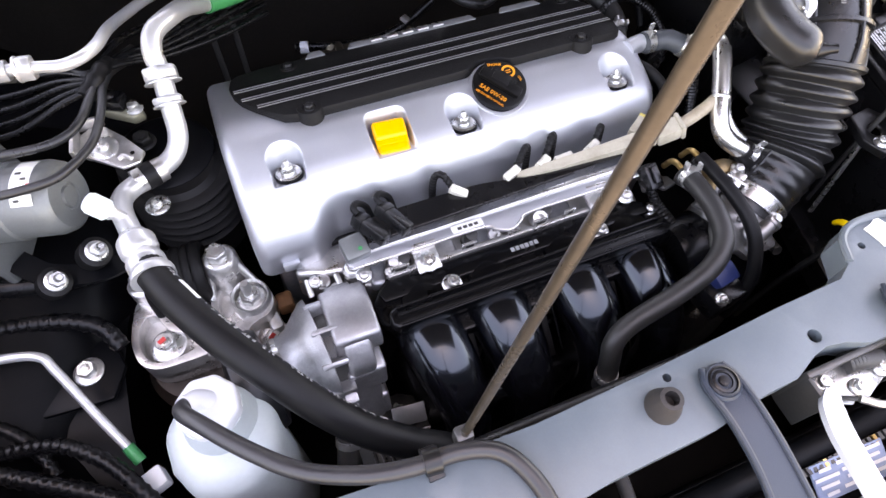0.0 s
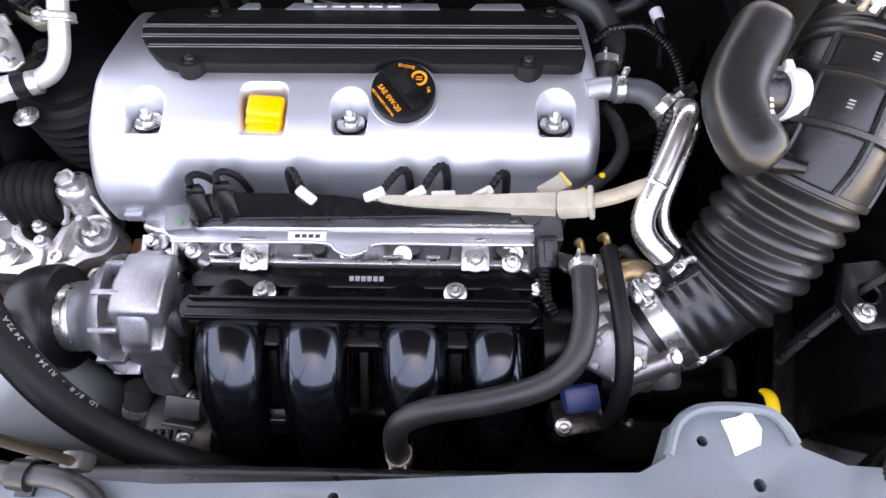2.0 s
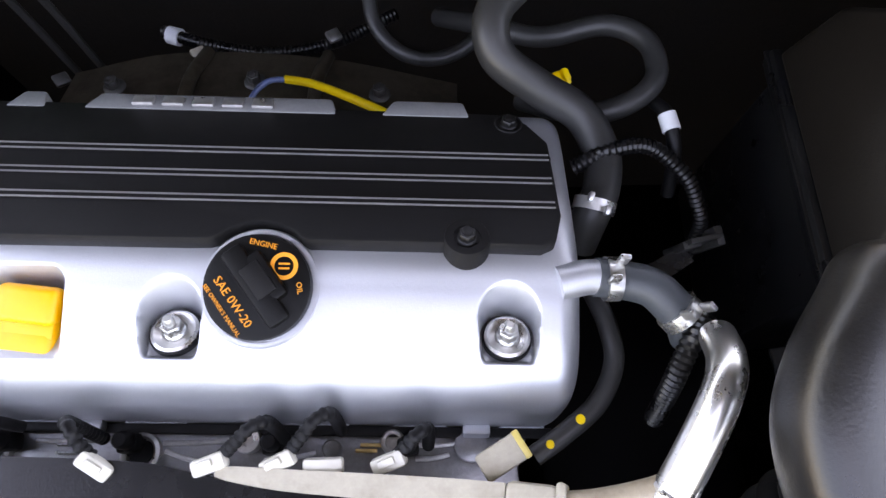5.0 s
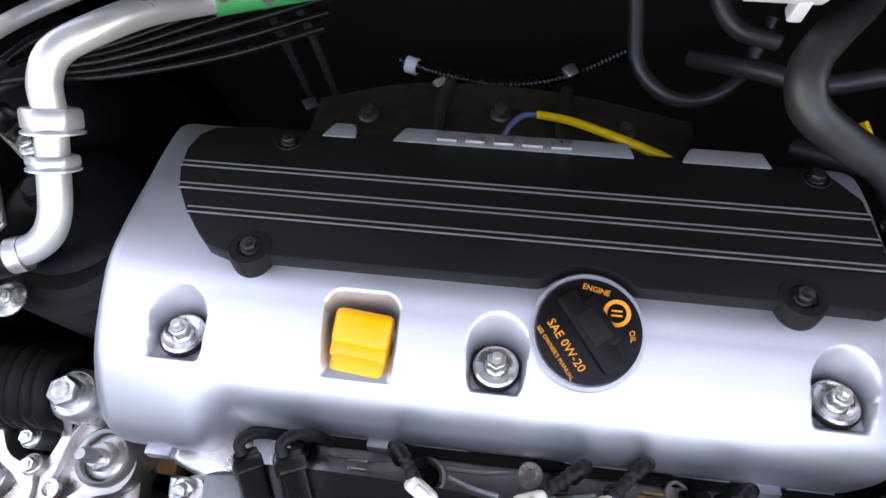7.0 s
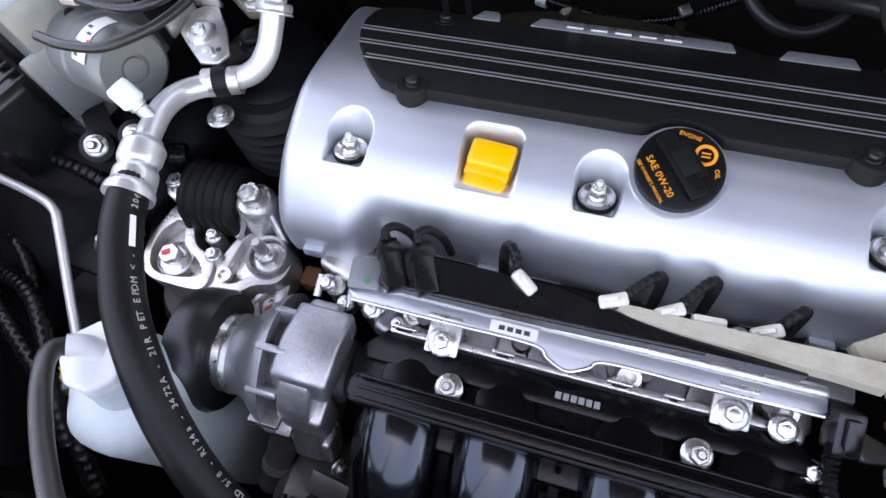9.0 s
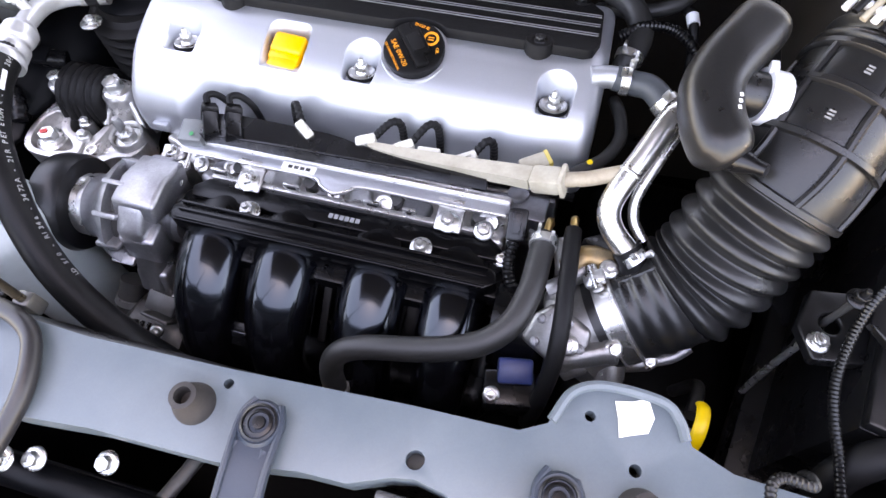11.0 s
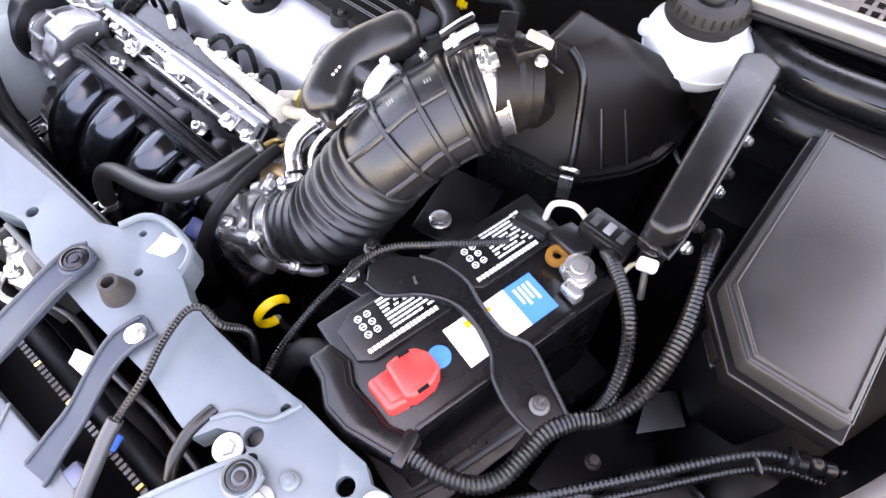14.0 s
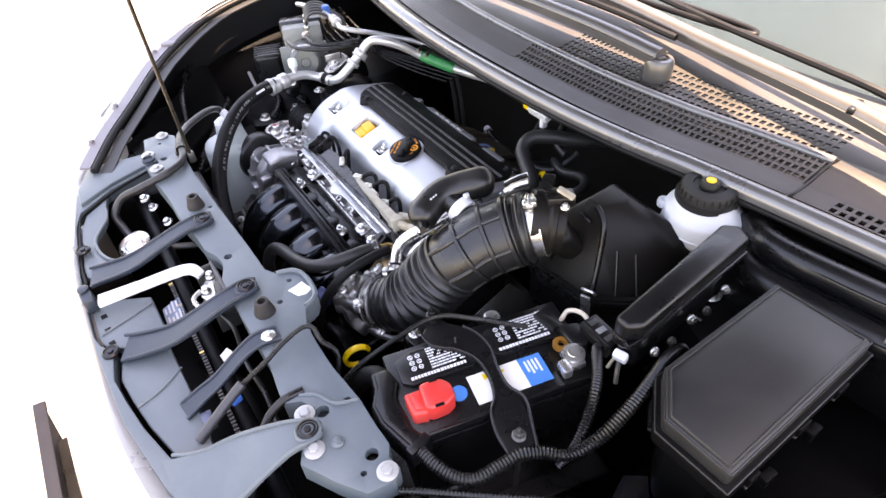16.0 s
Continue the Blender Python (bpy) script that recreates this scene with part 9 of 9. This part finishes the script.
part("shield", loft([[(0.02, 0.60, 0.815), (0.12, 0.60, 0.835), (0.25, 0.60, 0.835), (0.38, 0.60, 0.815)], [(0.02, 0.68, 0.795), (0.12, 0.69, 0.815), (0.25, 0.69, 0.815), (0.38, 0.68, 0.795)], [(0.02, 0.73, 0.695), (0.12, 0.74, 0.705), (0.25, 0.74, 0.705), (0.38, 0.73, 0.695)]], 5), mat("heat_stained_steel", (0.11, 0.090, 0.066), 0.42, 0.7, 0.3, 150, 0.3, 0.7, 25, (0.035, 0.028, 0.020)), shield)
for x, y in ((0.08, 0.64), (0.20, 0.65), (0.31, 0.64)):
    part("shield_bolt", hexbolt((x, y, 0.828), (0, 0.1, 1), 0.006, 0.008, 1.6), STEEL, shield)
for x in (0.145, 0.255):
    part("shield_ridge", tube([(x, 0.605, 0.838), (x, 0.65, 0.832), (x + 0.005, 0.69, 0.818)], 0.006, 10), bpy.data.materials["heat_stained_steel"], shield)
for k in range(4):
    solo("firewall_pipe", tube([(-0.10 + 0.05 * k, 0.80, 0.96 - 0.015 * k), (0.05 + 0.03 * k, 0.79, 0.955 - 0.02 * k), (0.25, 0.785, 0.95 - 0.02 * k), (0.45, 0.79, 0.945 - 0.018 * k), (0.6, 0.80, 0.94)], 0.0042, 8, 6), STEEL, "dark steel pipe along the firewall", "pipe", "", "pipes along the firewall")
for k in range(2):
    solo("firewall_pipe", tube([(0.02 + 0.03 * k, 0.60, 1.0), (-0.005 + 0.03 * k, 0.64, 0.985), (-0.012 + 0.03 * k, 0.70, 0.90), (-0.01 + 0.03 * k, 0.72, 0.70)], 0.004, 8, 6), STEEL, "dark steel pipe bent down the firewall", "pipe", "", "pipes along the firewall")
wc = thing("cowl_connector", (0.37, 0.62, 1.0), "white wiring connector under the cowl", "connector")
part("shell", join(box((0.05, 0.014, 0.014), frame_of((0.372, 0.640, 0.992), (1, 0.0, 0), (0, -0.5, 1)), 0.002), box((0.01, 0.012, 0.03), pose(0.385, 0.64, 0.985), 0.002)), WHITE, wc)
part("plug", box((0.016, 0.012, 0.012), pose(0.335, 0.645, 0.99), 0.002), YELLOW, wc, "yellow plug")
# far headlamp covers and cables under the wing flange
for x, y, r, h in ((-0.30, 0.085, 0.062, 0.045), (-0.45, 0.225, 0.060, 0.05), (0.972, 0.232, 0.050, 0.040), (1.030, 0.300, 0.040, 0.034)):
    hc = thing("lamp_cover", (x, y, 0.84), "dusty grey-black bulb cover behind the headlamp", "lamp cover", "", "bulb covers")
    part("dome", lathe([(r, 0), (r * 0.98, h * 0.4), (r * 0.85, h * 0.75), (r * 0.5, h * 0.97), (0, h)], pose(x, y, 0.845, 12, -14, 0), 36), DUSTBLACK, hc)
    part("rim", lathe([(r * 1.08, -0.004), (r * 1.08, 0.006), (r * 0.98, 0.010)], pose(x, y, 0.845, 12, -14, 0), 36), BLACK, hc)
solo("lamp_cable", tube([(-0.19, 0.129, 0.90), (-0.25, 0.145, 0.925), (-0.317, 0.167, 0.93), (-0.40, 0.205, 0.93), (-0.46, 0.26, 0.92), (-0.50, 0.34, 0.90)], 0.005, 10), LOOM, "thin black cable over the lamp covers", "cable")
ribx = thing("ribbed_box", (-0.30, 0.385, 0.88), "ribbed black control box beside the modulator", "control box")
part("body", box((0.07, 0.06, 0.09), pose(-0.315, 0.375, 0.905, 0, 0, -20), 0.008, 3), BLACK, ribx)
for k in range(5):
    part("rib", box((0.004, 0.064, 0.094), pose(-0.340 + 0.013 * k, 0.385 - 0.0047 * k, 0.905, 0, 0, -20), 0.001), BLACK, ribx)
npl = thing("plate_holder", (0.37, -0.30, 0.5), "dark grey plate holder on the front bumper", "plate holder")
part("board", box((0.52, 0.012, 0.11), pose(0.37, -0.345, 0.545, -8, 0, 0), 0.004), mat("navy_black_plastic", (0.0045, 0.0048, 0.0095), 0.6, 0, 0.2, 400, 0.15, 0.3, 10, (0.007, 0.007, 0.012), spec=0.06), npl)
part("frame_top", box((0.53, 0.022, 0.010), pose(0.37, -0.338, 0.603, -8, 0, 0), 0.003), mat("grey_frame", (0.006, 0.0072, 0.012), 0.7, 0, 0.15, 300, 0.1, spec=0.15), npl)
part("mount", between((0.17, -0.335, 0.50), (0.57, -0.22, 0.56), 0.006), BLACK, npl)
solo("yellow_clip", join(box((0.014, 0.009, 0.005), pose(0.447, 0.590, 0.922, 20, 10, 30), 0.0015), box((0.004, 0.012, 0.007), pose(0.449, 0.588, 0.924, 20, 10, 30), 0.001)), YELLOW, "yellow clip beside the vent hose", "clip")
